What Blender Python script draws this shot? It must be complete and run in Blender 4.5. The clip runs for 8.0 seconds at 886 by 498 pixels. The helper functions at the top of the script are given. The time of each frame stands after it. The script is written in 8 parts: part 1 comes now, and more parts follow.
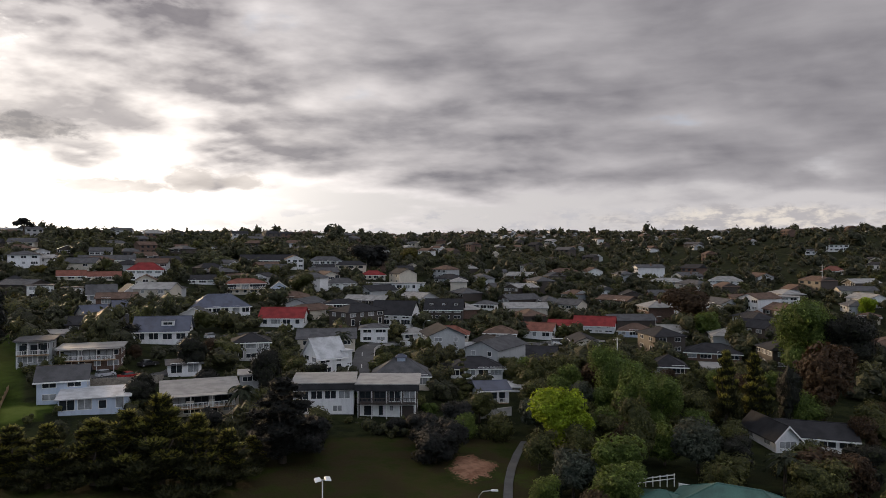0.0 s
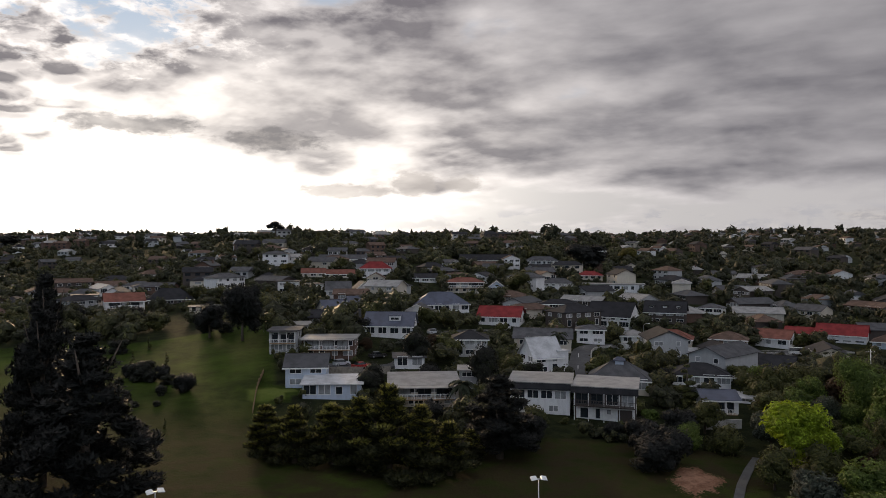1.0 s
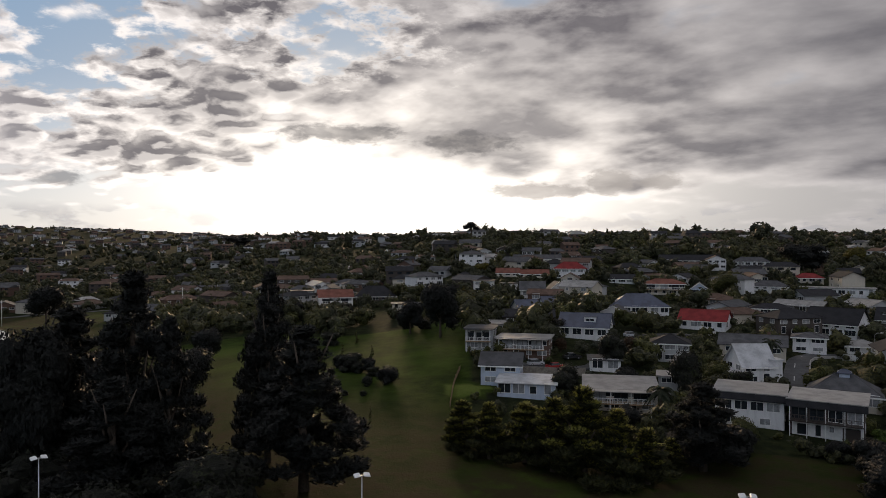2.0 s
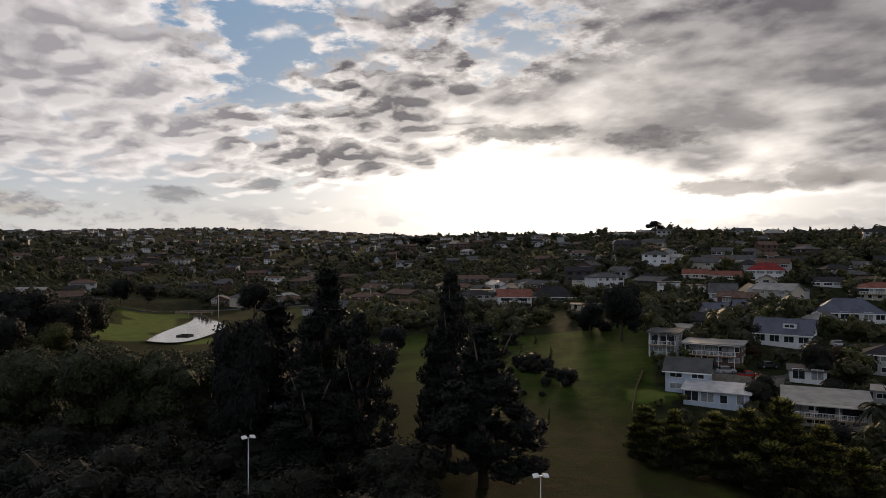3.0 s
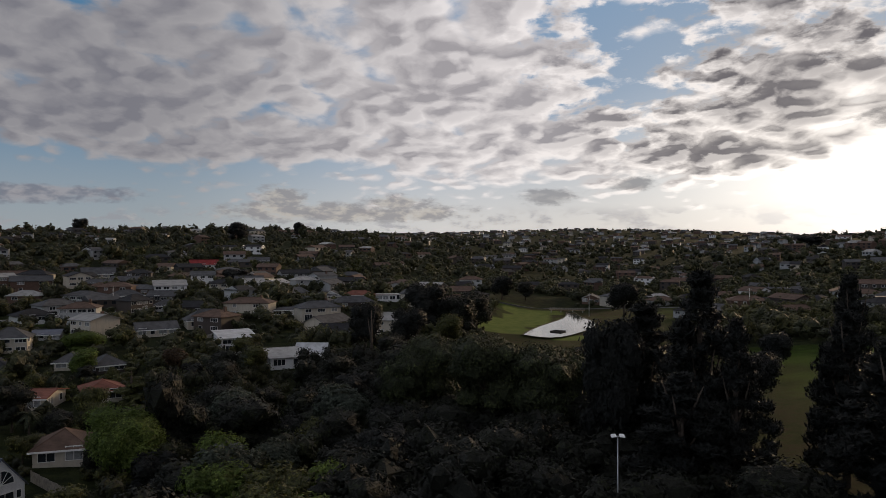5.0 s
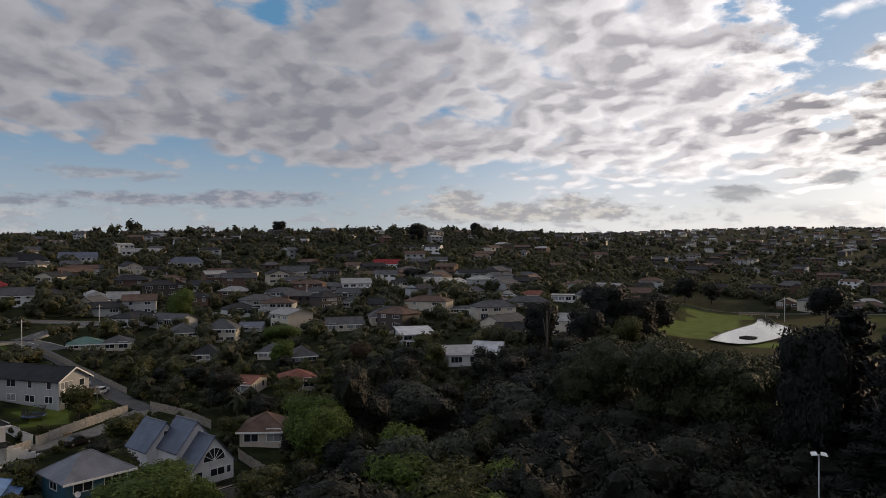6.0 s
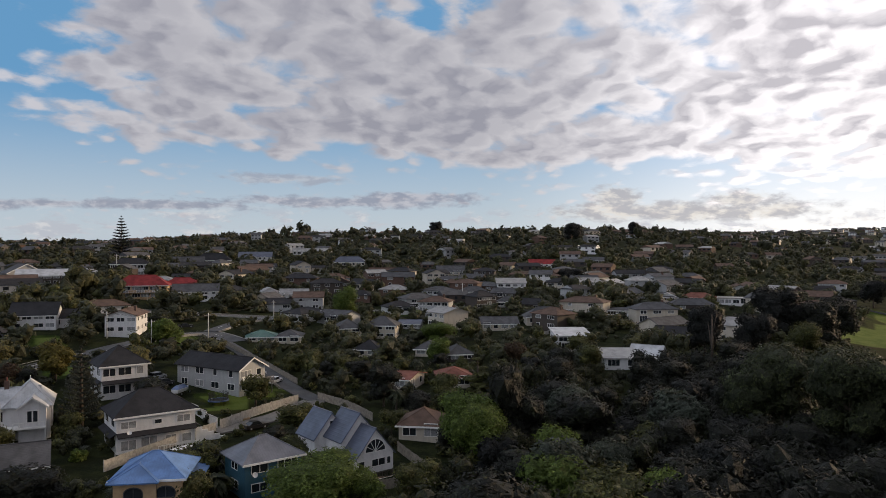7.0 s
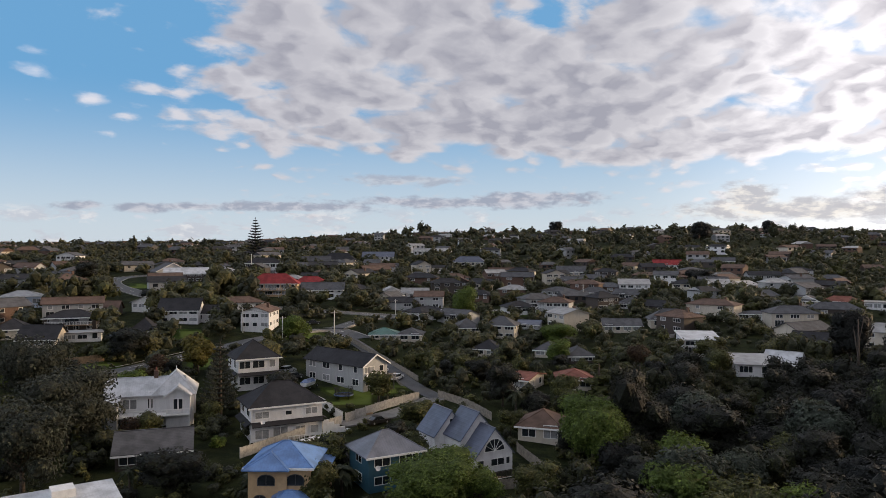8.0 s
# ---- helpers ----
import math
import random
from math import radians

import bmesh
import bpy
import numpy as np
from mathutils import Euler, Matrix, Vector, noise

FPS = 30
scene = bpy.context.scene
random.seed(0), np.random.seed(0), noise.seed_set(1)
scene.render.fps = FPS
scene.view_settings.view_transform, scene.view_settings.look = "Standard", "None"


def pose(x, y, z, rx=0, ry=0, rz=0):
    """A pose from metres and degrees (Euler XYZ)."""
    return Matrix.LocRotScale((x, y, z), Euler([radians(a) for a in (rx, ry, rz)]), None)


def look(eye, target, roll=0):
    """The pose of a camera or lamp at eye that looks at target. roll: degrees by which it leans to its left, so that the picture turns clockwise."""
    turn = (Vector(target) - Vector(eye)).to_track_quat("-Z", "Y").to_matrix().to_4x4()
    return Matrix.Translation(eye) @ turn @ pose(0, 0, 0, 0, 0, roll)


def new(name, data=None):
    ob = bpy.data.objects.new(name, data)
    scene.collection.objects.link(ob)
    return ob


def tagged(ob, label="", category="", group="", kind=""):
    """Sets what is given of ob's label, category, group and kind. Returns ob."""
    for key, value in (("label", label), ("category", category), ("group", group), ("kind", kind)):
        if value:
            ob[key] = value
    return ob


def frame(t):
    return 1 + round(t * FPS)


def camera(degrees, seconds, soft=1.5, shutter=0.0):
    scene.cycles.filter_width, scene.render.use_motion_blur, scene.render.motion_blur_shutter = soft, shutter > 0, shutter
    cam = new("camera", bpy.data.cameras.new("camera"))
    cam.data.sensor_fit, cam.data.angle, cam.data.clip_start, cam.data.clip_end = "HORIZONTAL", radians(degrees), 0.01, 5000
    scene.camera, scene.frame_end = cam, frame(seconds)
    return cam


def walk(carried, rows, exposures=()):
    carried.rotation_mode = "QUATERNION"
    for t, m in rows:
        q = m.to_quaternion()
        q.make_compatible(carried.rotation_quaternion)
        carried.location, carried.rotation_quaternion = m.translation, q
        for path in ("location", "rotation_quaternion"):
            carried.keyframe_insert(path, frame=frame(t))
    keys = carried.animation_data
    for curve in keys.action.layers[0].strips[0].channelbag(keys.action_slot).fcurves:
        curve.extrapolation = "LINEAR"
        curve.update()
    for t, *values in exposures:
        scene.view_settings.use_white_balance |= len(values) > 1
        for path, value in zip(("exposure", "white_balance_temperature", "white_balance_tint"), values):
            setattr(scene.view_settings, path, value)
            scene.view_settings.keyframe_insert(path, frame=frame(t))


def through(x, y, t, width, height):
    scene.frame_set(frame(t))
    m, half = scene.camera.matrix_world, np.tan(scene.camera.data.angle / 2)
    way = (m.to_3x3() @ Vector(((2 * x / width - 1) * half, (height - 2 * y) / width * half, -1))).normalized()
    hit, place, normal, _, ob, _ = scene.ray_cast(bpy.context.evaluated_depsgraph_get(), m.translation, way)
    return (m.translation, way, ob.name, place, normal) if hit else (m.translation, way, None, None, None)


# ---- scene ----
# ---------------------------------------------------------------- camera: a hovering drone that pans to its left
EYE = 36.0
TILT = 0.0
cam = camera(63.7, 8.0, soft=0.55)
PAN = [(0.0, 0.0), (0.5, 8.59), (1.0, 17.23), (1.5, 24.39), (1.7, 27.9), (2.8, 43.97), (3.0, 47.01), (3.5, 54.41), (4.0, 61.63),
       (4.5, 68.86), (5.8, 87.33), (6.0, 90.08), (6.5, 96.7), (7.0, 102.45), (7.5, 107.74), (8.0, 112.0)]
# the drone's automatic exposure closes down while the sun is in view
walk(cam, [(t, pose(0, 0, EYE, 90 + TILT, 0, a)) for t, a in PAN],
     [(0.0, -0.02, 6450, 13), (1.5, -0.44, 6450, 13), (3.0, -0.76, 6450, 13), (4.5, -0.86, 6400, 13), (6.0, -0.46, 6280, 13), (6.5, -0.24, 6240, 13), (7.0, -0.06, 6260, 13), (8.0, 0.17, 6260, 13)])
SUN_AZ, SUN_EL = 39.0, 10.0          # degrees to the left of +y, degrees up


def polar(az, dist):
    """Plan position at a bearing (degrees to the left of +y) and a distance."""
    return -dist * math.sin(radians(az)), dist * math.cos(radians(az))


# ---------------------------------------------------------------- node helpers
def setin(tree, sock, v):
    if isinstance(v, bpy.types.NodeSocket):
        tree.links.new(v, sock)
    elif v is not None:
        sock.default_value = v


def nd(tree, kind, ins=(), **props):
    n = tree.nodes.new(kind)
    for k, v in props.items():
        setattr(n, k, v)
    for k, v in dict(ins).items():
        setin(tree, n.inputs[k], v)
    return n


def mt(tree, op, a, b=None, c=None, clamp=False):
    n = tree.nodes.new("ShaderNodeMath")
    n.operation, n.use_clamp = op, clamp
    for i, v in enumerate((a, b, c)):
        setin(tree, n.inputs[i], v)
    return n.outputs[0]


def ramp(tree, v, lo, hi, a=0.0, b=1.0):
    n = nd(tree, "ShaderNodeMapRange", {0: v, 1: lo, 2: hi, 3: a, 4: b}, interpolation_type="SMOOTHSTEP")
    return n.outputs[0]


def mixc(tree, f, a, b, mode="MIX"):
    n = tree.nodes.new("ShaderNodeMix")
    n.data_type, n.blend_type = "RGBA", mode
    setin(tree, n.inputs[0], f)
    setin(tree, n.inputs[6], a if isinstance(a, bpy.types.NodeSocket) else (*a, 1))
    setin(tree, n.inputs[7], b if isinstance(b, bpy.types.NodeSocket) else (*b, 1))
    return n.outputs[2]


def noise_tex(tree, vec, scale, detail=4, rough=0.55, dist=0.0):
    n = nd(tree, "ShaderNodeTexNoise", {"Vector": vec, "Scale": scale, "Detail": detail, "Roughness": rough, "Distortion": dist})
    return n.outputs[0]


# ---------------------------------------------------------------- world: evening sky under broken cloud
world = bpy.data.worlds.new("evening_sky")
scene.world = world
world.use_nodes = True
W = world.node_tree
W.nodes.clear()
sky = nd(W, "ShaderNodeTexSky", sky_type="NISHITA")
sky.sun_disc, sky.sun_elevation, sky.sun_rotation = False, radians(SUN_EL), radians(-SUN_AZ)
sky.altitude, sky.air_density, sky.dust_density, sky.ozone_density = 50, 1.0, 0.6, 1.6
tc = nd(W, "ShaderNodeTexCoord")
sep = nd(W, "ShaderNodeSeparateXYZ", {0: tc.outputs["Generated"]})
DX, DY, DZ = sep.outputs
az = mt(W, "MULTIPLY", mt(W, "ARCTAN2", mt(W, "MULTIPLY", DX, -1.0), DY), 57.2958)      # bearing in degrees
el = mt(W, "MULTIPLY", mt(W, "ARCSINE", DZ), 57.2958)
flat = mt(W, "ADD", mt(W, "MAXIMUM", DZ, 0.0), 0.25)
pu, pv = mt(W, "DIVIDE", DX, flat), mt(W, "DIVIDE", DY, flat)
plane = nd(W, "ShaderNodeCombineXYZ", {0: pu, 1: pv, 2: 0.0}).outputs[0]
SUN_DIR = Vector((-math.sin(radians(SUN_AZ)), math.cos(radians(SUN_AZ)), 0))
angle = nd(W, "ShaderNodeCombineXYZ", {0: mt(W, "MULTIPLY", az, 0.06), 1: mt(W, "MULTIPLY", el, 0.14), 2: 0.0}).outputs[0]


def deck(shift, detail=8):
    """Density of the cloud sheet, sampled some way towards the sun: rows of small clouds, and soft broad folds."""
    v = nd(W, "ShaderNodeVectorMath", {0: plane, 1: tuple(SUN_DIR * shift)}, operation="ADD").outputs[0]
    r = nd(W, "ShaderNodeMapping", {"Vector": v, "Rotation": (0, 0, radians(28)), "Scale": (0.95, 1.05, 1.0)}).outputs[0]
    warp = nd(W, "ShaderNodeTexNoise", {"Vector": r, "Scale": 5.0, "Detail": 3.0})
    bent = nd(W, "ShaderNodeVectorMath", {0: r, 1: nd(W, "ShaderNodeVectorMath", {0: warp.outputs["Color"], "Scale": 0.16}, operation="SCALE").outputs[0]}, operation="ADD").outputs[0]
    cells = nd(W, "ShaderNodeTexVoronoi", {"Vector": bent, "Scale": 9.5, "Smoothness": 0.7}, feature="SMOOTH_F1").outputs["Distance"]
    lumps = mt(W, "ADD", mt(W, "MULTIPLY", noise_tex(W, bent, 5.0, detail, 0.54, 0.0), 0.56), mt(W, "MULTIPLY", noise_tex(W, r, 1.6, 2, 0.5, 0.0), 0.40))
    lumps = mt(W, "ADD", lumps, mt(W, "MULTIPLY", mt(W, "SUBTRACT", 0.62, cells), 0.34))
    folds = mt(W, "ADD", mt(W, "MULTIPLY", noise_tex(W, r, 3.0, detail, 0.46, 0.0), 0.75), mt(W, "MULTIPLY", noise_tex(W, r, 0.9, 2, 0.5, 0.0), 0.35))
    return lumps, folds


n_puff = noise_tex(W, angle, 3.4, 8, 0.62, 0.25)
n_wisp = noise_tex(W, angle, 9.0, 6, 0.62, 0.2)
n_ang = noise_tex(W, angle, 1.3, 8, 0.58, 0.3)


def ellipse(az0, el0, raz, rel, ragged=1.3, soft=0.45):
    """How far a direction lies inside one cloud (or gap) with a ragged outline."""
    a = mt(W, "POWER", mt(W, "DIVIDE", mt(W, "SUBTRACT", az, az0), raz), 2.0)
    b = mt(W, "POWER", mt(W, "DIVIDE", mt(W, "SUBTRACT", el, el0), rel), 2.0)
    edge = mt(W, "MULTIPLY", mt(W, "SUBTRACT", mt(W, "ADD", mt(W, "MULTIPLY", n_puff, 0.6), mt(W, "MULTIPLY", n_wisp, 0.4)), 0.5), ragged * 4)
    return ramp(W, mt(W, "ADD", mt(W, "SQRT", mt(W, "ADD", a, b)), edge), 1.0 + soft, 1.0 - soft)


def union(masks):
    out = masks[0]
    for m in masks[1:]:
        out = mt(W, "MAXIMUM", out, m)
    return out


# the sun stands behind the cloud edge: angular distance from it, wider along the horizon than up
SUN_DU = mt(W, "SUBTRACT", az, SUN_AZ - 3.0)
SUN_DV = mt(W, "SUBTRACT", el, SUN_EL - 5.0)
near_sun = mt(W, "SQRT", mt(W, "ADD", mt(W, "POWER", mt(W, "DIVIDE", SUN_DU, 17.0), 2.0), mt(W, "POWER", mt(W, "DIVIDE", SUN_DV, 5.6), 2.0)))
wide_sun = mt(W, "SQRT", mt(W, "ADD", mt(W, "POWER", mt(W, "DIVIDE", SUN_DU, 36.0), 2.0), mt(W, "POWER", mt(W, "DIVIDE", SUN_DV, 17.0), 2.0)))
core = mt(W, "EXPONENT", mt(W, "MULTIPLY", mt(W, "POWER", near_sun, 2.0), -1.0))
halo = mt(W, "EXPONENT", mt(W, "MULTIPLY", mt(W, "POWER", wide_sun, 2.0), -1.0))

# clear sky: blue above, paler towards the horizon, warm near the sun
far_side = ramp(W, az, -55.0, -110.0)          # unseen sky behind: deck broken up again, added for cooler light on facing walls
closed = mt(W, "MULTIPLY", ramp(W, az, 60.0, 10.0), mt(W, "SUBTRACT", 1.0, far_side))
blue = mixc(W, ramp(W, el, 0.0, 13.0), mixc(W, mt(W, "MAXIMUM", ramp(W, az, 72.0, 100.0), far_side), (1.28, 1.26, 1.22), (0.57, 0.65, 0.70)), mixc(W, mt(W, "MAXIMUM", ramp(W, az, 75.0, 100.0), far_side), (0.27, 0.54, 0.88), (0.142, 0.36, 0.60)))
nish = nd(W, "ShaderNodeVectorMath", {0: sky.outputs[0], "Scale": 0.10}, operation="SCALE").outputs[0]
clear = mixc(W, 0.15, blue, nish)
clear = mixc(W, mt(W, "MULTIPLY", closed, ramp(W, el, 14.0, 4.0)), clear, (0.60, 0.58, 0.575))
clear = mixc(W, mt(W, "MULTIPLY", halo, 0.7), clear, (0.88, 0.85, 0.77))

# the deck of cloud: closed towards smaller bearings, broken rows of altocumulus beyond the sun
thin_left = ramp(W, az, 124.0, 160.0)
lumps, folds = deck(0.0)
lumps2, folds2 = deck(0.045, 5)
fold = mt(W, "MULTIPLY", ramp(W, az, 58.0, 26.0), mt(W, "SUBTRACT", 1.0, far_side))
# clouds opposite the low sun are lit from the front, the more so the further round they stand; mostly unseen,
# brightened as fill for facing walls
front_fill = ramp(W, mt(W, "COSINE", mt(W, "MULTIPLY", mt(W, "SUBTRACT", az, SUN_AZ), 0.0174533)), 0.15, -0.85)
raw = mt(W, "ADD", mt(W, "MULTIPLY", lumps, mt(W, "SUBTRACT", 1.0, fold)), mt(W, "MULTIPLY", folds, fold))
raw2 = mt(W, "ADD", mt(W, "MULTIPLY", lumps2, mt(W, "SUBTRACT", 1.0, fold)), mt(W, "MULTIPLY", folds2, fold))
shape = mt(W, "ADD", raw, mt(W, "SUBTRACT", mt(W, "MULTIPLY", closed, 0.14), mt(W, "MULTIPLY", thin_left, 0.16)))
base_edge = mt(W, "ADD", mt(W, "ADD", ramp(W, az, 70.0, 100.0, 5.8, 7.6), mt(W, "MULTIPLY", closed, -0.6)), mt(W, "MULTIPLY", mt(W, "SUBTRACT", n_ang, 0.5), 5.0))
above = ramp(W, mt(W, "SUBTRACT", el, base_edge), -2.2, 1.6)
shape = mt(W, "ADD", shape, mt(W, "MULTIPLY", mt(W, "SUBTRACT", above, 1.0), 0.30))
gaps = union([ellipse(61.0, 16.0, 5.0, 4.5, 1.9, 1.0), ellipse(42.0, 16.2, 5.5, 1.8, 2.2, 1.0), ellipse(141.0, 13.0, 13.0, 7.0, 0.6, 0.9), ellipse(104.0, 19.5, 3.5, 2.0, 0.6, 0.9), ellipse(27.0, 19.5, 5.0, 2.0, 0.6, 0.9)])
shape = mt(W, "ADD", shape, mt(W, "MULTIPLY", mt(W, "SUBTRACT", 1.0, fold), 0.098))
shape = mt(W, "SUBTRACT", shape, mt(W, "MULTIPLY", gaps, 0.24))
cover = ramp(W, shape, 0.375, 0.555)
thick = ramp(W, shape, 0.46, 0.74)
# relief: the side of each fold that looks to the sun is bright, the other grey
heavy = mt(W, "MULTIPLY", ramp(W, az, 6.0, 20.0), ramp(W, az, 70.0, 56.0))
relief = mt(W, "ADD", 0.5, mt(W, "MULTIPLY", mt(W, "SUBTRACT", raw, raw2), mt(W, "ADD", mt(W, "SUBTRACT", 7.0, mt(W, "MULTIPLY", fold, 4.0)), mt(W, "MULTIPLY", heavy, 4.5))))
bands = noise_tex(W, nd(W, "ShaderNodeCombineXYZ", {0: mt(W, "MULTIPLY", az, 0.05), 1: mt(W, "MULTIPLY", el, 0.24), 2: 0.0}).outputs[0], 1.6, 7, 0.55, 0.3)
relief = mt(W, "ADD", relief, mt(W, "MULTIPLY", mt(W, "MULTIPLY", mt(W, "SUBTRACT", bands, 0.5), 1.3), fold), clamp=True)
# single clouds below the deck, and low cumulus along the horizon
lone = union([ellipse(40.5, 9.1, 4.0, 0.7), ellipse(31.0, 8.6, 3.0, 0.8), ellipse(68.0, 4.1, 2.2, 0.6), ellipse(115.2, 5.5, 3.6, 0.35), ellipse(61.5, 5.0, 1.3, 0.5)])
faint = union([ellipse(19.5, 5.2, 1.8, 0.9), ellipse(15.7, 5.1, 2.0, 0.6), ellipse(26.0, 4.6, 4.2, 0.6)])
lowband = mt(W, "MULTIPLY", ramp(W, el, 3.6, 2.4), ramp(W, el, -0.5, 0.8))
puff = mt(W, "MULTIPLY", ramp(W, n_puff, 0.50, 0.60), lowband)
cream = union([ellipse(84.0, 2.9, 8.0, 0.7), ellipse(80.0, 3.6, 2.2, 0.7), ellipse(88.5, 3.9, 1.6, 0.9), ellipse(24.0, 1.9, 9.0, 0.5), ellipse(-24.0, 2.2, 8.0, 0.9)])
mauve = union([ellipse(112.0, 3.7, 9.0, 0.40), ellipse(124.0, 3.3, 8.0, 0.35), ellipse(131.5, 3.2, 1.9, 0.3), ellipse(135.0, 3.1, 1.7, 0.3), ellipse(139.0, 3.1, 1.5, 0.28), ellipse(104.5, 4.1, 5.0, 0.40)])

lit = mixc(W, halo, mixc(W, mt(W, "MAXIMUM", ramp(W, az, 69.0, 99.0), far_side), (1.42, 1.36, 1.33), (0.55, 0.54, 0.55)), (1.65, 1.53, 1.37))
lit = mixc(W, mt(W, "MULTIPLY", closed, mt(W, "SUBTRACT", 1.0, halo)), lit, (0.42, 0.407, 0.415))
lit = mixc(W, front_fill, lit, (1.02, 1.06, 1.16))
dark = mixc(W, heavy, mixc(W, closed, mixc(W, mt(W, "MAXIMUM", ramp(W, az, 74.0, 102.0), far_side), (0.62, 0.59, 0.60), (0.335, 0.335, 0.372)), (0.232, 0.224, 0.240)), (0.238, 0.222, 0.236))
veil = mt(W, "MULTIPLY", ellipse(25.0, 11.0, 13.0, 5.0, 0.8, 0.9), 0.22)
dark = mixc(W, veil, dark, (0.78, 0.74, 0.70))
lit = mixc(W, veil, lit, (1.0, 0.95, 0.88))
dark = mixc(W, front_fill, dark, (0.68, 0.71, 0.78))
grain = mt(W, "SUBTRACT", mt(W, "ADD", mt(W, "MULTIPLY", thick, mt(W, "ADD", 0.60, mt(W, "MULTIPLY", heavy, 0.15))), 0.56), mt(W, "MULTIPLY", relief, 0.80), clamp=True)
cloud = mixc(W, grain, lit, dark)
skycol = mixc(W, cover, clear, cloud)
skycol = mixc(W, mt(W, "MULTIPLY", puff, 0.6), skycol, mixc(W, ramp(W, n_wisp, 0.45, 0.62), (0.50, 0.50, 0.53), (0.76, 0.72, 0.68)))
skycol = mixc(W, mt(W, "MULTIPLY", cream, 0.8), skycol, mixc(W, ramp(W, n_wisp, 0.42, 0.62), (0.46, 0.44, 0.44), (0.84, 0.77, 0.66)))
skycol = mixc(W, mt(W, "MULTIPLY", mauve, 0.85), skycol, mixc(W, ramp(W, n_wisp, 0.42, 0.64), (0.30, 0.32, 0.38), (0.54, 0.53, 0.55)))
skycol = mixc(W, mt(W, "MULTIPLY", lone, 0.62), skycol, mixc(W, ramp(W, n_wisp, 0.40, 0.62), mixc(W, halo, (0.36, 0.36, 0.40), (0.28, 0.265, 0.25)), mixc(W, halo, (0.55, 0.54, 0.54), (0.52, 0.48, 0.43))))
skycol = mixc(W, mt(W, "MULTIPLY", faint, 0.7), skycol, (0.72, 0.66, 0.59))
# light that the cloud's edge and the haze pass on round the sun
pass_on = mt(W, "MULTIPLY", mt(W, "MULTIPLY", core, mt(W, "SUBTRACT", 1.0, mt(W, "MULTIPLY", mt(W, "MULTIPLY", thick, cover), 0.8))), mt(W, "SUBTRACT", 1.0, mt(W, "MULTIPLY", mt(W, "MAXIMUM", lone, faint), 0.85)))
glow = nd(W, "ShaderNodeVectorMath", {0: (1.0, 0.93, 0.80), "Scale": mt(W, "MULTIPLY", pass_on, 2.2)}, operation="SCALE").outputs[0]
final = mixc(W, 1.0, skycol, glow, "ADD")
bg = nd(W, "ShaderNodeBackground", {0: final, 1: 1.0})
nd(W, "ShaderNodeOutputWorld", {0: bg.outputs[0]})

sun = new("sun", bpy.data.lights.new("sun", "SUN"))
sun.data.energy, sun.data.angle, sun.data.color = 3.2, radians(11.0), (1.0, 0.72, 0.42)
sx, sy = polar(SUN_AZ, 1000)
sun.matrix_world = look((sx, sy, 1000 * math.tan(radians(SUN_EL)) + EYE), (0, 0, EYE))


# ---------------------------------------------------------------- materials
def material(name):
    m = bpy.data.materials.new(name)
    m.use_nodes = True
    t = m.node_tree
    t.nodes.clear()
    return m, t


def finish(t, shader):
    nd(t, "ShaderNodeOutputMaterial", {0: shader})


def bump(t, height, strength=0.4, dist=0.05):
    return nd(t, "ShaderNodeBump", {"Height": height, "Strength": strength, "Distance": dist}).outputs[0]


def leaf_mat(name, col, tips=None, through=0.3, world_noise=0.0, tip_pow=1.2):
    """Foliage: leaf-to-leaf and tree-to-tree variation, some light passing through."""
    m, t = material(name)
    geo, inf = nd(t, "ShaderNodeNewGeometry"), nd(t, "ShaderNodeObjectInfo")
    pos = geo.outputs["Position"]
    col = (col[0] * 1.06, col[1], col[2] * 1.6)
    tips = tips and (tips[0] * 1.02, tips[1], tips[2] * 1.5)
    c2 = tips or tuple(min(1, a * b) for a, b in zip(col, (2.0, 1.7, 1.5)))
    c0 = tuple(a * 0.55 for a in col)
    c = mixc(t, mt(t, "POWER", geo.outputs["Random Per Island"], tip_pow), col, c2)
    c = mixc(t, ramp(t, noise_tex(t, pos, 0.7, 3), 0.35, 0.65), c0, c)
    warm = tuple(a * b for a, b in zip(col, (1.25, 1.1, 0.9)))
    c = mixc(t, mt(t, "MULTIPLY", inf.outputs["Random"], 0.5), c, warm)
    if world_noise:
        c = mixc(t, ramp(t, noise_tex(t, pos, 0.06, 2), 0.4, 0.68), c, tuple(a * b for a, b in zip(col, (2.2, 1.8, 0.9))))
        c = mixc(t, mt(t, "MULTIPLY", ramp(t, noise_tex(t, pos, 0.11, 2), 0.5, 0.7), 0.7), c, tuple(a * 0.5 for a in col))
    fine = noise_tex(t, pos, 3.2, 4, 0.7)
    # hollows of the fine relief are darkened in the colour too
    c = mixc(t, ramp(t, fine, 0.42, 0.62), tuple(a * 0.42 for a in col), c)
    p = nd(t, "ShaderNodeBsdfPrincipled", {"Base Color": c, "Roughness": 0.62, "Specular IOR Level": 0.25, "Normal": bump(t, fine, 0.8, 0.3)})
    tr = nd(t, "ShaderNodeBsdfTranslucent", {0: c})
    mx = nd(t, "ShaderNodeMixShader", {0: through, 1: p.outputs[0], 2: tr.outputs[0]})
    finish(t, mx.outputs[0])
    return m


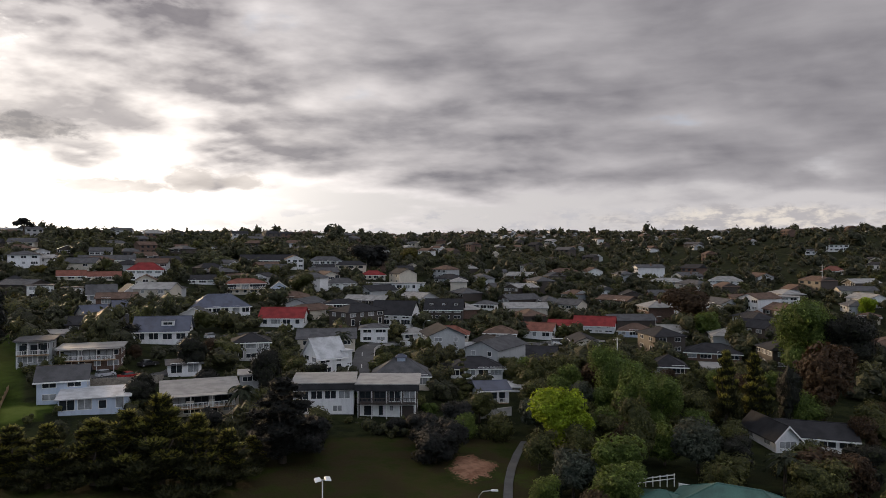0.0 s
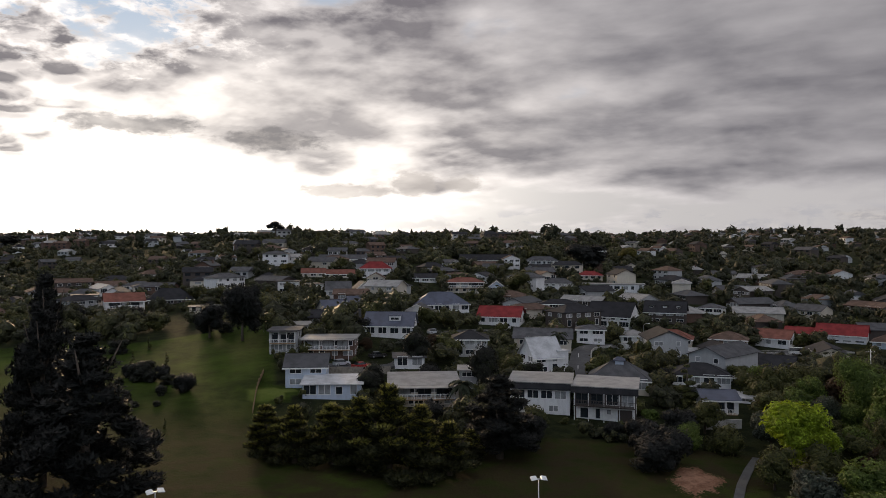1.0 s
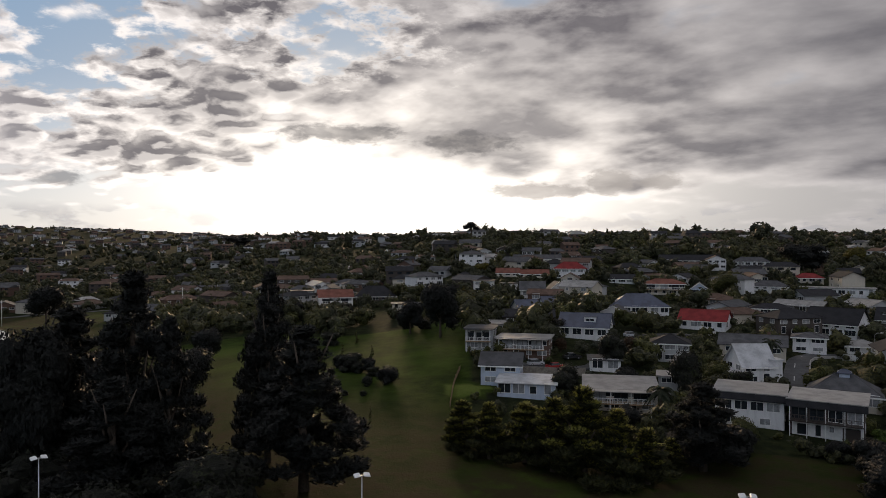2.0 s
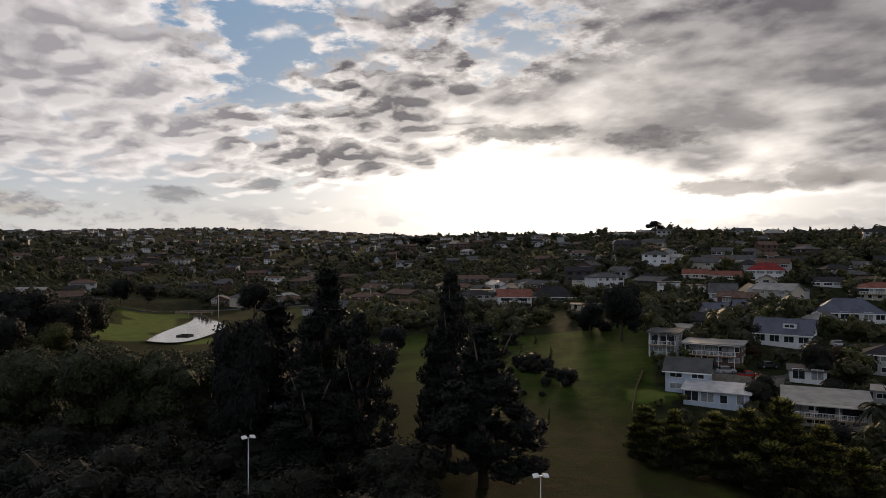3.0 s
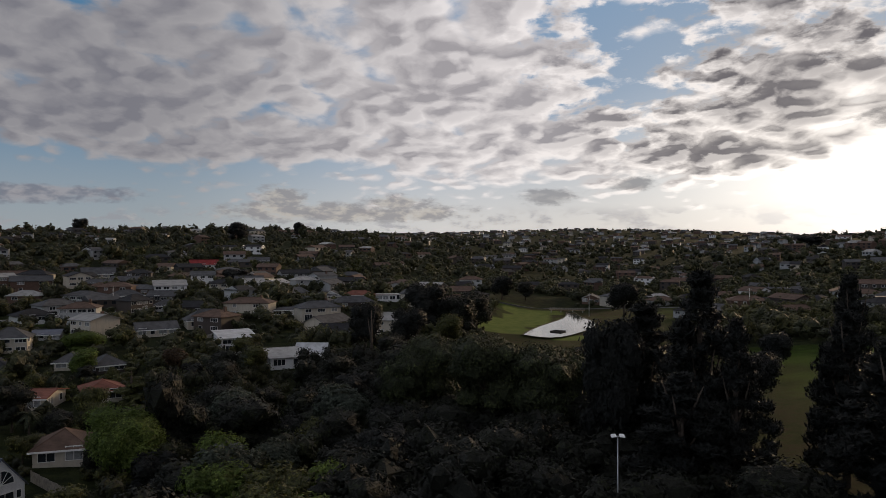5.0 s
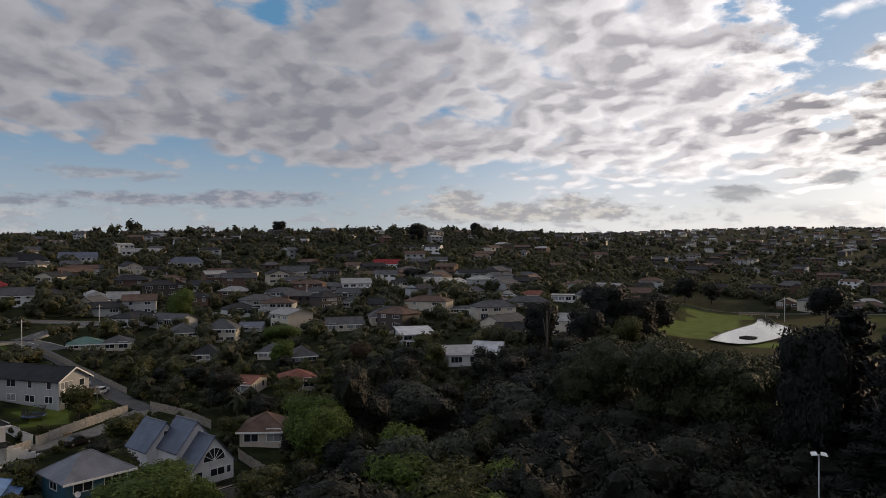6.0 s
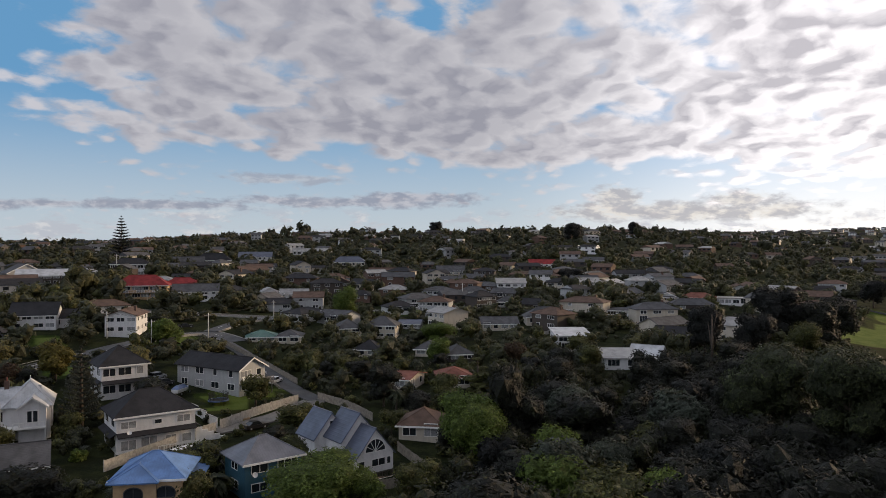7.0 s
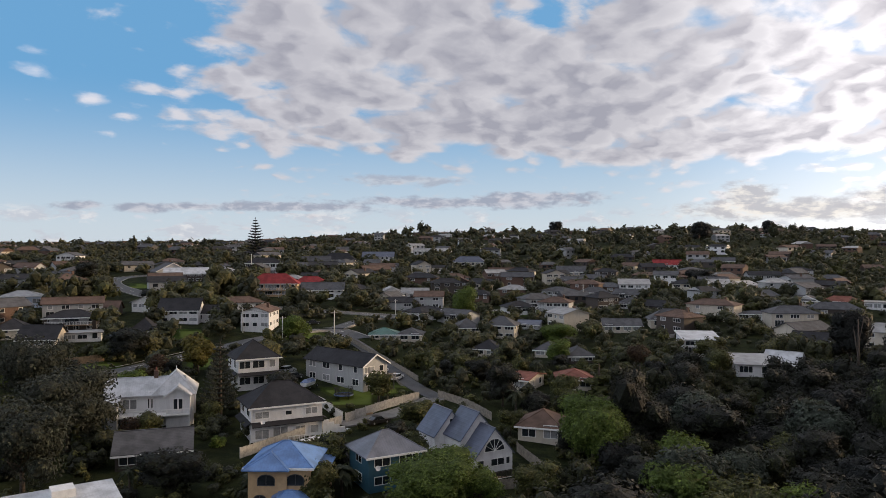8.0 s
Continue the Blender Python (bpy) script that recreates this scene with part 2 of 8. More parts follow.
def plain_mat(name, col, rough=0.6, metal=0.0, var=0.25, scale=1.5, bump_scale=0.0, coat=0.0):
    """Painted or mineral surface: stains at two scales and a little relief."""
    m, t = material(name)
    pos = nd(t, "ShaderNodeNewGeometry").outputs["Position"]
    inf = nd(t, "ShaderNodeObjectInfo").outputs["Random"]
    a = noise_tex(t, pos, scale, 5)
    b = noise_tex(t, pos, scale * 9, 3)
    f = mt(t, "ADD", mt(t, "MULTIPLY", a, 0.65), mt(t, "MULTIPLY", b, 0.35))
    lo = tuple(c * (1 - var) for c in col)
    hi = tuple(min(1, c * (1 + var * 0.5)) for c in col)
    c = mixc(t, ramp(t, f, 0.35, 0.65), lo, hi)
    c = mixc(t, mt(t, "MULTIPLY", inf, var * 0.6), c, tuple(k * 0.7 for k in col))
    p = nd(t, "ShaderNodeBsdfPrincipled", {"Base Color": c, "Roughness": rough, "Metallic": metal, "Coat Weight": coat})
    if bump_scale:
        setin(t, p.inputs["Normal"], bump(t, noise_tex(t, pos, bump_scale, 4), 0.5, 0.04))
    finish(t, p.outputs[0])
    return m


def board_mat(name, col, pitch=0.18, var=0.15, rough=0.55):
    """Weatherboard: level laps, the top edge of each course darker."""
    m, t = material(name)
    geo = nd(t, "ShaderNodeNewGeometry")
    pos = geo.outputs["Position"]
    inf = nd(t, "ShaderNodeObjectInfo").outputs["Random"]
    z = nd(t, "ShaderNodeSeparateXYZ", {0: pos}).outputs[2]
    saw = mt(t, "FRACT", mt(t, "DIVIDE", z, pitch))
    st = nd(t, "ShaderNodeMapping", {"Vector": pos, "Scale": (1.2, 1.2, 0.25)}).outputs[0]
    f = noise_tex(t, st, 1.1, 5)
    c = mixc(t, ramp(t, f, 0.4, 0.72), col, tuple(k * (1 - var) for k in col))
    c = mixc(t, mt(t, "MULTIPLY", inf, 0.18), c, tuple(k * 0.62 for k in col))
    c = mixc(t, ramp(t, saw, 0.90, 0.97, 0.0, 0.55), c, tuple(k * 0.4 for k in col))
    p = nd(t, "ShaderNodeBsdfPrincipled", {"Base Color": c, "Roughness": rough, "Normal": bump(t, saw, 0.35, 0.03)})
    finish(t, p.outputs[0])
    return m


def roof_mat(name, col, kind="tile", rough=0.6):
    """Roofing in courses (tile) or ribs (iron), running with the object's own axes."""
    m, t = material(name)
    oc = nd(t, "ShaderNodeTexCoord").outputs["Object"]
    inf = nd(t, "ShaderNodeObjectInfo").outputs["Random"]
    xyz = nd(t, "ShaderNodeSeparateXYZ", {0: oc})
    if kind == "tile":
        a = mt(t, "FRACT", mt(t, "DIVIDE", xyz.outputs[2], 0.16))
        b = mt(t, "FRACT", mt(t, "DIVIDE", mt(t, "ADD", xyz.outputs[0], xyz.outputs[1]), 0.36))
        h = mt(t, "ADD", mt(t, "MULTIPLY", a, 0.7), mt(t, "MULTIPLY", ramp(t, b, 0.0, 0.25), 0.3))
        line = ramp(t, a, 0.82, 0.95)
    else:
        b = mt(t, "FRACT", mt(t, "DIVIDE", xyz.outputs[0], 0.38))
        h = ramp(t, mt(t, "ABSOLUTE", mt(t, "SUBTRACT", b, 0.5)), 0.08, 0.2, 1.0, 0.0)
        line = mt(t, "MULTIPLY", h, 0.1)
    f = noise_tex(t, oc, 0.5, 5)
    g = noise_tex(t, oc, 5.0, 4)
    c = mixc(t, ramp(t, f, 0.35, 0.7), tuple(k * 1.2 for k in col), tuple(k * 0.7 for k in col))
    c = mixc(t, ramp(t, g, 0.5, 0.75, 0.0, 0.5), c, tuple(k * 0.45 + 0.01 for k in col))
    c = mixc(t, mt(t, "MULTIPLY", line, 0.5), c, tuple(k * 0.35 for k in col))
    c = mixc(t, mt(t, "MULTIPLY", inf, 0.3), c, tuple(k * 0.5 for k in col))
    p = nd(t, "ShaderNodeBsdfPrincipled", {"Base Color": c, "Roughness": rough if kind == "iron" else 0.85, "Specular IOR Level": 0.5 if kind == "iron" else 0.2, "Normal": bump(t, h, 0.25 if kind == "iron" else 0.5, 0.04)})
    finish(t, p.outputs[0])
    return m


def ground_mat():
    """Grass: mown green, dry and bare patches, at three scales."""
    m, t = material("grass_ground")
    pos = nd(t, "ShaderNodeNewGeometry").outputs["Position"]
    a, b, d = noise_tex(t, pos, 0.028, 5, 0.6), noise_tex(t, pos, 0.22, 5, 0.65), noise_tex(t, pos, 2.6, 4, 0.7)
    c = mixc(t, ramp(t, b, 0.3, 0.7), (0.018, 0.029, 0.005), (0.038, 0.062, 0.009))
    c = mixc(t, ramp(t, a, 0.50, 0.66, 0.0, 0.75), c, (0.060, 0.090, 0.014))      # mown swathes
    c = mixc(t, ramp(t, noise_tex(t, pos, 0.06, 4, 0.6), 0.54, 0.68, 0.0, 0.35), c, (0.024, 0.025, 0.010))
    c = mixc(t, ramp(t, d, 0.45, 0.8, 0.0, 0.6), c, (0.018, 0.027, 0.005))
    low = nd(t, "ShaderNodeSeparateXYZ", {0: pos}).outputs[2]      # worn, muddy flats at the slope's foot, colour also darkened for shade
    worn_shaded = mt(t, "MULTIPLY", ramp(t, low, 7.0, 3.6), ramp(t, b, 0.36, 0.6, 0.25, 0.9))
    c = mixc(t, worn_shaded, c, (0.033, 0.0235, 0.0135))
    lawn = nd(t, "ShaderNodeAttribute", attribute_name="lawn").outputs["Fac"]
    yard = mixc(t, ramp(t, b, 0.42, 0.6), (0.012, 0.015, 0.007), (0.026, 0.031, 0.012))
    c = mixc(t, ramp(t, lawn, 0.2, 0.8), yard, c)
    c = mixc(t, ramp(t, lawn, 1.2, 1.8), c, mixc(t, ramp(t, b, 0.3, 0.7), (0.075, 0.105, 0.02), (0.12, 0.145, 0.035)))
    p = nd(t, "ShaderNodeBsdfPrincipled", {"Base Color": c, "Roughness": 0.95, "Specular IOR Level": 0.04,
                                           "Normal": bump(t, mt(t, "ADD", d, mt(t, "MULTIPLY", b, 2.0)), 0.6, 0.25)})
    finish(t, p.outputs[0])
    return m


def water_mat():
    m, t = material("pond_water")
    pos = nd(t, "ShaderNodeNewGeometry").outputs["Position"]
    p = nd(t, "ShaderNodeBsdfPrincipled", {"Base Color": (0.02, 0.025, 0.02, 1), "Roughness": 0.04, "IOR": 1.33,
                                           "Normal": bump(t, noise_tex(t, pos, 1.2, 3), 0.2, 0.05)})
    finish(t, p.outputs[0])
    return m


def clay_mat():
    """Bare clay in blotches, turf creeping in from its edge."""
    m, t = material("clay_bank_turfed")
    pos = nd(t, "ShaderNodeNewGeometry").outputs["Position"]
    a, b = noise_tex(t, pos, 0.5, 5, 0.65), noise_tex(t, pos, 2.4, 4, 0.7)
    c = mixc(t, ramp(t, a, 0.35, 0.65), (0.17, 0.085, 0.052), (0.34, 0.19, 0.125))
    c = mixc(t, ramp(t, b, 0.45, 0.75, 0.0, 0.6), c, (0.12, 0.075, 0.05))
    turf = mt(t, "ADD", nd(t, "ShaderNodeAttribute", attribute_name="edge").outputs["Fac"], mt(t, "MULTIPLY", mt(t, "SUBTRACT", mt(t, "ADD", a, b), 1.0), 1.1))
    c = mixc(t, ramp(t, turf, 0.62, 0.86), c, (0.030, 0.036, 0.010))
    p = nd(t, "ShaderNodeBsdfPrincipled", {"Base Color": c, "Roughness": 0.95, "Specular IOR Level": 0.05, "Normal": bump(t, mt(t, "ADD", a, b), 0.7, 0.2)})
    finish(t, p.outputs[0])
    return m


M_GROUND, M_WATER, M_CLAYBANK = ground_mat(), water_mat(), clay_mat()
# bush: backlit shade is put into the leaf colour, close to black
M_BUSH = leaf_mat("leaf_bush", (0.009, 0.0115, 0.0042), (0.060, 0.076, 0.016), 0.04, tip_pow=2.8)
M_DOME = leaf_mat("leaf_spreading_evergreen", (0.036, 0.048, 0.013), (0.17, 0.205, 0.05), 0.12, tip_pow=1.8)
M_GULLY = leaf_mat("leaf_gully", (0.024, 0.030, 0.009), (0.12, 0.145, 0.03), 0.08, world_noise=1, tip_pow=2.2)
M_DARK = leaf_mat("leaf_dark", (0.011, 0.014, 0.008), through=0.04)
M_GARDEN = leaf_mat("leaf_garden", (0.080, 0.095, 0.018), (0.30, 0.30, 0.06), 0.25, tip_pow=1.8)
M_WOOD = leaf_mat("leaf_far_wood", (0.046, 0.055, 0.019), (0.18, 0.19, 0.055), 0.2, world_noise=1, tip_pow=2.0)
M_MIXED = leaf_mat("leaf_mixed_bush", (0.060, 0.070, 0.022), (0.24, 0.25, 0.06), 0.15, world_noise=1, tip_pow=1.8)
M_LIME = leaf_mat("leaf_lime", (0.36, 0.52, 0.02), (0.55, 0.74, 0.04), 0.5)
M_FRESH = leaf_mat("leaf_fresh", (0.13, 0.205, 0.026), (0.33, 0.44, 0.07), 0.4)
M_GOLD = leaf_mat("leaf_gold", (0.16, 0.15, 0.02), (0.24, 0.22, 0.03), 0.35)
M_RUST = leaf_mat("leaf_rust", (0.075, 0.05, 0.018), (0.15, 0.09, 0.03))
M_GREY = leaf_mat("leaf_grey", (0.072, 0.095, 0.045), (0.18, 0.22, 0.11))
M_GREY2 = leaf_mat("leaf_grey_green", (0.050, 0.060, 0.027), (0.14, 0.165, 0.075), 0.2)
M_CYPRESS = leaf_mat("leaf_cypress", (0.052, 0.062, 0.017), (0.22, 0.21, 0.045), 0.38)
M_TIP = leaf_mat("leaf_cypress_tip", (0.36, 0.38, 0.05), (0.58, 0.56, 0.08), 0.4)
M_PALM = leaf_mat("leaf_palm", (0.045, 0.062, 0.022), (0.12, 0.13, 0.05))
M_BARK = plain_mat("bark", (0.085, 0.065, 0.05), 0.9, var=0.5, scale=3, bump_scale=8)

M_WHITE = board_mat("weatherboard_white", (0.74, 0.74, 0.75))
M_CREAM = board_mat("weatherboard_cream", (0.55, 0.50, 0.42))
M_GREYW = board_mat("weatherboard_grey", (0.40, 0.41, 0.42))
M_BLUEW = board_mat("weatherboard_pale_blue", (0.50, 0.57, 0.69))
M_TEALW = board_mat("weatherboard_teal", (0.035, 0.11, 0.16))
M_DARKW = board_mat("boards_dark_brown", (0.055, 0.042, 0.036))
M_BRICK = plain_mat("brick_red_brown", (0.13, 0.078, 0.058), 0.85, var=0.45, scale=4, bump_scale=12)
M_TANW = plain_mat("plaster_tan", (0.52, 0.36, 0.20), 0.8, var=0.15)
M_PLASTER = plain_mat("plaster_white", (0.70, 0.70, 0.69), 0.75, var=0.12)
FAR_WALLS = [M_CREAM, M_GREYW, M_BRICK, M_DARKW, M_GREYW, M_DARKW, M_WHITE, M_DARKW, M_BRICK]
WALLS = [M_WHITE, M_WHITE, M_CREAM, M_GREYW, M_PLASTER, M_CREAM, M_GREYW, M_DARKW]

R_GREY = roof_mat("roof_grey_tile", (0.095, 0.095, 0.10))
R_DARK = roof_mat("roof_charcoal_tile", (0.032, 0.032, 0.036))
R_BROWN = roof_mat("roof_brown_tile", (0.13, 0.085, 0.065))
R_RED = roof_mat("roof_red_tile", (0.25, 0.037, 0.037))
R_TERRA = roof_mat("roof_terracotta_tile", (0.21, 0.085, 0.062))
R_PALE = roof_mat("roof_pale_iron", (0.28, 0.275, 0.265), "iron", 0.45)
R_WHITE = roof_mat("roof_white_iron", (0.49, 0.50, 0.515), "iron", 0.4)
R_BLUE = roof_mat("roof_blue_iron", (0.10, 0.20, 0.42), "iron", 0.4)
R_NAVY = roof_mat("roof_navy_iron", (0.075, 0.088, 0.13), "iron", 0.4)
R_SLATE = roof_mat("roof_slate_iron", (0.155, 0.16, 0.185), "iron", 0.5)
R_GREEN = roof_mat("roof_green_iron", (0.05, 0.13, 0.11), "iron", 0.45)
ROOFS = [R_GREY, R_DARK, R_BROWN, R_GREY, R_BROWN, R_PALE, R_DARK, R_GREY, R_DARK, R_BROWN]

M_GLASS = plain_mat("window_glass_dark", (0.025, 0.03, 0.036), 0.06, var=0.3)
M_CURTAIN = plain_mat("window_curtained", (0.30, 0.31, 0.32), 0.1, var=0.4, scale=0.7)
M_FRAME = plain_mat("window_frame_white", (0.78, 0.78, 0.76), 0.5, var=0.08)
M_FRAMED = plain_mat("window_frame_dark", (0.06, 0.06, 0.06), 0.5, var=0.1)
M_CONC = plain_mat("concrete", (0.36, 0.35, 0.33), 0.85, var=0.3, scale=0.8, bump_scale=9)
M_ASPH = plain_mat("asphalt", (0.075, 0.075, 0.078), 0.85, var=0.35, scale=0.4, bump_scale=14)
M_PALING = plain_mat("paling_weathered", (0.40, 0.385, 0.355), 0.85, var=0.35, scale=2, bump_scale=10)
M_NET = plain_mat("trampoline_net", (0.01, 0.01, 0.012), 0.8)
M_FENCE = plain_mat("fence_timber_grey", (0.27, 0.24, 0.20), 0.85, var=0.4, scale=2, bump_scale=10)
M_TIMBER = plain_mat("timber_warm", (0.32, 0.21, 0.12), 0.75, var=0.35, scale=2)
M_STEEL = plain_mat("galvanised_steel", (0.55, 0.56, 0.57), 0.4, 0.8, var=0.2)
M_POLE = plain_mat("pole_concrete_pale", (0.62, 0.61, 0.58), 0.8, var=0.2)
M_LINE = plain_mat("road_paint", (0.75, 0.75, 0.72), 0.7, var=0.2)
M_BANK = plain_mat("bank_dry_grass", (0.07, 0.066, 0.035), 0.95, var=0.4, scale=0.6, bump_scale=5)
M_GRAVEL = plain_mat("gravel_grey", (0.17, 0.16, 0.145), 0.95, var=0.35, scale=0.7, bump_scale=9)
M_PATH = plain_mat("path_asphalt_pale", (0.09, 0.088, 0.085), 0.9, var=0.25, scale=0.5)
M_RUBBER = plain_mat("tyre_rubber", (0.02, 0.02, 0.02), 0.8, var=0.1)
M_LAMP = plain_mat("lamp_housing_white", (0.78, 0.79, 0.8), 0.35, var=0.06)
M_CARGLASS = plain_mat("car_glass", (0.015, 0.018, 0.02), 0.05, var=0.1)
CARS = {n: plain_mat("car_paint_" + n, c, 0.3, 0.2, var=0.05, coat=0.6) for n, c in
        (("white", (0.8, 0.8, 0.8)), ("silver", (0.45, 0.47, 0.5)), ("red", (0.42, 0.02, 0.02)), ("black", (0.02, 0.02, 0.022)), ("blue", (0.05, 0.09, 0.2)))}


# mown lawns and verges: plan place and radius
LAWNS = [(-136.6, -74.2, 7), (-141.6, -69.9, 5), (-124.9, -73.0, 4), (-107.8, -65.8, 3), (-118.3, -64.3, 3), (-99.2, -66.5, 3), (-127.0, -71.6, 5), (-270.9, -69.0, 10), (-273.0, -82.2, 8), (-273.5, -57.4, 9), (-180.0, -115.6, 6), (-139.6, -116.1, 7), (-121.8, -136.7, 5), (-228.6, -229.6, 9), (-153.1, -190.1, 7), (-162.9, -142.5, 5), (-297.4, 107.8, 16), (-270.1, 91.3, 12), (-343.2, 133.1, 16), (-240.2, 110.2, 8), (-76.4, 127.6, 5), (-268.4, -99.6, 6), (-318, 118, 14), (-332, 128, 12), (-285, 90, 13), (-303, 98, 12)]


# ---------------------------------------------------------------- mesh helpers
class Geo:
    """Collects the faces of one part."""

    def __init__(self):
        self.v, self.f = [], []

    def poly(self, *pts):
        n = len(self.v)
        self.v += [tuple(p) for p in pts]
        self.f.append(tuple(range(n, n + len(pts))))

    def solid(self, pts, faces):
        n = len(self.v)
        self.v += [tuple(p) for p in pts]
        self.f += [tuple(i + n for i in f) for f in faces]

    def box(self, x0, x1, y0, y1, z0, z1):
        self.solid([(x0, y0, z0), (x1, y0, z0), (x1, y1, z0), (x0, y1, z0), (x0, y0, z1), (x1, y0, z1), (x1, y1, z1), (x0, y1, z1)],
                   [(3, 2, 1, 0), (4, 5, 6, 7), (0, 1, 5, 4), (1, 2, 6, 5), (2, 3, 7, 6), (3, 0, 4, 7)])

    def slab(self, top, thick):
        """A plate: the top outline, counterclockwise from above, and its thickness straight down."""
        n = len(top)
        low = [(x, y, z - thick) for x, y, z in top]
        self.solid(list(top) + low, [tuple(range(n)), tuple(range(2 * n - 1, n - 1, -1))] + [(i, i + n, (i + 1) % n + n, (i + 1) % n) for i in range(n)])

    def tube(self, path, radii, sides=6):
        base = len(self.v)
        path = [Vector(p) for p in path]
        for i, p in enumerate(path):
            d = (path[min(i + 1, len(path) - 1)] - path[max(i - 1, 0)]).normalized()
            u = d.orthogonal().normalized()
            w = d.cross(u)
            for k in range(sides):
                a = 2 * math.pi * k / sides
                self.v.append(tuple(p + radii[i] * (math.cos(a) * u + math.sin(a) * w)))
        for i in range(len(path) - 1):
            for k in range(sides):
                a, b = base + i * sides + k, base + i * sides + (k + 1) % sides
                self.f.append((a, b, b + sides, a + sides))
        self.f.append(tuple(base + k for k in range(sides))[::-1])
        self.f.append(tuple(base + (len(path) - 1) * sides + k for k in range(sides)))

    def mesh(self, name, mat, smooth=False):
        me = bpy.data.meshes.new(name)
        me.from_pydata(self.v, [], self.f)
        me.materials.append(mat)
        if smooth:
            me.shade_smooth()
        me.update()
        return me


def part(name, data, parent, label="", at=None):
    ob = new(name, data)
    ob.parent = parent
    if at is not None:
        ob.matrix_basis = at
    if label:
        ob["label"] = label
    return ob


def box_mesh(name, mat, *b):
    g = Geo()
    g.box(*b)
    return g.mesh(name, mat)


def thing(name, x, y, z, rz=0, label="", category="", group=""):
    ob = new(name)
    ob.empty_display_size = 0.3
    ob.matrix_basis = pose(x, y, z, 0, 0, rz)
    return tagged(ob, label, category, group)


# ---------------------------------------------------------------- landform: a valley round the hovering camera, ridges beyond
RING = (60, 130, 200, 290, 400, 550, 850, 1400, 2400)
LAND = {
    -60: (-32, -34, -32, -27, -19, -8, 18, 22, 14),
    -32: (-32, -34, -32, -27, -19, -8, 18, 26, 14),
    -10: (-33, -33, -31, -26, -18, -8, 8, 30, 16),
    12: (-33, -32, -26, -20, -11, 5, 13, 16, 16),
    30: (-33, -31, -24, -18, -5, 8, 13, 18, 22),
    42: (-33, -31, -28, -25, -20, -14, 9, 24, 26),
    62: (-34, -35, -34, -32, -31, -29, -24, 2, 60),
    88: (-34, -35, -28, -24, -17, -4, 17, 28, 44),
    108: (-35, -32, -29, -25, -17, -5, 17, 22, 24),
    135: (-35, -32, -26, -18, -11, -5, -1, 3, 13),
    170: (-34, -31, -26, -18, -12, -5, 2, 6, 12),
    240: (-32, -34, -32, -27, -19, -8, 18, 22, 14),
}
LAND_AZ = sorted(LAND)
LAND_H = np.array([LAND[a] for a in LAND_AZ], float)


def ground(x, y):
    """Height of the ground at a place of the plan."""
    d = max(math.hypot(x, y), 1.0)
    a = math.degrees(math.atan2(-x, y))
    if a < -120:
        a += 360
    a = min(max(a, LAND_AZ[0]), LAND_AZ[-1])
    k = min(max(int(np.searchsorted(LAND_AZ, a, side="right")) - 1, 0), len(LAND_AZ) - 2)
    s = (a - LAND_AZ[k]) / (LAND_AZ[k + 1] - LAND_AZ[k])
    s = s * s * (3 - 2 * s)
    prof = LAND_H[k] * (1 - s) + LAND_H[k + 1] * s
    h = float(np.interp(math.log(max(d, 20)), np.log(RING), prof))
    roll = min(d / 400, 2.0)
    h += roll * 1.3 * noise.noise(Vector((x / 90, y / 90, 3.1)))
    h += max(d - 700, 0) / 700 * 6 * noise.noise(Vector((x / 420, y / 420, 7.7)))
    return EYE + level(x, y, h)


POND_H = -32.6
POND_A, POND_B = polar(67.6, 262), polar(66.4, 372)


def level(x, y, h):
    """Flattens the valley floor round the pond."""
    ax, ay, bx, by = *POND_A, *POND_B
    s = min(max(((x - ax) * (bx - ax) + (y - ay) * (by - ay)) / ((bx - ax) ** 2 + (by - ay) ** 2), 0), 1)
    q = math.hypot(x - ax - s * (bx - ax), y - ay - s * (by - ay))
    f = min(max((48 - q) / 28, 0), 1)
    f = f * f * (3 - 2 * f)
    return h * (1 - f) + (POND_H + max(q - 11, 0) * 0.05) * f if f else h


def zone(x, y):
    """What grows or stands at a place: home, park, bush or pond."""
    d = math.hypot(x, y)
    a = math.degrees(math.atan2(-x, y))
    wob = 8 * noise.noise(Vector((x / 40, y / 40, 1.5)))
    if 57 < a < 72 and 205 < d < 392:
        return "pond"
    if 48.5 < a <= 58 and d < 104 + wob:
        return "bush"
    if 30.5 < a <= 58 and d < (235 if a > 45 else 225) + wob:
        return "park"
    if 58 < a < 101 and d < 182 + wob - max(0, a - 92) * 9:
        return "bush"
    if a <= 31 and d < 124 + wob * 0.5 and a > -7.6:
        return "park"
    if a <= -4 and d < 175 + wob:
        return "bush"
    if d < 70 or a < -40 or a > 150:
        return "out"
    return "home"


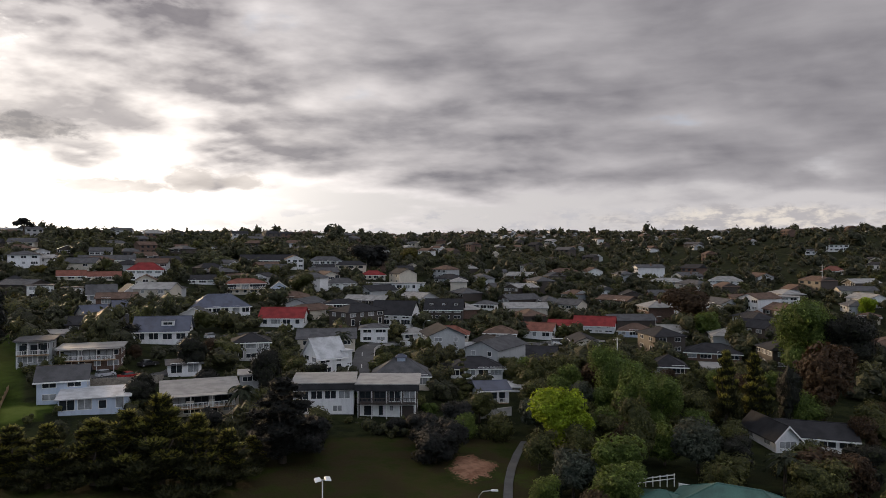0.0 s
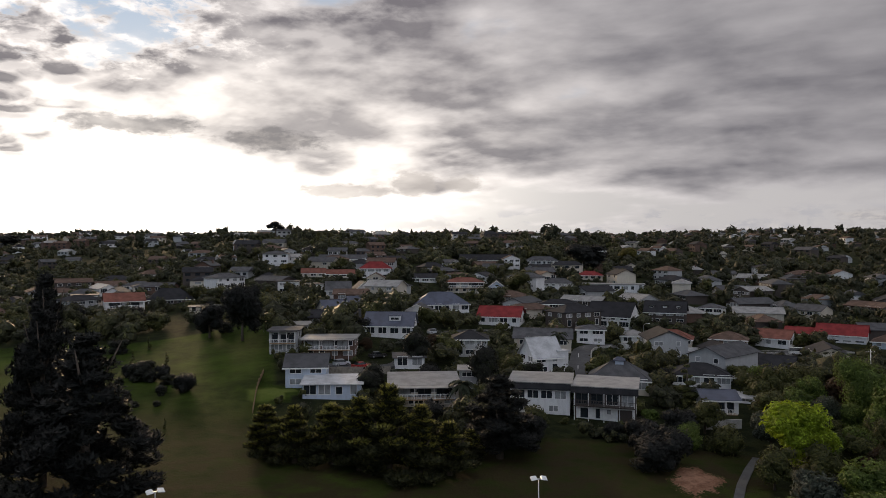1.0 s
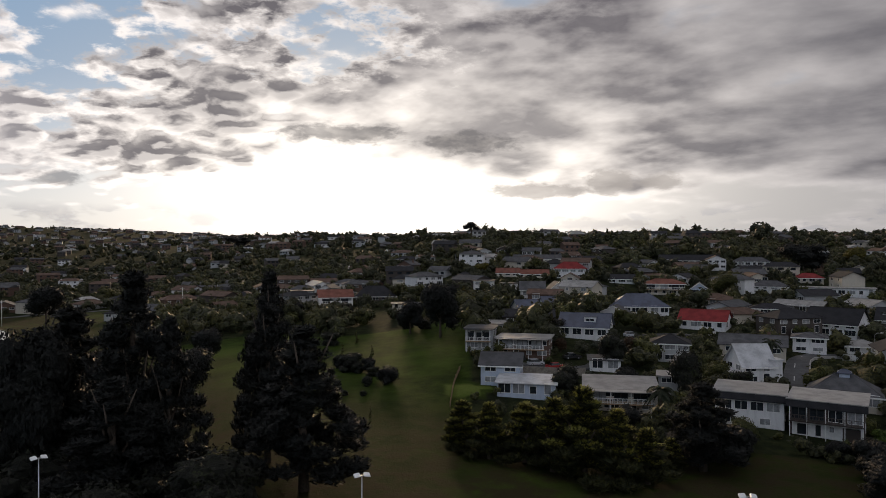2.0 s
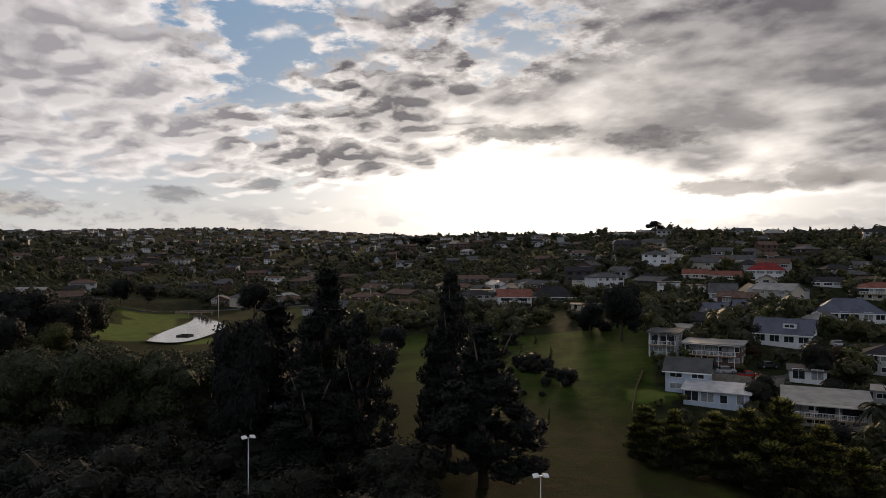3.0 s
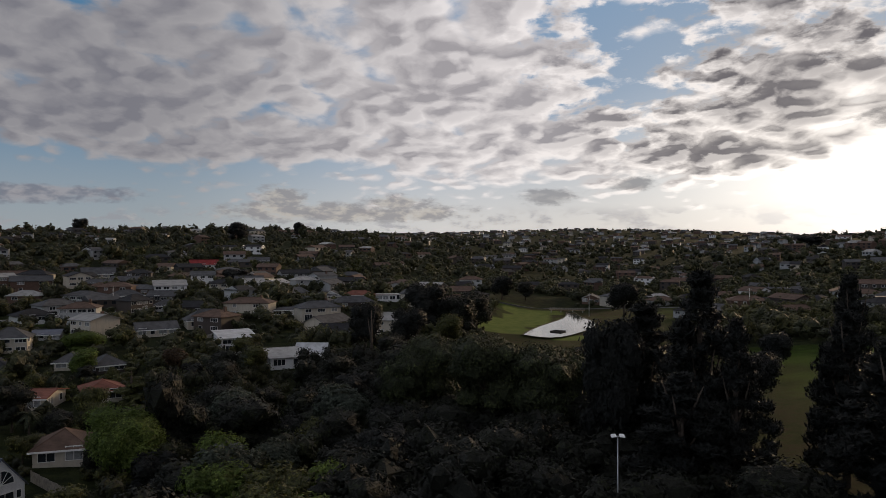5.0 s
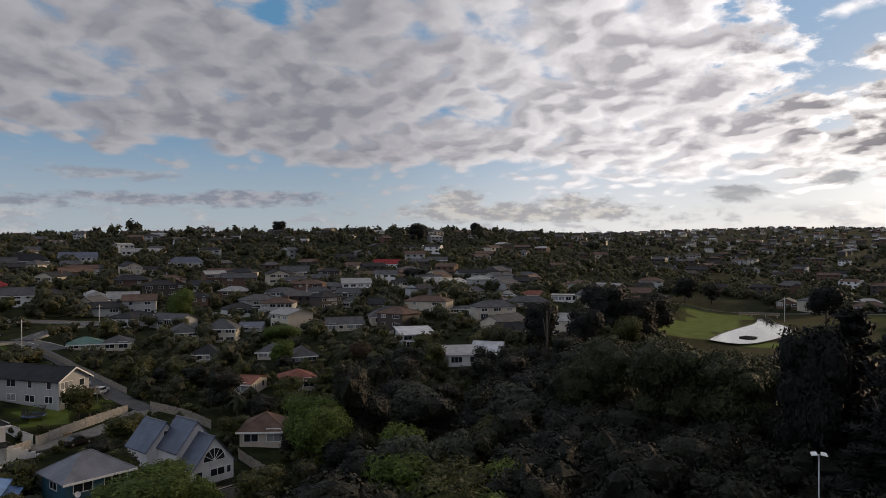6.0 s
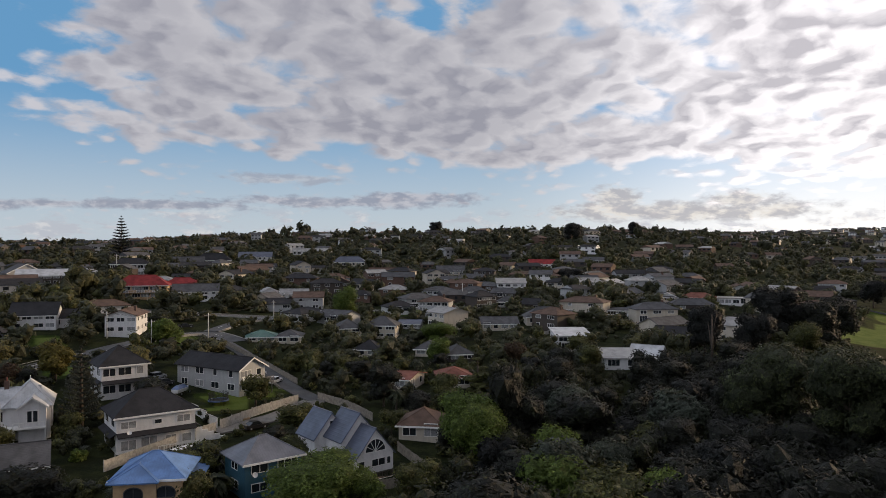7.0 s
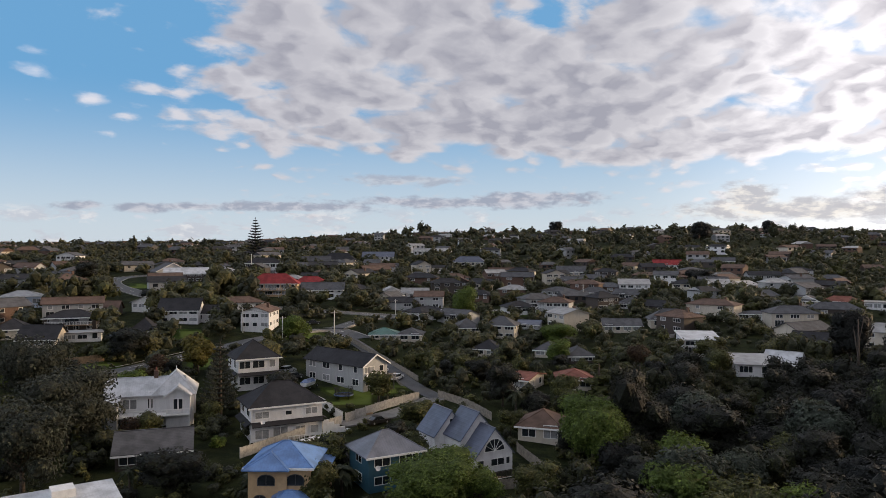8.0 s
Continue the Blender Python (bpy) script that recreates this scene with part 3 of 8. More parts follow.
def build_ground():
    rings = [0.02, 12, 25, 40] + [50 * 1.03 ** i for i in range(155)]
    n = 360
    vs = []
    for r in rings:
        for k in range(n):
            a = 2 * math.pi * k / n
            x, y = r * math.sin(a), r * math.cos(a)
            vs.append((x, y, ground(x, y)))
    fs = [(i * n + k, i * n + (k + 1) % n, (i + 1) * n + (k + 1) % n, (i + 1) * n + k) for i in range(len(rings) - 1) for k in range(n)]
    fs = [f[::-1] for f in fs]
    fs.append(tuple(range(n))[::-1])
    me = bpy.data.meshes.new("ground")
    me.from_pydata(vs, [], fs)
    me.materials.append(M_GROUND)
    lawn = me.attributes.new("lawn", "FLOAT", "POINT")
    lawn.data.foreach_set("value", [2.0 if any((x - a) ** 2 + (y - b) ** 2 < r * r for a, b, r in LAWNS) else 1.0 if zone(x, y) in ("park", "pond") else 0.0 for x, y, _ in vs])
    me.shade_smooth()
    tagged(new("ground", me), "grassy valley ground rising to suburban ridges", "ground", kind="structure")


build_ground()


def on_ground(x, y, sink=0.0):
    return x, y, ground(x, y) - sink


# ---------------------------------------------------------------- trees
def blob(g, c, r, squash, rng, sub=2):
    """A lumpy core that closes the inside of a crown."""
    bm = bmesh.new()
    bmesh.ops.create_icosphere(bm, subdivisions=sub, radius=1.0)
    off = Vector((rng.uniform(0, 90), rng.uniform(0, 90), 0))
    pts = []
    for v in bm.verts:
        k = 1 + 0.45 * noise.noise(v.co * 1.7 + off)
        pts.append((c[0] + v.co.x * r * k, c[1] + v.co.y * r * k, c[2] + v.co.z * r * k * squash))
    faces = [tuple(v.index for v in f.verts) for f in bm.faces]
    bm.free()
    g.solid(pts, faces)


def leaf(g, p, nrm, size, rng, slim=0.55, spray=0.0):
    """One bent spray of leaves: a rhomb folded on its rib; spray: how far it points outwards."""
    t = Vector((rng.gauss(0, 1), rng.gauss(0, 1), rng.gauss(0, 0.7)))
    t = (t - nrm * t.dot(nrm) * 0.7).normalized()
    if spray:
        t = (t * (1 - spray) + Vector((nrm.x, nrm.y, 0.55)).normalized() * spray).normalized()
        nrm = Vector((nrm.x * 0.3, nrm.y * 0.3, 1)).normalized()
    t = t * size
    s = t.cross(nrm).normalized() * size * slim
    n = len(g.v)
    up = nrm * size * 0.22
    g.v += [tuple(p - t), tuple(p + s - up), tuple(p + t), tuple(p - s - up)]
    g.f += [(n, n + 1, n + 2), (n, n + 2, n + 3)]


def crown_mesh(name, mat, lobes, leaves, size, seed, slim=0.55, core=0.8, sub=1, spray=0.0):
    """lobes: (x, y, z, radius, squash)."""
    rng = random.Random(seed)
    g = Geo()
    total = sum(l[3] ** 2 for l in lobes)
    for x, y, z, r, q in lobes:
        if core:
            blob(g, (x, y, z), r * core, q, rng, sub)
        for _ in range(int(leaves * r * r / total)):
            d = Vector((rng.gauss(0, 1), rng.gauss(0, 1), rng.gauss(0.15, 1))).normalized()
            k = rng.uniform(0.78, 1.12) * (1 + 0.18 * noise.noise(d * 2.3 + Vector((seed, x, y))))
            p = Vector((x + d.x * r * k, y + d.y * r * k, z + d.z * r * k * q))
            leaf(g, p, (d + Vector((rng.gauss(0, 0.35), rng.gauss(0, 0.35), 0.25))).normalized(), size * rng.uniform(0.6, 1.3), rng, slim, spray)
    return g.mesh(name, mat)


def tip_mesh(name, mat, lobes, count, size, seed):
    """New growth: sprays on the upper, outer rim of each branch plate."""
    rng = random.Random(seed)
    g = Geo()
    total = sum(l[3] ** 2 for l in lobes)
    for x, y, z, r, q in lobes:
        if rng.random() > z / 8.0:
            continue
        for _ in range(int(count * r * r / total)):
            a, up = rng.uniform(0, 6.28), rng.uniform(0.25, 1.3)
            d = Vector((math.cos(a) * math.cos(up), math.sin(a) * math.cos(up), math.sin(up)))
            k = rng.uniform(1.0, 1.16)
            p = Vector((x + d.x * r * k, y + d.y * r * k, z + d.z * r * k * q + 0.1))
            leaf(g, p, Vector((d.x, d.y, 0.15)).normalized(), size * rng.uniform(0.5, 1.2), rng, 0.34, 0.8)
    return g.mesh(name, mat)


def trunk_mesh(name, h, r, limbs, seed, spread=2.0):
    rng = random.Random(seed)
    g = Geo()
    g.tube([(0, 0, -1.0), (0.1 * r, 0, h * 0.3), (0.6 * r, 0.3 * r, h * 0.65), (0, 0, h)], [r * 1.35, r, r * 0.75, r * 0.3], 7)
    for i in range(limbs):
        a = 2 * math.pi * (i + rng.random() * 0.6) / max(limbs, 1)
        z0 = h * rng.uniform(0.35, 0.7)
        l = spread * rng.uniform(0.6, 1.0)
        g.tube([(0, 0, z0), (math.cos(a) * l * 0.5, math.sin(a) * l * 0.5, z0 + h * 0.14), (math.cos(a) * l, math.sin(a) * l, z0 + h * 0.34)],
               [r * 0.5, r * 0.35, r * 0.1], 5)
    return g.mesh(name, M_BARK, True)


def round_lobes(r, h, n, seed, squash=0.8, low=0.35):
    rng = random.Random(seed)
    out = [(0, 0, h - r * squash * 0.95, r * 0.72, squash)]
    for i in range(n):
        a = 2 * math.pi * (i + rng.random() * 0.7) / n
        d = r * rng.uniform(0.4, 0.62)
        out.append((math.cos(a) * d, math.sin(a) * d, h * rng.uniform(low, 0.80), r * rng.uniform(0.36, 0.55), squash * rng.uniform(0.8, 1.1)))
    return out


def cone_lobes(r, h, n, seed, low=0.12, shape=1.0):
    """Tiers that narrow upwards, ragged."""
    rng = random.Random(seed)
    out = []
    for i in range(n):
        f = i / (n - 1)
        k = r * (1 - f) ** shape
        a = rng.uniform(0, 6.28)
        d = k * rng.uniform(0.2, 0.55)
        out.append((math.cos(a) * d, math.sin(a) * d, h * (low + (0.97 - low) * f), max(k * rng.uniform(0.5, 0.75), r * 0.12), 0.55))
    return out


TREES = {}


def tree_kind(kind, crown, trunk, label, category="tree"):
    TREES.setdefault(kind, []).append((crown, trunk, label, category))


def norfolk_meshes(h, seed, mat=None, tiers=19, arms=12, fat=1.0):
    """A Norfolk pine: level whorls of drooping-tipped arms on a straight mast."""
    rng = random.Random(seed)
    g = Geo()
    for i in range(tiers):
        f = i / (tiers - 1)
        z = h * (0.14 + 0.84 * f)
        reach = h * 0.27 * (1 - f) ** 0.7 + 0.25
        for k in range(arms):
            a = 2 * math.pi * (k + 0.5 * (i % 2)) / arms + rng.uniform(-0.15, 0.15)
            l = reach * rng.uniform(0.8, 1.1)
            for j in range(7):
                q = (j + 0.7) / 7
                p = Vector((math.cos(a) * l * q, math.sin(a) * l * q, z + l * 0.22 * q * q))
                d = Vector((math.cos(a), math.sin(a), 0.3))
                s = Vector((-math.sin(a), math.cos(a), 0)) * (0.75 + 0.2 * l * (1 - q)) * fat
                n = len(g.v)
                e = d * l * 0.11
                g.v += [tuple(p - e), tuple(p + s), tuple(p + e), tuple(p - s), tuple(p + Vector((0, 0, 0.75 * fat)))]
                g.f += [(n, n + 1, n + 4), (n + 1, n + 2, n + 4), (n + 2, n + 3, n + 4), (n + 3, n, n + 4)]
    t = Geo()
    t.tube([(0, 0, -1), (0, 0, h * 0.5), (0, 0, h)], [0.45, 0.28, 0.05], 7)
    return g.mesh("crown", mat or M_DARK), t.mesh("trunk", M_BARK, True)


def palm_meshes(h, seed, fronds=22, l=2.6):
    rng = random.Random(seed)
    g = Geo()
    for i in range(fronds):
        a = 2 * math.pi * i / fronds + rng.uniform(-0.2, 0.2)
        up = rng.uniform(-0.5, 1.1)
        pts = []
        for j in range(6):
            q = j / 5
            pts.append(Vector((math.cos(a) * l * q * math.cos(up * 0.6), math.sin(a) * l * q * math.cos(up * 0.6), h + l * (math.sin(up) * q - 0.75 * q * q))))
        s = Vector((-math.sin(a), math.cos(a), 0))
        for j in range(5):
            w0, w1 = 0.42 * math.sin(math.pi * min(1, j / 5 + 0.12)), 0.42 * math.sin(math.pi * min(1, (j + 1) / 5 + 0.06))
            for sg in (1, -1):
                drop = Vector((0, 0, -0.2))
                g.poly(pts[j], pts[j] + s * sg * w0 + drop, pts[j + 1] + s * sg * w1 + drop, pts[j + 1])
    t = Geo()
    t.tube([(0, 0, -0.8), (0.1, 0, h * 0.5), (0, 0, h)], [0.26, 0.2, 0.17], 7)
    return g.mesh("crown", M_PALM), t.mesh("trunk", M_BARK, True)


BRANCH_TIPS = {}


def build_tree_kinds():
    for i in range(4):      # broad garden trees, unit about 8 m high
        tree_kind("garden", crown_mesh("crown", M_GARDEN, round_lobes(3.6, 8, 8, 10 + i), 1300, 0.33, i, core=0.86), trunk_mesh("trunk", 5.2, 0.22, 4, i), "round-headed leafy green garden tree")
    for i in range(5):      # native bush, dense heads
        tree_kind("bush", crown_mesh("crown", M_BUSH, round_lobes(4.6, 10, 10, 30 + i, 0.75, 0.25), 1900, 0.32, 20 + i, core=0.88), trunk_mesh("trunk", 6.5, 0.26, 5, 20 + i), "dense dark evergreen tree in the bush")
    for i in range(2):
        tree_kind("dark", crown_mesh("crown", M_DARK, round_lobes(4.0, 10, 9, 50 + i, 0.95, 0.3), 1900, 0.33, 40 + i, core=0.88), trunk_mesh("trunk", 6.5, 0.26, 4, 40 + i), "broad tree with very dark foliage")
        tree_kind("fresh", crown_mesh("crown", M_FRESH, round_lobes(3.8, 9, 7, 60 + i, 0.95, 0.3), 2900, 0.31, 50 + i), trunk_mesh("trunk", 6, 0.22, 4, 50 + i), "tree in fresh green spring leaf")
        tree_kind("rust", crown_mesh("crown", M_RUST, round_lobes(3.8, 9, 7, 70 + i, 0.9, 0.3), 1800, 0.38, 60 + i, core=0.6), trunk_mesh("trunk", 6.2, 0.22, 5, 60 + i), "tree with thin rusty brown foliage")
        tree_kind("grey", crown_mesh("crown", M_GREY, round_lobes(3.6, 8, 8, 80 + i, 0.85, 0.25), 2300, 0.34, 70 + i), trunk_mesh("trunk", 5, 0.22, 5, 70 + i), "broad tree with silver-grey leaves")
        tree_kind("poplar", crown_mesh("crown", M_GARDEN, cone_lobes(1.7, 10, 8, 90 + i, 0.1, 0.45), 1500, 0.36, 80 + i), trunk_mesh("trunk", 8, 0.18, 0, 80 + i), "slender upright green tree")
        c, t = palm_meshes(5.0 + i, 7 + i)
        tree_kind("palm", c, t, "palm with arching feathery fronds")
    for i in range(2):      # old wide trees
        tree_kind("bush_big", crown_mesh("crown", M_BUSH, round_lobes(7.6, 17, 14, 230 + i, 0.7, 0.3), 6000, 0.38, 220 + i), trunk_mesh("trunk", 11, 0.4, 6, 220 + i, 4), "wide old evergreen tree of the bush")
    for i in range(2):
        tree_kind("dome", crown_mesh("crown", M_DOME, round_lobes(7.6, 17, 22, 330 + i, 0.62, 0.35), 9000, 0.34, 320 + i), trunk_mesh("trunk", 11, 0.45, 6, 320 + i, 4), "broad domed evergreen tree with lighter leaf tips")
    tree_kind("garden_big", crown_mesh("crown", M_GARDEN, round_lobes(6.2, 13, 12, 255, 0.9, 0.25), 5500, 0.34, 245), trunk_mesh("trunk", 9, 0.35, 5, 245, 3), "broad leafy green garden tree")
    tree_kind("dark_big", crown_mesh("crown", M_DARK, round_lobes(6.2, 14, 13, 250, 0.9, 0.25), 5000, 0.38, 240), trunk_mesh("trunk", 9, 0.35, 5, 240, 3), "broad tree with very dark foliage")
    tree_kind("fresh_big", crown_mesh("crown", M_FRESH, round_lobes(6.0, 14, 12, 260, 0.95, 0.25), 7500, 0.28, 250), trunk_mesh("trunk", 9, 0.32, 5, 250, 3), "broad tree in fresh green leaf")
    tree_kind("grey_big", crown_mesh("crown", M_GREY2, round_lobes(6.6, 13, 14, 280, 0.8, 0.25), 7000, 0.29, 270, core=0.66), trunk_mesh("trunk", 8, 0.35, 8, 270, 4), "wide spreading tree with dull grey-green leaves on pale limbs")
    tree_kind("gold", crown_mesh("crown", M_GOLD, round_lobes(3.4, 8, 7, 99, 0.95, 0.3), 2000, 0.34, 91), trunk_mesh("trunk", 5, 0.2, 4, 91), "round garden tree with golden leaves")
    for i in range(3):      # low shrubs
        tree_kind("shrub", crown_mesh("crown", M_GARDEN if i else M_FRESH, round_lobes(1.5, 2.4, 4, 110 + i, 0.9, 0.3), 420, 0.26, 100 + i, sub=1), trunk_mesh("trunk", 1.2, 0.08, 3, 100 + i, 0.6), "low rounded garden shrub", "shrub")
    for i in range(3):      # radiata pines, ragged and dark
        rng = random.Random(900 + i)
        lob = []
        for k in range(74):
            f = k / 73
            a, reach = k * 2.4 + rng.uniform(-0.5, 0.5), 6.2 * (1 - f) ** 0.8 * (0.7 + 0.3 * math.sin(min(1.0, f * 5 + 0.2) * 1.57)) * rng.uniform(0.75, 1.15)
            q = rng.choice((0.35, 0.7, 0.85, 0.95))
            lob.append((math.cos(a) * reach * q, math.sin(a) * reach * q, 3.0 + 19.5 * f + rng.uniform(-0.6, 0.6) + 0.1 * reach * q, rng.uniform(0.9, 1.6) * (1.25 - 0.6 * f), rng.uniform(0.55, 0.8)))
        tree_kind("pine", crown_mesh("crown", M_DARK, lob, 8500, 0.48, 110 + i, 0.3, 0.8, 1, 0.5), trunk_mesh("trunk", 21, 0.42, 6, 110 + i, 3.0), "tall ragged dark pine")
    for i in range(3):      # macrocarpa: layered plates with yellow tips
        rng = random.Random(500 + i)
        lob = []
        for k in range(34):
            f = k / 33
            a = k * 2.4 + rng.uniform(-0.4, 0.4)
            d = (1 - f) ** 0.55 * rng.uniform(1.2, 4.8)
            lob.append((math.cos(a) * d, math.sin(a) * d, 2.0 + 9.5 * f - 0.25 * d, 1.0 + 1.3 * (1 - f) * rng.uniform(0.6, 1.1), 0.30))
        crown = crown_mesh("crown", M_CYPRESS, lob, 4800, 0.55, 130 + i, 0.34, 0.8, 1, 0.75)
        BRANCH_TIPS[crown.name] = tip_mesh("new_growth", M_TIP, lob, 2600, 0.5, 170 + i)
        tree_kind("cypress", crown, trunk_mesh("trunk", 9, 0.5, 6, 130 + i, 3.5), "dark macrocarpa cypress with layered yellow-tipped branches")
    tree_kind("lime", crown_mesh("crown", M_LIME, round_lobes(4.2, 10, 9, 140, 0.95, 0.25), 3600, 0.34, 140), trunk_mesh("trunk", 6, 0.25, 5, 140), "vivid lime-green tree in new leaf")
    c, t = norfolk_meshes(26, 5, None, 14, 11, 0.7)
    tree_kind("norfolk", c, t, "tall symmetrical Norfolk pine with level branches")
    c, t = norfolk_meshes(13, 6, M_GREY2, 15, 11, 0.4)
    tree_kind("conifer", c, t, "open grey-green conifer with level tiered branches")
    # umbrella pine on the ridge: a flat head on bare limbs
    tree_kind("umbrella", crown_mesh("crown", M_DARK, [(0, 0, 12.0, 3.4, 0.6), (-3.9, 0.4, 10.8, 2.7, 0.6), (4.2, -0.2, 10.4, 2.8, 0.6), (1.6, 2.0, 13.0, 2.6, 0.6), (-1.9, -1.2, 12.7, 2.4, 0.6), (6.4, 0.6, 9.4, 1.6, 0.6), (-6.0, -0.4, 9.8, 1.5, 0.6)], 1700, 0.42, 150),
              trunk_mesh("trunk", 13.5, 0.5, 7, 150, 5.0), "flat-topped umbrella pine on bare limbs")


build_tree_kinds()
tree_rng = random.Random(77)


def tree(kind, x, y, h=None, wide=None, label="", variant=None, sink=0.25, spread=None):
    """Plants one tree; h in metres, wide: the crown's spread relative to the kind's own."""
    opts = TREES[kind + "_big" if spread and spread > 9.5 and kind + "_big" in TREES else kind]
    crown, trunk, lab, cat = opts[tree_rng.randrange(len(opts)) if variant is None else variant % len(opts)]
    own = max(v.co.z for v in trunk.vertices) if kind in ("norfolk", "conifer") else TREE_H.setdefault(crown.name, max(v.co.z for v in crown.vertices))
    sink = 0.65 if cat == "shrub" else 2.3 if kind == "dark" and h and h < 10 and sink < 1 else sink
    k = (h or own * tree_rng.uniform(0.75, 1.2)) / own
    ob = thing("shrub" if cat == "shrub" else kind + "_tree" if kind in ("pine", "palm", "norfolk", "umbrella", "cypress", "poplar") else "tree",
               *on_ground(x, y, sink * k), tree_rng.uniform(0, 360), label or lab, cat, "trees and shrubs of the valley")
    w = k * (wide or tree_rng.uniform(0.9, 1.15))
    if spread:
        own_w = TREE_W.setdefault(crown.name, max(v.co.x for v in crown.vertices) - min(v.co.x for v in crown.vertices))
        w = spread / own_w
    ob.scale = (w, w, k)
    part("trunk", trunk, ob)
    part("crown", crown, ob)
    if crown.name in BRANCH_TIPS:
        part("new_growth", BRANCH_TIPS[crown.name], ob, "golden-yellow new growth")
    TAKEN.append((x, y, 1.7 * w))
    return ob


TREE_H, TREE_W, TAKEN, FRONTS = {}, {}, [], []


def hides(x, y, h, share=1.5):
    """Whether something h metres high would stand right before a house that is seen."""
    d = math.hypot(x, y)
    for a, b, r, hd in FRONTS:
        if 0 < hd - d < r + h * share and abs(x * b - y * a) / hd < r * 0.9:
            return True
    return False


def free(x, y, r):
    return all((x - a) ** 2 + (y - b) ** 2 > (r + c) ** 2 for a, b, c in TAKEN)


# ---------------------------------------------------------------- houses
WINDOWS, HOUSE_SIZE = {}, {}


def window_meshes(w, h, dark=False):
    """A window of a size in steps of 0.2 m: frame with mullions, and a dark pane, set 3 cm proud of the wall; it faces -y."""
    w, h = max(round(w * 5) / 5, 0.4), max(round(h * 5) / 5, 0.4)
    key = (w, h, dark)
    if key not in WINDOWS:
        g = Geo()
        t = 0.09
        n = max(1, round(w / 1.1))
        xs = [-w / 2]
        for i in range(n):
            c = -w / 2 + w * (i + 1) / n
            xs += [xs[-1] + t if i == 0 else xs[-1], c - t if i == n - 1 else c - t / 2, c if i == n - 1 else c + t / 2][0 if i == 0 else 1:]
        zs = [0, t, h - t, h]
        cols, rows = len(xs) - 1, 3
        full = {(i, j): j != 1 or i % 2 == 0 for i in range(cols) for j in range(rows)}
        g.v = [(x, y, z) for y in (-0.06, 0.02) for z in zs for x in xs]
        k = len(xs)

        def at(i, j, back):
            return back * k * 4 + j * k + i
        for (i, j), on in full.items():
            if not on:
                continue
            g.f.append((at(i, j, 0), at(i + 1, j, 0), at(i + 1, j + 1, 0), at(i, j + 1, 0)))
            for di, dj, a, b in ((-1, 0, (i, j), (i, j + 1)), (1, 0, (i + 1, j + 1), (i + 1, j)), (0, -1, (i + 1, j), (i, j)), (0, 1, (i, j + 1), (i + 1, j + 1))):
                if not full.get((i + di, j + dj), False):
                    g.f.append((at(*b, 0), at(*a, 0), at(*a, 1), at(*b, 1)))
        p = Geo()
        p.box(-w / 2 + t / 2, w / 2 - t / 2, -0.035, 0.015, t / 2, h - t / 2)
        WINDOWS[key] = g.mesh("frame", M_FRAMED if dark else M_FRAME), p.mesh("pane", M_GLASS), p.mesh("pane", M_CURTAIN)
    return WINDOWS[key]


def add_window(root, x, y, z, w, h, turn=0, dark=False, name="window", curtain=None):
    f, p, q = window_meshes(w, h, dark)
    ob = part(name, f, root, at=pose(x, y, z, 0, 0, turn))
    drawn = int(abs(x * 31 + y * 17 + z * 7)) % 3 == 0 if curtain is None else curtain
    part("pane", q if drawn else p, ob)
    return ob


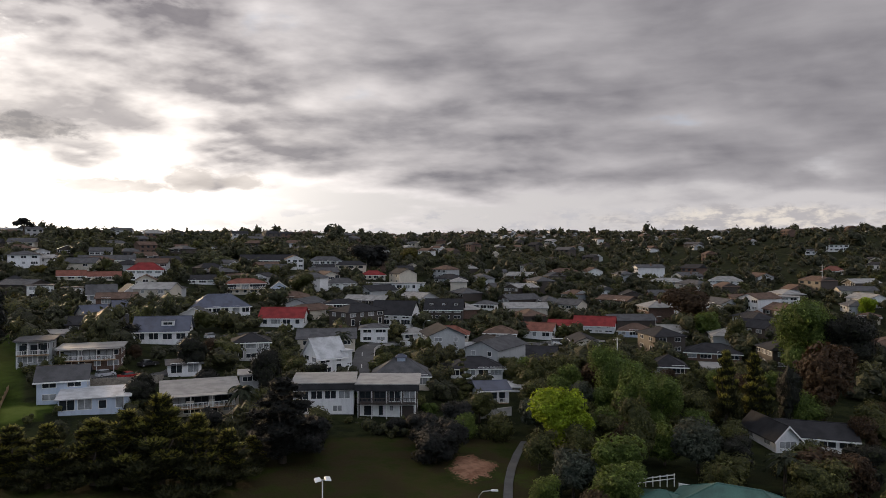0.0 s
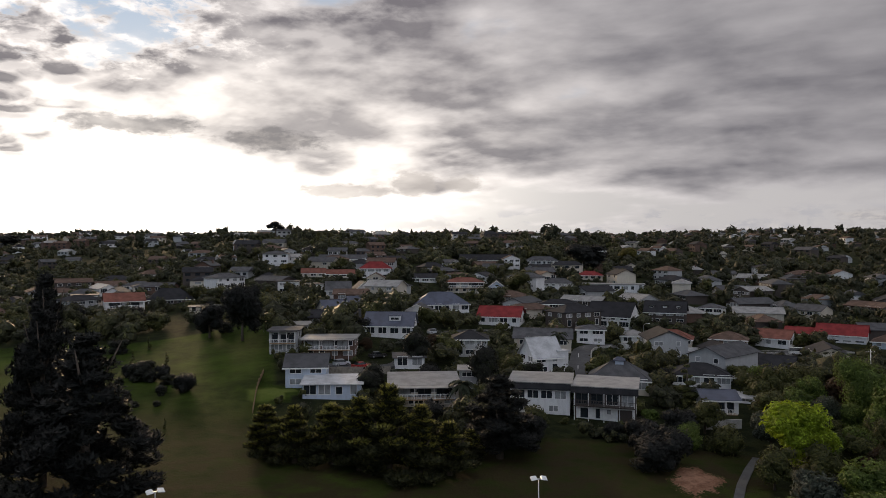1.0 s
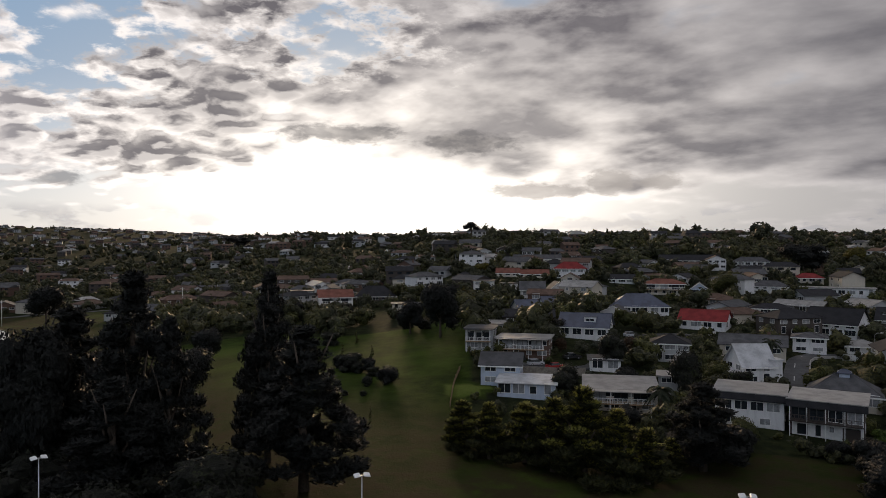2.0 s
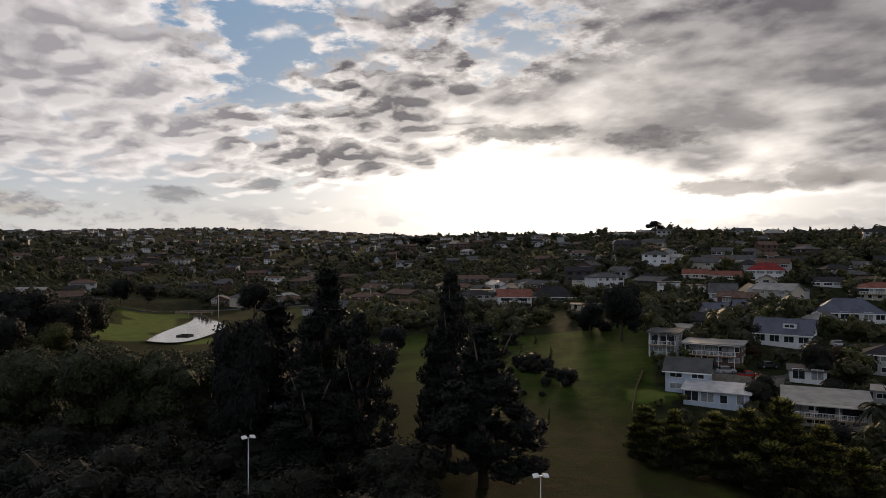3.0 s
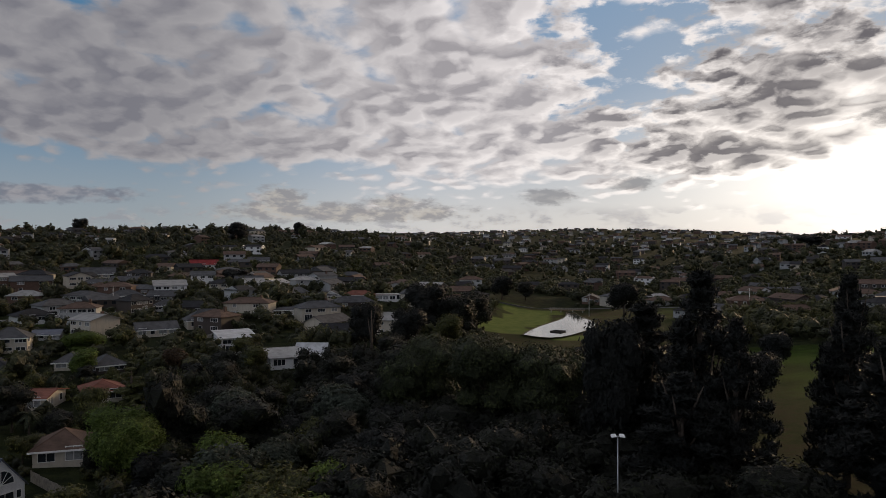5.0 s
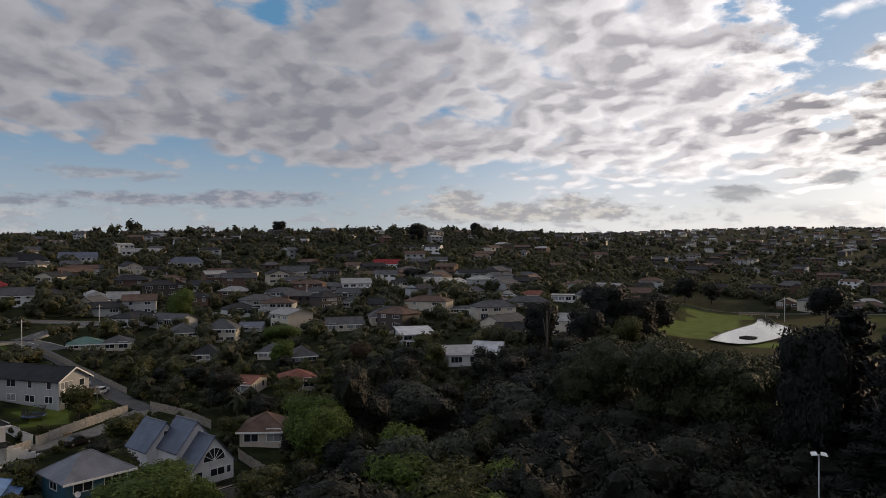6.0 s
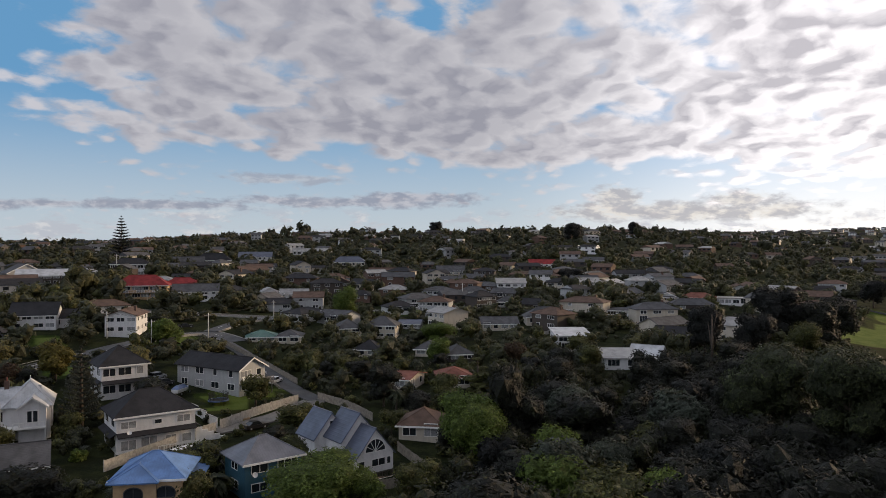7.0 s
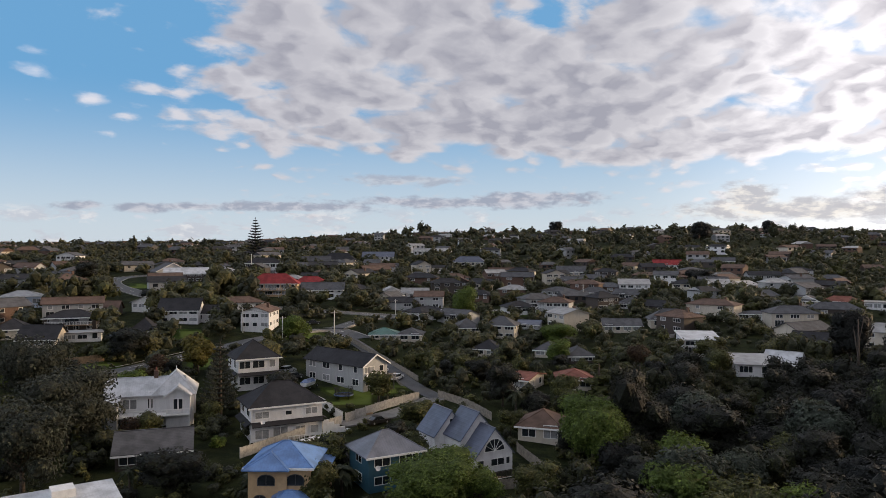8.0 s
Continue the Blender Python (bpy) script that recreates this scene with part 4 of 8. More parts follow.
def roof_mesh(kind, w, d, h, rh, over, mat):
    """Roof shells on walls of height h: gable (ridge along x), gable_y (ridge along y), hip, mono (falls to the front), flat."""
    g = Geo()
    X, Y, T = w / 2 + over, d / 2 + over, 0.16
    if kind == "gable":
        s = rh * over / (d / 2)
        top = [(-X, -Y, h - s), (X, -Y, h - s), (X, 0, h + rh), (-X, 0, h + rh)]
        g.slab([(x, y, z + T) for x, y, z in top], T)
        g.slab([(-x, -y, z + T) for x, y, z in top], T)
        g.box(-X, X, -0.14, 0.14, h + rh + T - 0.03, h + rh + T + 0.05)
    elif kind == "gable_y":
        s = rh * over / (w / 2)
        top = [(X, -Y, h - s), (X, Y, h - s), (0, Y, h + rh), (0, -Y, h + rh)]
        g.slab([(x, y, z + T) for x, y, z in top], T)
        g.slab([(-x, -y, z + T) for x, y, z in top], T)
        g.box(-0.14, 0.14, -Y, Y, h + rh + T - 0.03, h + rh + T + 0.05)
    elif kind == "hip":
        e = h - 0.1
        k = max(X - Y, 0.4) if X > Y else 0.4
        q = max(Y - X, 0.01) if Y > X else 0.01
        a, b, c, dd = (-X, -Y, e), (X, -Y, e), (X, Y, e), (-X, Y, e)
        low = [(x, y, e - T) for x, y, _ in (a, b, c, dd)]
        if X >= Y:
            r0, r1 = (-k, 0, h + rh), (k, 0, h + rh)
            g.solid([a, b, c, dd, r0, r1] + low, [(0, 1, 5, 4), (1, 2, 5), (2, 3, 4, 5), (3, 0, 4), (6, 7, 1, 0), (7, 8, 2, 1), (8, 9, 3, 2), (9, 6, 0, 3), (9, 8, 7, 6)])
        else:
            r0, r1 = (0, -q, h + rh), (0, q, h + rh)
            g.solid([a, b, c, dd, r0, r1] + low, [(0, 1, 4), (1, 2, 5, 4), (2, 3, 5), (3, 0, 4, 5), (6, 7, 1, 0), (7, 8, 2, 1), (8, 9, 3, 2), (9, 6, 0, 3), (9, 8, 7, 6)])
        g.tube([r0, r1], [0.11, 0.11], 5)
        for p, q2 in ((a, r0), (dd, r0 if X >= Y else r1), (b, r1 if X >= Y else r0), (c, r1)):
            g.tube([p, q2], [0.09, 0.09], 4)
    elif kind == "mono":
        g.slab([(-X, -Y, h + T), (X, -Y, h + T), (X, Y, h + rh + T), (-X, Y, h + rh + T)], T)
    else:
        g.slab([(-X, -Y, h + 0.25), (X, -Y, h + 0.25), (X, Y, h + 0.25), (-X, Y, h + 0.25)], 0.25)
    return g.mesh("roof", mat)


def wall_mesh(kind, w, d, h, rh, mat, deep=2.5):
    g = Geo()
    x, y = w / 2, d / 2
    if kind == "gable":
        g.solid([(-x, -y, -deep), (x, -y, -deep), (x, y, -deep), (-x, y, -deep), (-x, -y, h), (x, -y, h), (x, y, h), (-x, y, h), (-x, 0, h + rh), (x, 0, h + rh)],
                [(0, 1, 5, 4), (1, 2, 6, 9, 5), (2, 3, 7, 6), (3, 0, 4, 8, 7), (4, 5, 9, 8), (6, 7, 8, 9), (3, 2, 1, 0)])
    elif kind == "gable_y":
        g.solid([(-x, -y, -deep), (x, -y, -deep), (x, y, -deep), (-x, y, -deep), (-x, -y, h), (x, -y, h), (x, y, h), (-x, y, h), (0, -y, h + rh), (0, y, h + rh)],
                [(0, 1, 5, 8, 4), (1, 2, 6, 5), (2, 3, 7, 9, 6), (3, 0, 4, 7), (4, 8, 9, 7), (5, 6, 9, 8), (3, 2, 1, 0)])
    elif kind == "mono":
        g.solid([(-x, -y, -deep), (x, -y, -deep), (x, y, -deep), (-x, y, -deep), (-x, -y, h), (x, -y, h), (x, y, h + rh), (-x, y, h + rh)],
                [(0, 1, 5, 4), (1, 2, 6, 5), (2, 3, 7, 6), (3, 0, 4, 7), (4, 5, 6, 7), (3, 2, 1, 0)])
    else:
        g.box(-x, x, -y, y, -deep, h)
    return g.mesh("wall", mat)


def railing(root, x0, x1, y, z, mat=None, turn=None, step=0.9, h=1.0):
    g = Geo()
    g.box(x0, x1, y - 0.04, y + 0.04, z + h - 0.08, z + h)
    g.box(x0, x1, y - 0.03, y + 0.03, z + 0.1, z + 0.16)
    n = max(1, int((x1 - x0) / step))
    for i in range(n + 1):
        x = x0 + (x1 - x0) * i / n
        g.box(x - 0.04, x + 0.04, y - 0.04, y + 0.04, z, z + h)
    for i in range(n * 4):
        x = x0 + (x1 - x0) * (i + 0.5) / (n * 4)
        g.box(x - 0.015, x + 0.015, y - 0.015, y + 0.015, z + 0.14, z + h - 0.06)
    return tagged(part("railing", g.mesh("railing", mat or M_FRAME), root), kind="stuff")


def body(root, kind, w, d, h, rh, wallm, roofm, over=0.5, at=None, storeys=1, win=(1.8, 1.2), dark=False, rows=None, sides=True, back=False, seed=1, fill=0.62):
    """Walls, roof and windows of one block of a house, at a pose in the house's own frame."""
    rng = random.Random(seed)
    m = at or Matrix()
    part("wall", wall_mesh(kind, w, d, h, rh, wallm), root, at=m)
    part("roof", roof_mesh(kind, w, d, h, rh, over, roofm), root, at=m)
    sh = h / storeys
    for s in range(storeys):
        z = s * sh + sh * 0.36
        hh = min(win[1], sh * 0.52)
        n = rows if rows is not None else max(1, int(w * fill / win[0] + 0.3))
        for i in range(n):
            ww = win[0] * rng.choice((0.6, 1.0, 1.0, 1.25))
            x = -w / 2 + w * (i + 0.5) / n
            add_window(root, *(m @ Vector((x, -d / 2, z))), min(ww, w / n - 0.3), hh if rng.random() < 0.8 else hh * 1.5 if s == 0 else hh, math.degrees(m.to_euler().z), dark)
        if sides:
            n2 = max(1, int(d * fill * 0.8 / win[0]))
            for sg, tn in ((1, 90), (-1, -90)):
                for i in range(n2):
                    y = -d / 2 + d * (i + 0.5) / n2
                    add_window(root, *(m @ Vector((sg * w / 2, y, z))), win[0] * rng.choice((0.5, 0.8, 1.0)), hh, math.degrees(m.to_euler().z) + tn, dark)


def house(x, y, face, w, d, h=2.7, roof="hip", rh=1.8, wallm=None, roofm=None, label="", storeys=1, lift=0.3, over=0.55, win=(2.4, 1.5), dark=False,
          rows=None, sides=True, chimney=False, deck=0.0, name="house", seed=None, z=None, dormer=0, skirt=0, mansard=0):
    """A dwelling; face: bearing of its front, in degrees off the direction to the camera, turned counterclockwise from above."""
    rz = math.degrees(math.atan2(-x, y)) + face
    g0 = ground(x, y) if z is None else z
    root = thing(name, x, y, g0 + (lift if z is None else 0), rz, label, "house", "houses of the suburb")
    if z is not None and roof in ("hip", "gable", "gable_y"):
        X, Y = w / 2 + over + 0.02, d / 2 + over + 0.02
        g = Geo()
        if roof in ("hip", "gable"):
            e = h - (rh * over / (d / 2) if roof == "gable" else 0.1)
            g.box(-X, X, -Y - 0.05, -Y + 0.03, e - 0.22, e + 0.05)
        if roof == "gable_y":
            e = h - rh * over / (w / 2)
            for s in (-1, 1):
                g.slab([(s * X, -Y - 0.06, e + 0.2), (s * X, -Y + 0.02, e + 0.2), (0, -Y + 0.02, h + rh + 0.2), (0, -Y - 0.06, h + rh + 0.2)][::s], 0.3)
        part("fascia", g.mesh("fascia", M_FRAME), root, "white painted fascia board")
    seed = seed if seed is not None else int(abs(x * 13 + y * 7))
    body(root, roof, w, d, h, rh, wallm, roofm, over, None, storeys, win, dark, rows, sides and math.hypot(x, y) < 235, seed=seed, fill=0.78 if z is not None else 0.62)
    if chimney:
        part("chimney", box_mesh("chimney", M_BRICK, w * 0.22, w * 0.22 + 0.7, 0.2, 0.9, h, h + rh + 0.8), root, "brick chimney")
    if deck:
        zf = h / storeys * (storeys - 1)
        part("deck", box_mesh("deck", M_TIMBER, -w * 0.46, w * 0.42, -d / 2 - deck, -d / 2 - 0.01, zf - 0.2, zf), root, "timber deck")
        railing(root, -w * 0.46, w * 0.42, -d / 2 - deck + 0.06, zf)
        if roof in ("flat", "mono"):
            part("deck_canopy", box_mesh("deck_canopy", roofm, -w * 0.5, w * 0.5, -d / 2 - deck - 0.3, -d / 2 - over + 0.02, h - 0.02, h + 0.12), root, "roof carried out over the deck")
        for px in (-w * 0.44, -w * 0.15, w * 0.13, w * 0.40):
            part("deck_post", box_mesh("deck_post", M_FRAME, px - 0.06, px + 0.06, -d / 2 - deck + 0.1, -d / 2 - deck + 0.22, -2.4, h - 0.02 if roof in ("flat", "mono") else zf - 0.2), root)
        for px in (-w * 0.3, w * 0.0, w * 0.27):
            add_window(root, px, -d / 2 - 0.05, zf + 0.06, min(w * 0.2, 2.6), min(h - zf - 0.4, 2.0), 0, True, "glazed_door")
    for i in range(dormer):
        dx = (i + 0.5) * w / dormer - w / 2 if dormer > 1 else w * 0.12
        dw, dh = (1.7, 1.1) if dormer > 1 else (3.2, 1.5)
        zb = h + rh * 0.30
        yb = -d / 2 * 0.72
        part("dormer", box_mesh("dormer", wallm, dx - dw / 2, dx + dw / 2, yb, yb + d * 0.3, zb, zb + dh), root, "roof dormer")
        part("dormer_roof", box_mesh("dormer_roof", roofm, dx - dw / 2 - 0.2, dx + dw / 2 + 0.2, yb - 0.25, yb + d * 0.34, zb + dh, zb + dh + 0.14), root)
        add_window(root, dx, yb, zb + 0.3, dw * 0.75, dh * 0.6)
    if mansard:
        g = Geo()
        g.slab([(-w / 2 - 0.5, -d / 2 - 0.75, h - 1.0), (w / 2 + 0.5, -d / 2 - 0.75, h - 1.0), (w / 2 + 0.5, -d / 2 - 0.45, h + 0.1), (-w / 2 - 0.5, -d / 2 - 0.45, h + 0.1)], 0.2)
        part("mansard", g.mesh("mansard", R_DARK), root, "dark sloping mansard edge")
    if skirt:       # a tiled skirt between the storeys, in front and along the sides
        zs = h * 0.5
        g = Geo()
        for sx, sy, ex, ey in ((-w / 2, -d / 2, w / 2, -d / 2), (w / 2, -d / 2, w / 2, d / 2), (-w / 2, d / 2, -w / 2, -d / 2)):
            ox, oy = (ey - sy), -(ex - sx)
            n = math.hypot(ox, oy)
            ox, oy = ox / n * 1.0, oy / n * 1.0
            g.slab([(sx + ox, sy + oy, zs - 0.15), (ex + ox, ey + oy, zs - 0.15), (ex, ey, zs + 0.4), (sx, sy, zs + 0.4)], 0.14)
        part("skirt_roof", g.mesh("skirt_roof", roofm), root, "charcoal skirt roof between the storeys")
    TAKEN.append((x, y, max(w, d) * 0.5))
    HOUSE_SIZE[root.name] = (w, d)
    if z is not None:
        FRONTS.append((x, y, max(w, d) * 0.5, math.hypot(x, y)))
    return root


# ---------------------------------------------------------------- makers of roads, walls, poles, cars and the pond
def resample(pts, step):
    out = []
    for (ax, ay), (bx, by) in zip(pts, pts[1:]):
        n = max(1, int(math.hypot(bx - ax, by - ay) / step))
        out += [(ax + (bx - ax) * i / n, ay + (by - ay) * i / n) for i in range(n)]
    out.append(pts[-1])
    for _ in range(2):
        out = [out[0]] + [((a[0] + 2 * b[0] + c[0]) / 4, (a[1] + 2 * b[1] + c[1]) / 4) for a, b, c in zip(out, out[1:], out[2:])] + [out[-1]]
    return out


ROAD_PTS = []


def strip(pts, off, half, lift, mat, name):
    vs, fs = [], []
    for i, (x, y) in enumerate(pts):
        a, b = pts[max(i - 1, 0)], pts[min(i + 1, len(pts) - 1)]
        l = math.hypot(b[0] - a[0], b[1] - a[1]) or 1
        nx, ny = -(b[1] - a[1]) / l, (b[0] - a[0]) / l
        zc = max(ground(x, y), ground(x + nx * half, y + ny * half) - 0.3, ground(x - nx * half, y - ny * half) - 0.3)
        for s in (-1, 1):
            px, py = x + nx * (off + s * half), y + ny * (off + s * half)
            vs += [(px, py, zc + lift), (px, py, zc - 1.2)]
    for i in range(len(pts) - 1):
        k = i * 4
        fs += [(k, k + 4, k + 6, k + 2), (k + 1, k + 5, k + 4, k), (k + 2, k + 6, k + 7, k + 3)]
    me = bpy.data.meshes.new(name)
    me.from_pydata(vs, [], [f[::-1] for f in fs])
    me.materials.append(mat)
    return me


def road(pts, width, mat, label):
    line = resample(pts, 4.0)
    name = "path" if width < 3 else "road"
    ob = tagged(new(name, strip(line, 0, width / 2, 0.14, mat, name)), label, name, kind="structure")
    if mat is M_ASPH and width > 5.5:
        for s in (-1, 1):
            part("kerb", strip(line, s * (width / 2 + 0.16), 0.14, 0.26, M_CONC, "kerb"), ob, "concrete kerb")
        for i in range(2, len(line) - 3, 3):
            part("centre_dash", strip(line[i:i + 2], 0, 0.07, 0.15, M_LINE, "centre_dash"), ob)
    for i, (x, y) in enumerate(line):
        TAKEN.append((x, y, width / 2 + 0.3))
        if width > 3 and i % 2 == 0:
            hd = math.hypot(x, y)
            for nearer in ((0, 12, 24, 36, 48, 60, 72, 84) if "winding" in label and hd > 300 else (0,)):
                FRONTS.append((x * (1 - nearer / hd), y * (1 - nearer / hd), 3.0, hd - nearer))
    return ob


def fence(pts, height, mat, label):
    """Palings on two rails between posts, each stepping with the ground."""
    line = resample(pts, 2.4)
    x0, y0 = line[0]
    ob = thing("fence", x0, y0, ground(x0, y0), 0, label, "fence")
    o = Vector((x0, y0, ground(x0, y0)))
    for (ax, ay), (bx, by) in zip(line, line[1:]):
        za, zb = ground(ax, ay), ground(bx, by)
        a = math.atan2(by - ay, bx - ax)
        l = math.hypot(bx - ax, by - ay)
        m = Matrix.Translation(Vector((ax, ay, (za + zb) / 2)) - o) @ Matrix.Rotation(a, 4, "Z")
        g = Geo()
        n = max(3, int(l / 0.17))
        for i in range(n):
            g.box(l * i / n + 0.008, l * (i + 1) / n - 0.008, -0.012, 0.012, -0.4, height - 0.03 * ((i * 7) % 3))
        for z in (0.35, height - 0.35):
            g.box(0, l, 0.013, 0.06, z, z + 0.09)
        tagged(part("panel", g.mesh("panel", mat), ob, at=m), kind="stuff")
        part("post", box_mesh("post", mat, -0.07, 0.07, -0.05, 0.09, -0.6, height + 0.06), ob, at=m)
        TAKEN.append((ax, ay, 0.8))
        FRONTS.append((ax, ay, 2.0, math.hypot(ax, ay)))
    return ob


def low_wall(pts, height, mat, label):
    line = resample(pts, 3.0)
    x0, y0 = line[0]
    o = Vector((x0, y0, ground(x0, y0)))
    ob = thing("garden_wall", *o, 0, label, "wall")
    for (ax, ay), (bx, by) in zip(line, line[1:]):
        zb = (ground(ax, ay) + ground(bx, by)) / 2
        m = Matrix.Translation(Vector((ax, ay, zb)) - o) @ Matrix.Rotation(math.atan2(by - ay, bx - ax), 4, "Z")
        l = math.hypot(bx - ax, by - ay)
        part("wall_panel", box_mesh("wall_panel", mat, 0, l + 0.05, -0.11, 0.11, -0.8, height), ob, at=m)
        part("coping", box_mesh("coping", M_CONC, -0.03, l + 0.08, -0.16, 0.16, height, height + 0.07), ob, at=m)
    return ob


def power_pole(x, y, h):
    ob = thing("power_pole", *on_ground(x, y), math.degrees(math.atan2(-x, y)) + 30, "pale concrete power pole with a timber crossarm", "pole", "power poles")
    h = max(h, 7.5)
    g = Geo()
    g.tube([(0, 0, -0.6), (0, 0, h)], [0.17, 0.11], 8)
    part("shaft", g.mesh("shaft", M_POLE, True), ob)
    part("crossarm", box_mesh("crossarm", M_FENCE, -1.1, 1.1, 0.1, 0.22, h - 0.7, h - 0.56), ob)
    for i in range(4):
        g = Geo()
        g.tube([(-1 + i * 0.66, 0.16, h - 0.56), (-1 + i * 0.66, 0.16, h - 0.38)], [0.05, 0.04], 6)
        part("insulator", g.mesh("insulator", M_LAMP), ob)
    POLES.append((x, y, ground(x, y) + h - 0.4))


POLES = []


def wires():
    """Sagging cables from pole to pole."""
    for i in range(3):
        a = POLES[i]
        b = min((p for p in POLES if p is not a and 20 < math.hypot(p[0] - a[0], p[1] - a[1]) < 120), key=lambda p: math.hypot(p[0] - a[0], p[1] - a[1]), default=None)
        if not b:
            continue
        for s in (-0.6, 0.6):
            g = Geo()
            g.tube([(a[0] + (b[0] - a[0]) * t / 8 + s, a[1] + (b[1] - a[1]) * t / 8, a[2] + (b[2] - a[2]) * t / 8 - 1.2 * math.sin(math.pi * t / 8)) for t in range(9)], [0.025] * 9, 4)
            tagged(new("power_cable", g.mesh("power_cable", M_RUBBER)), "thin black power cable sagging between poles", "cable", "power cables")


def street_lamp(x, y, h):
    ob = thing("street_lamp", *on_ground(x, y), math.degrees(math.atan2(-x, y)), "slim grey street lamp with a curved arm", "street lamp", "street lamps")
    h = max(h, 6)
    g = Geo()
    g.tube([(0, 0, -0.5), (0, 0, h - 0.6), (0.4, 0, h - 0.1), (1.4, 0, h)], [0.09, 0.06, 0.05, 0.04], 7)
    part("shaft", g.mesh("shaft", M_STEEL, True), ob)
    part("lamp_head", box_mesh("lamp_head", M_LAMP, 1.2, 1.9, -0.13, 0.13, h - 0.05, h + 0.08), ob)


def street_lamp_head(x, y, z):
    street_lamp(x, y, z - ground(x, y))


def floodlight(x, y, z):
    """A sports-field mast with two wide lamp heads; z: the heads' height."""
    g0 = ground(x, y)
    ob = thing("floodlight", x, y, g0, math.degrees(math.atan2(-x, y)) + 12, "slim steel floodlight mast with two white lamp heads", "floodlight", "floodlights of the sports field")
    h = z - g0
    g = Geo()
    g.tube([(0, 0, -0.5), (0, 0, h * 0.5), (0, 0, h)], [0.10, 0.07, 0.05], 8)
    part("mast", g.mesh("mast", M_STEEL, True), ob)
    part("crossbar", box_mesh("crossbar", M_STEEL, -0.55, 0.55, -0.05, 0.05, h - 0.05, h + 0.05), ob)
    for s in (-1, 1):
        g = Geo()
        g.solid([(-0.30, -0.36, -0.03), (0.30, -0.36, -0.03), (0.30, 0.30, 0.03), (-0.30, 0.30, 0.03), (-0.24, -0.30, 0.08), (0.24, -0.30, 0.08), (0.22, 0.25, 0.14), (-0.22, 0.25, 0.14)],
                [(3, 2, 1, 0), (4, 5, 6, 7), (0, 1, 5, 4), (1, 2, 6, 5), (2, 3, 7, 6), (3, 0, 4, 7)])
        head = part("lamp_head", g.mesh("lamp_head", M_LAMP), ob, at=pose(s * 0.46, -0.05, h + 0.06, 6, s * 8, 0))
        part("lens", box_mesh("lens", M_GLASS, -0.25, 0.25, -0.31, 0.25, -0.05, -0.032), head)


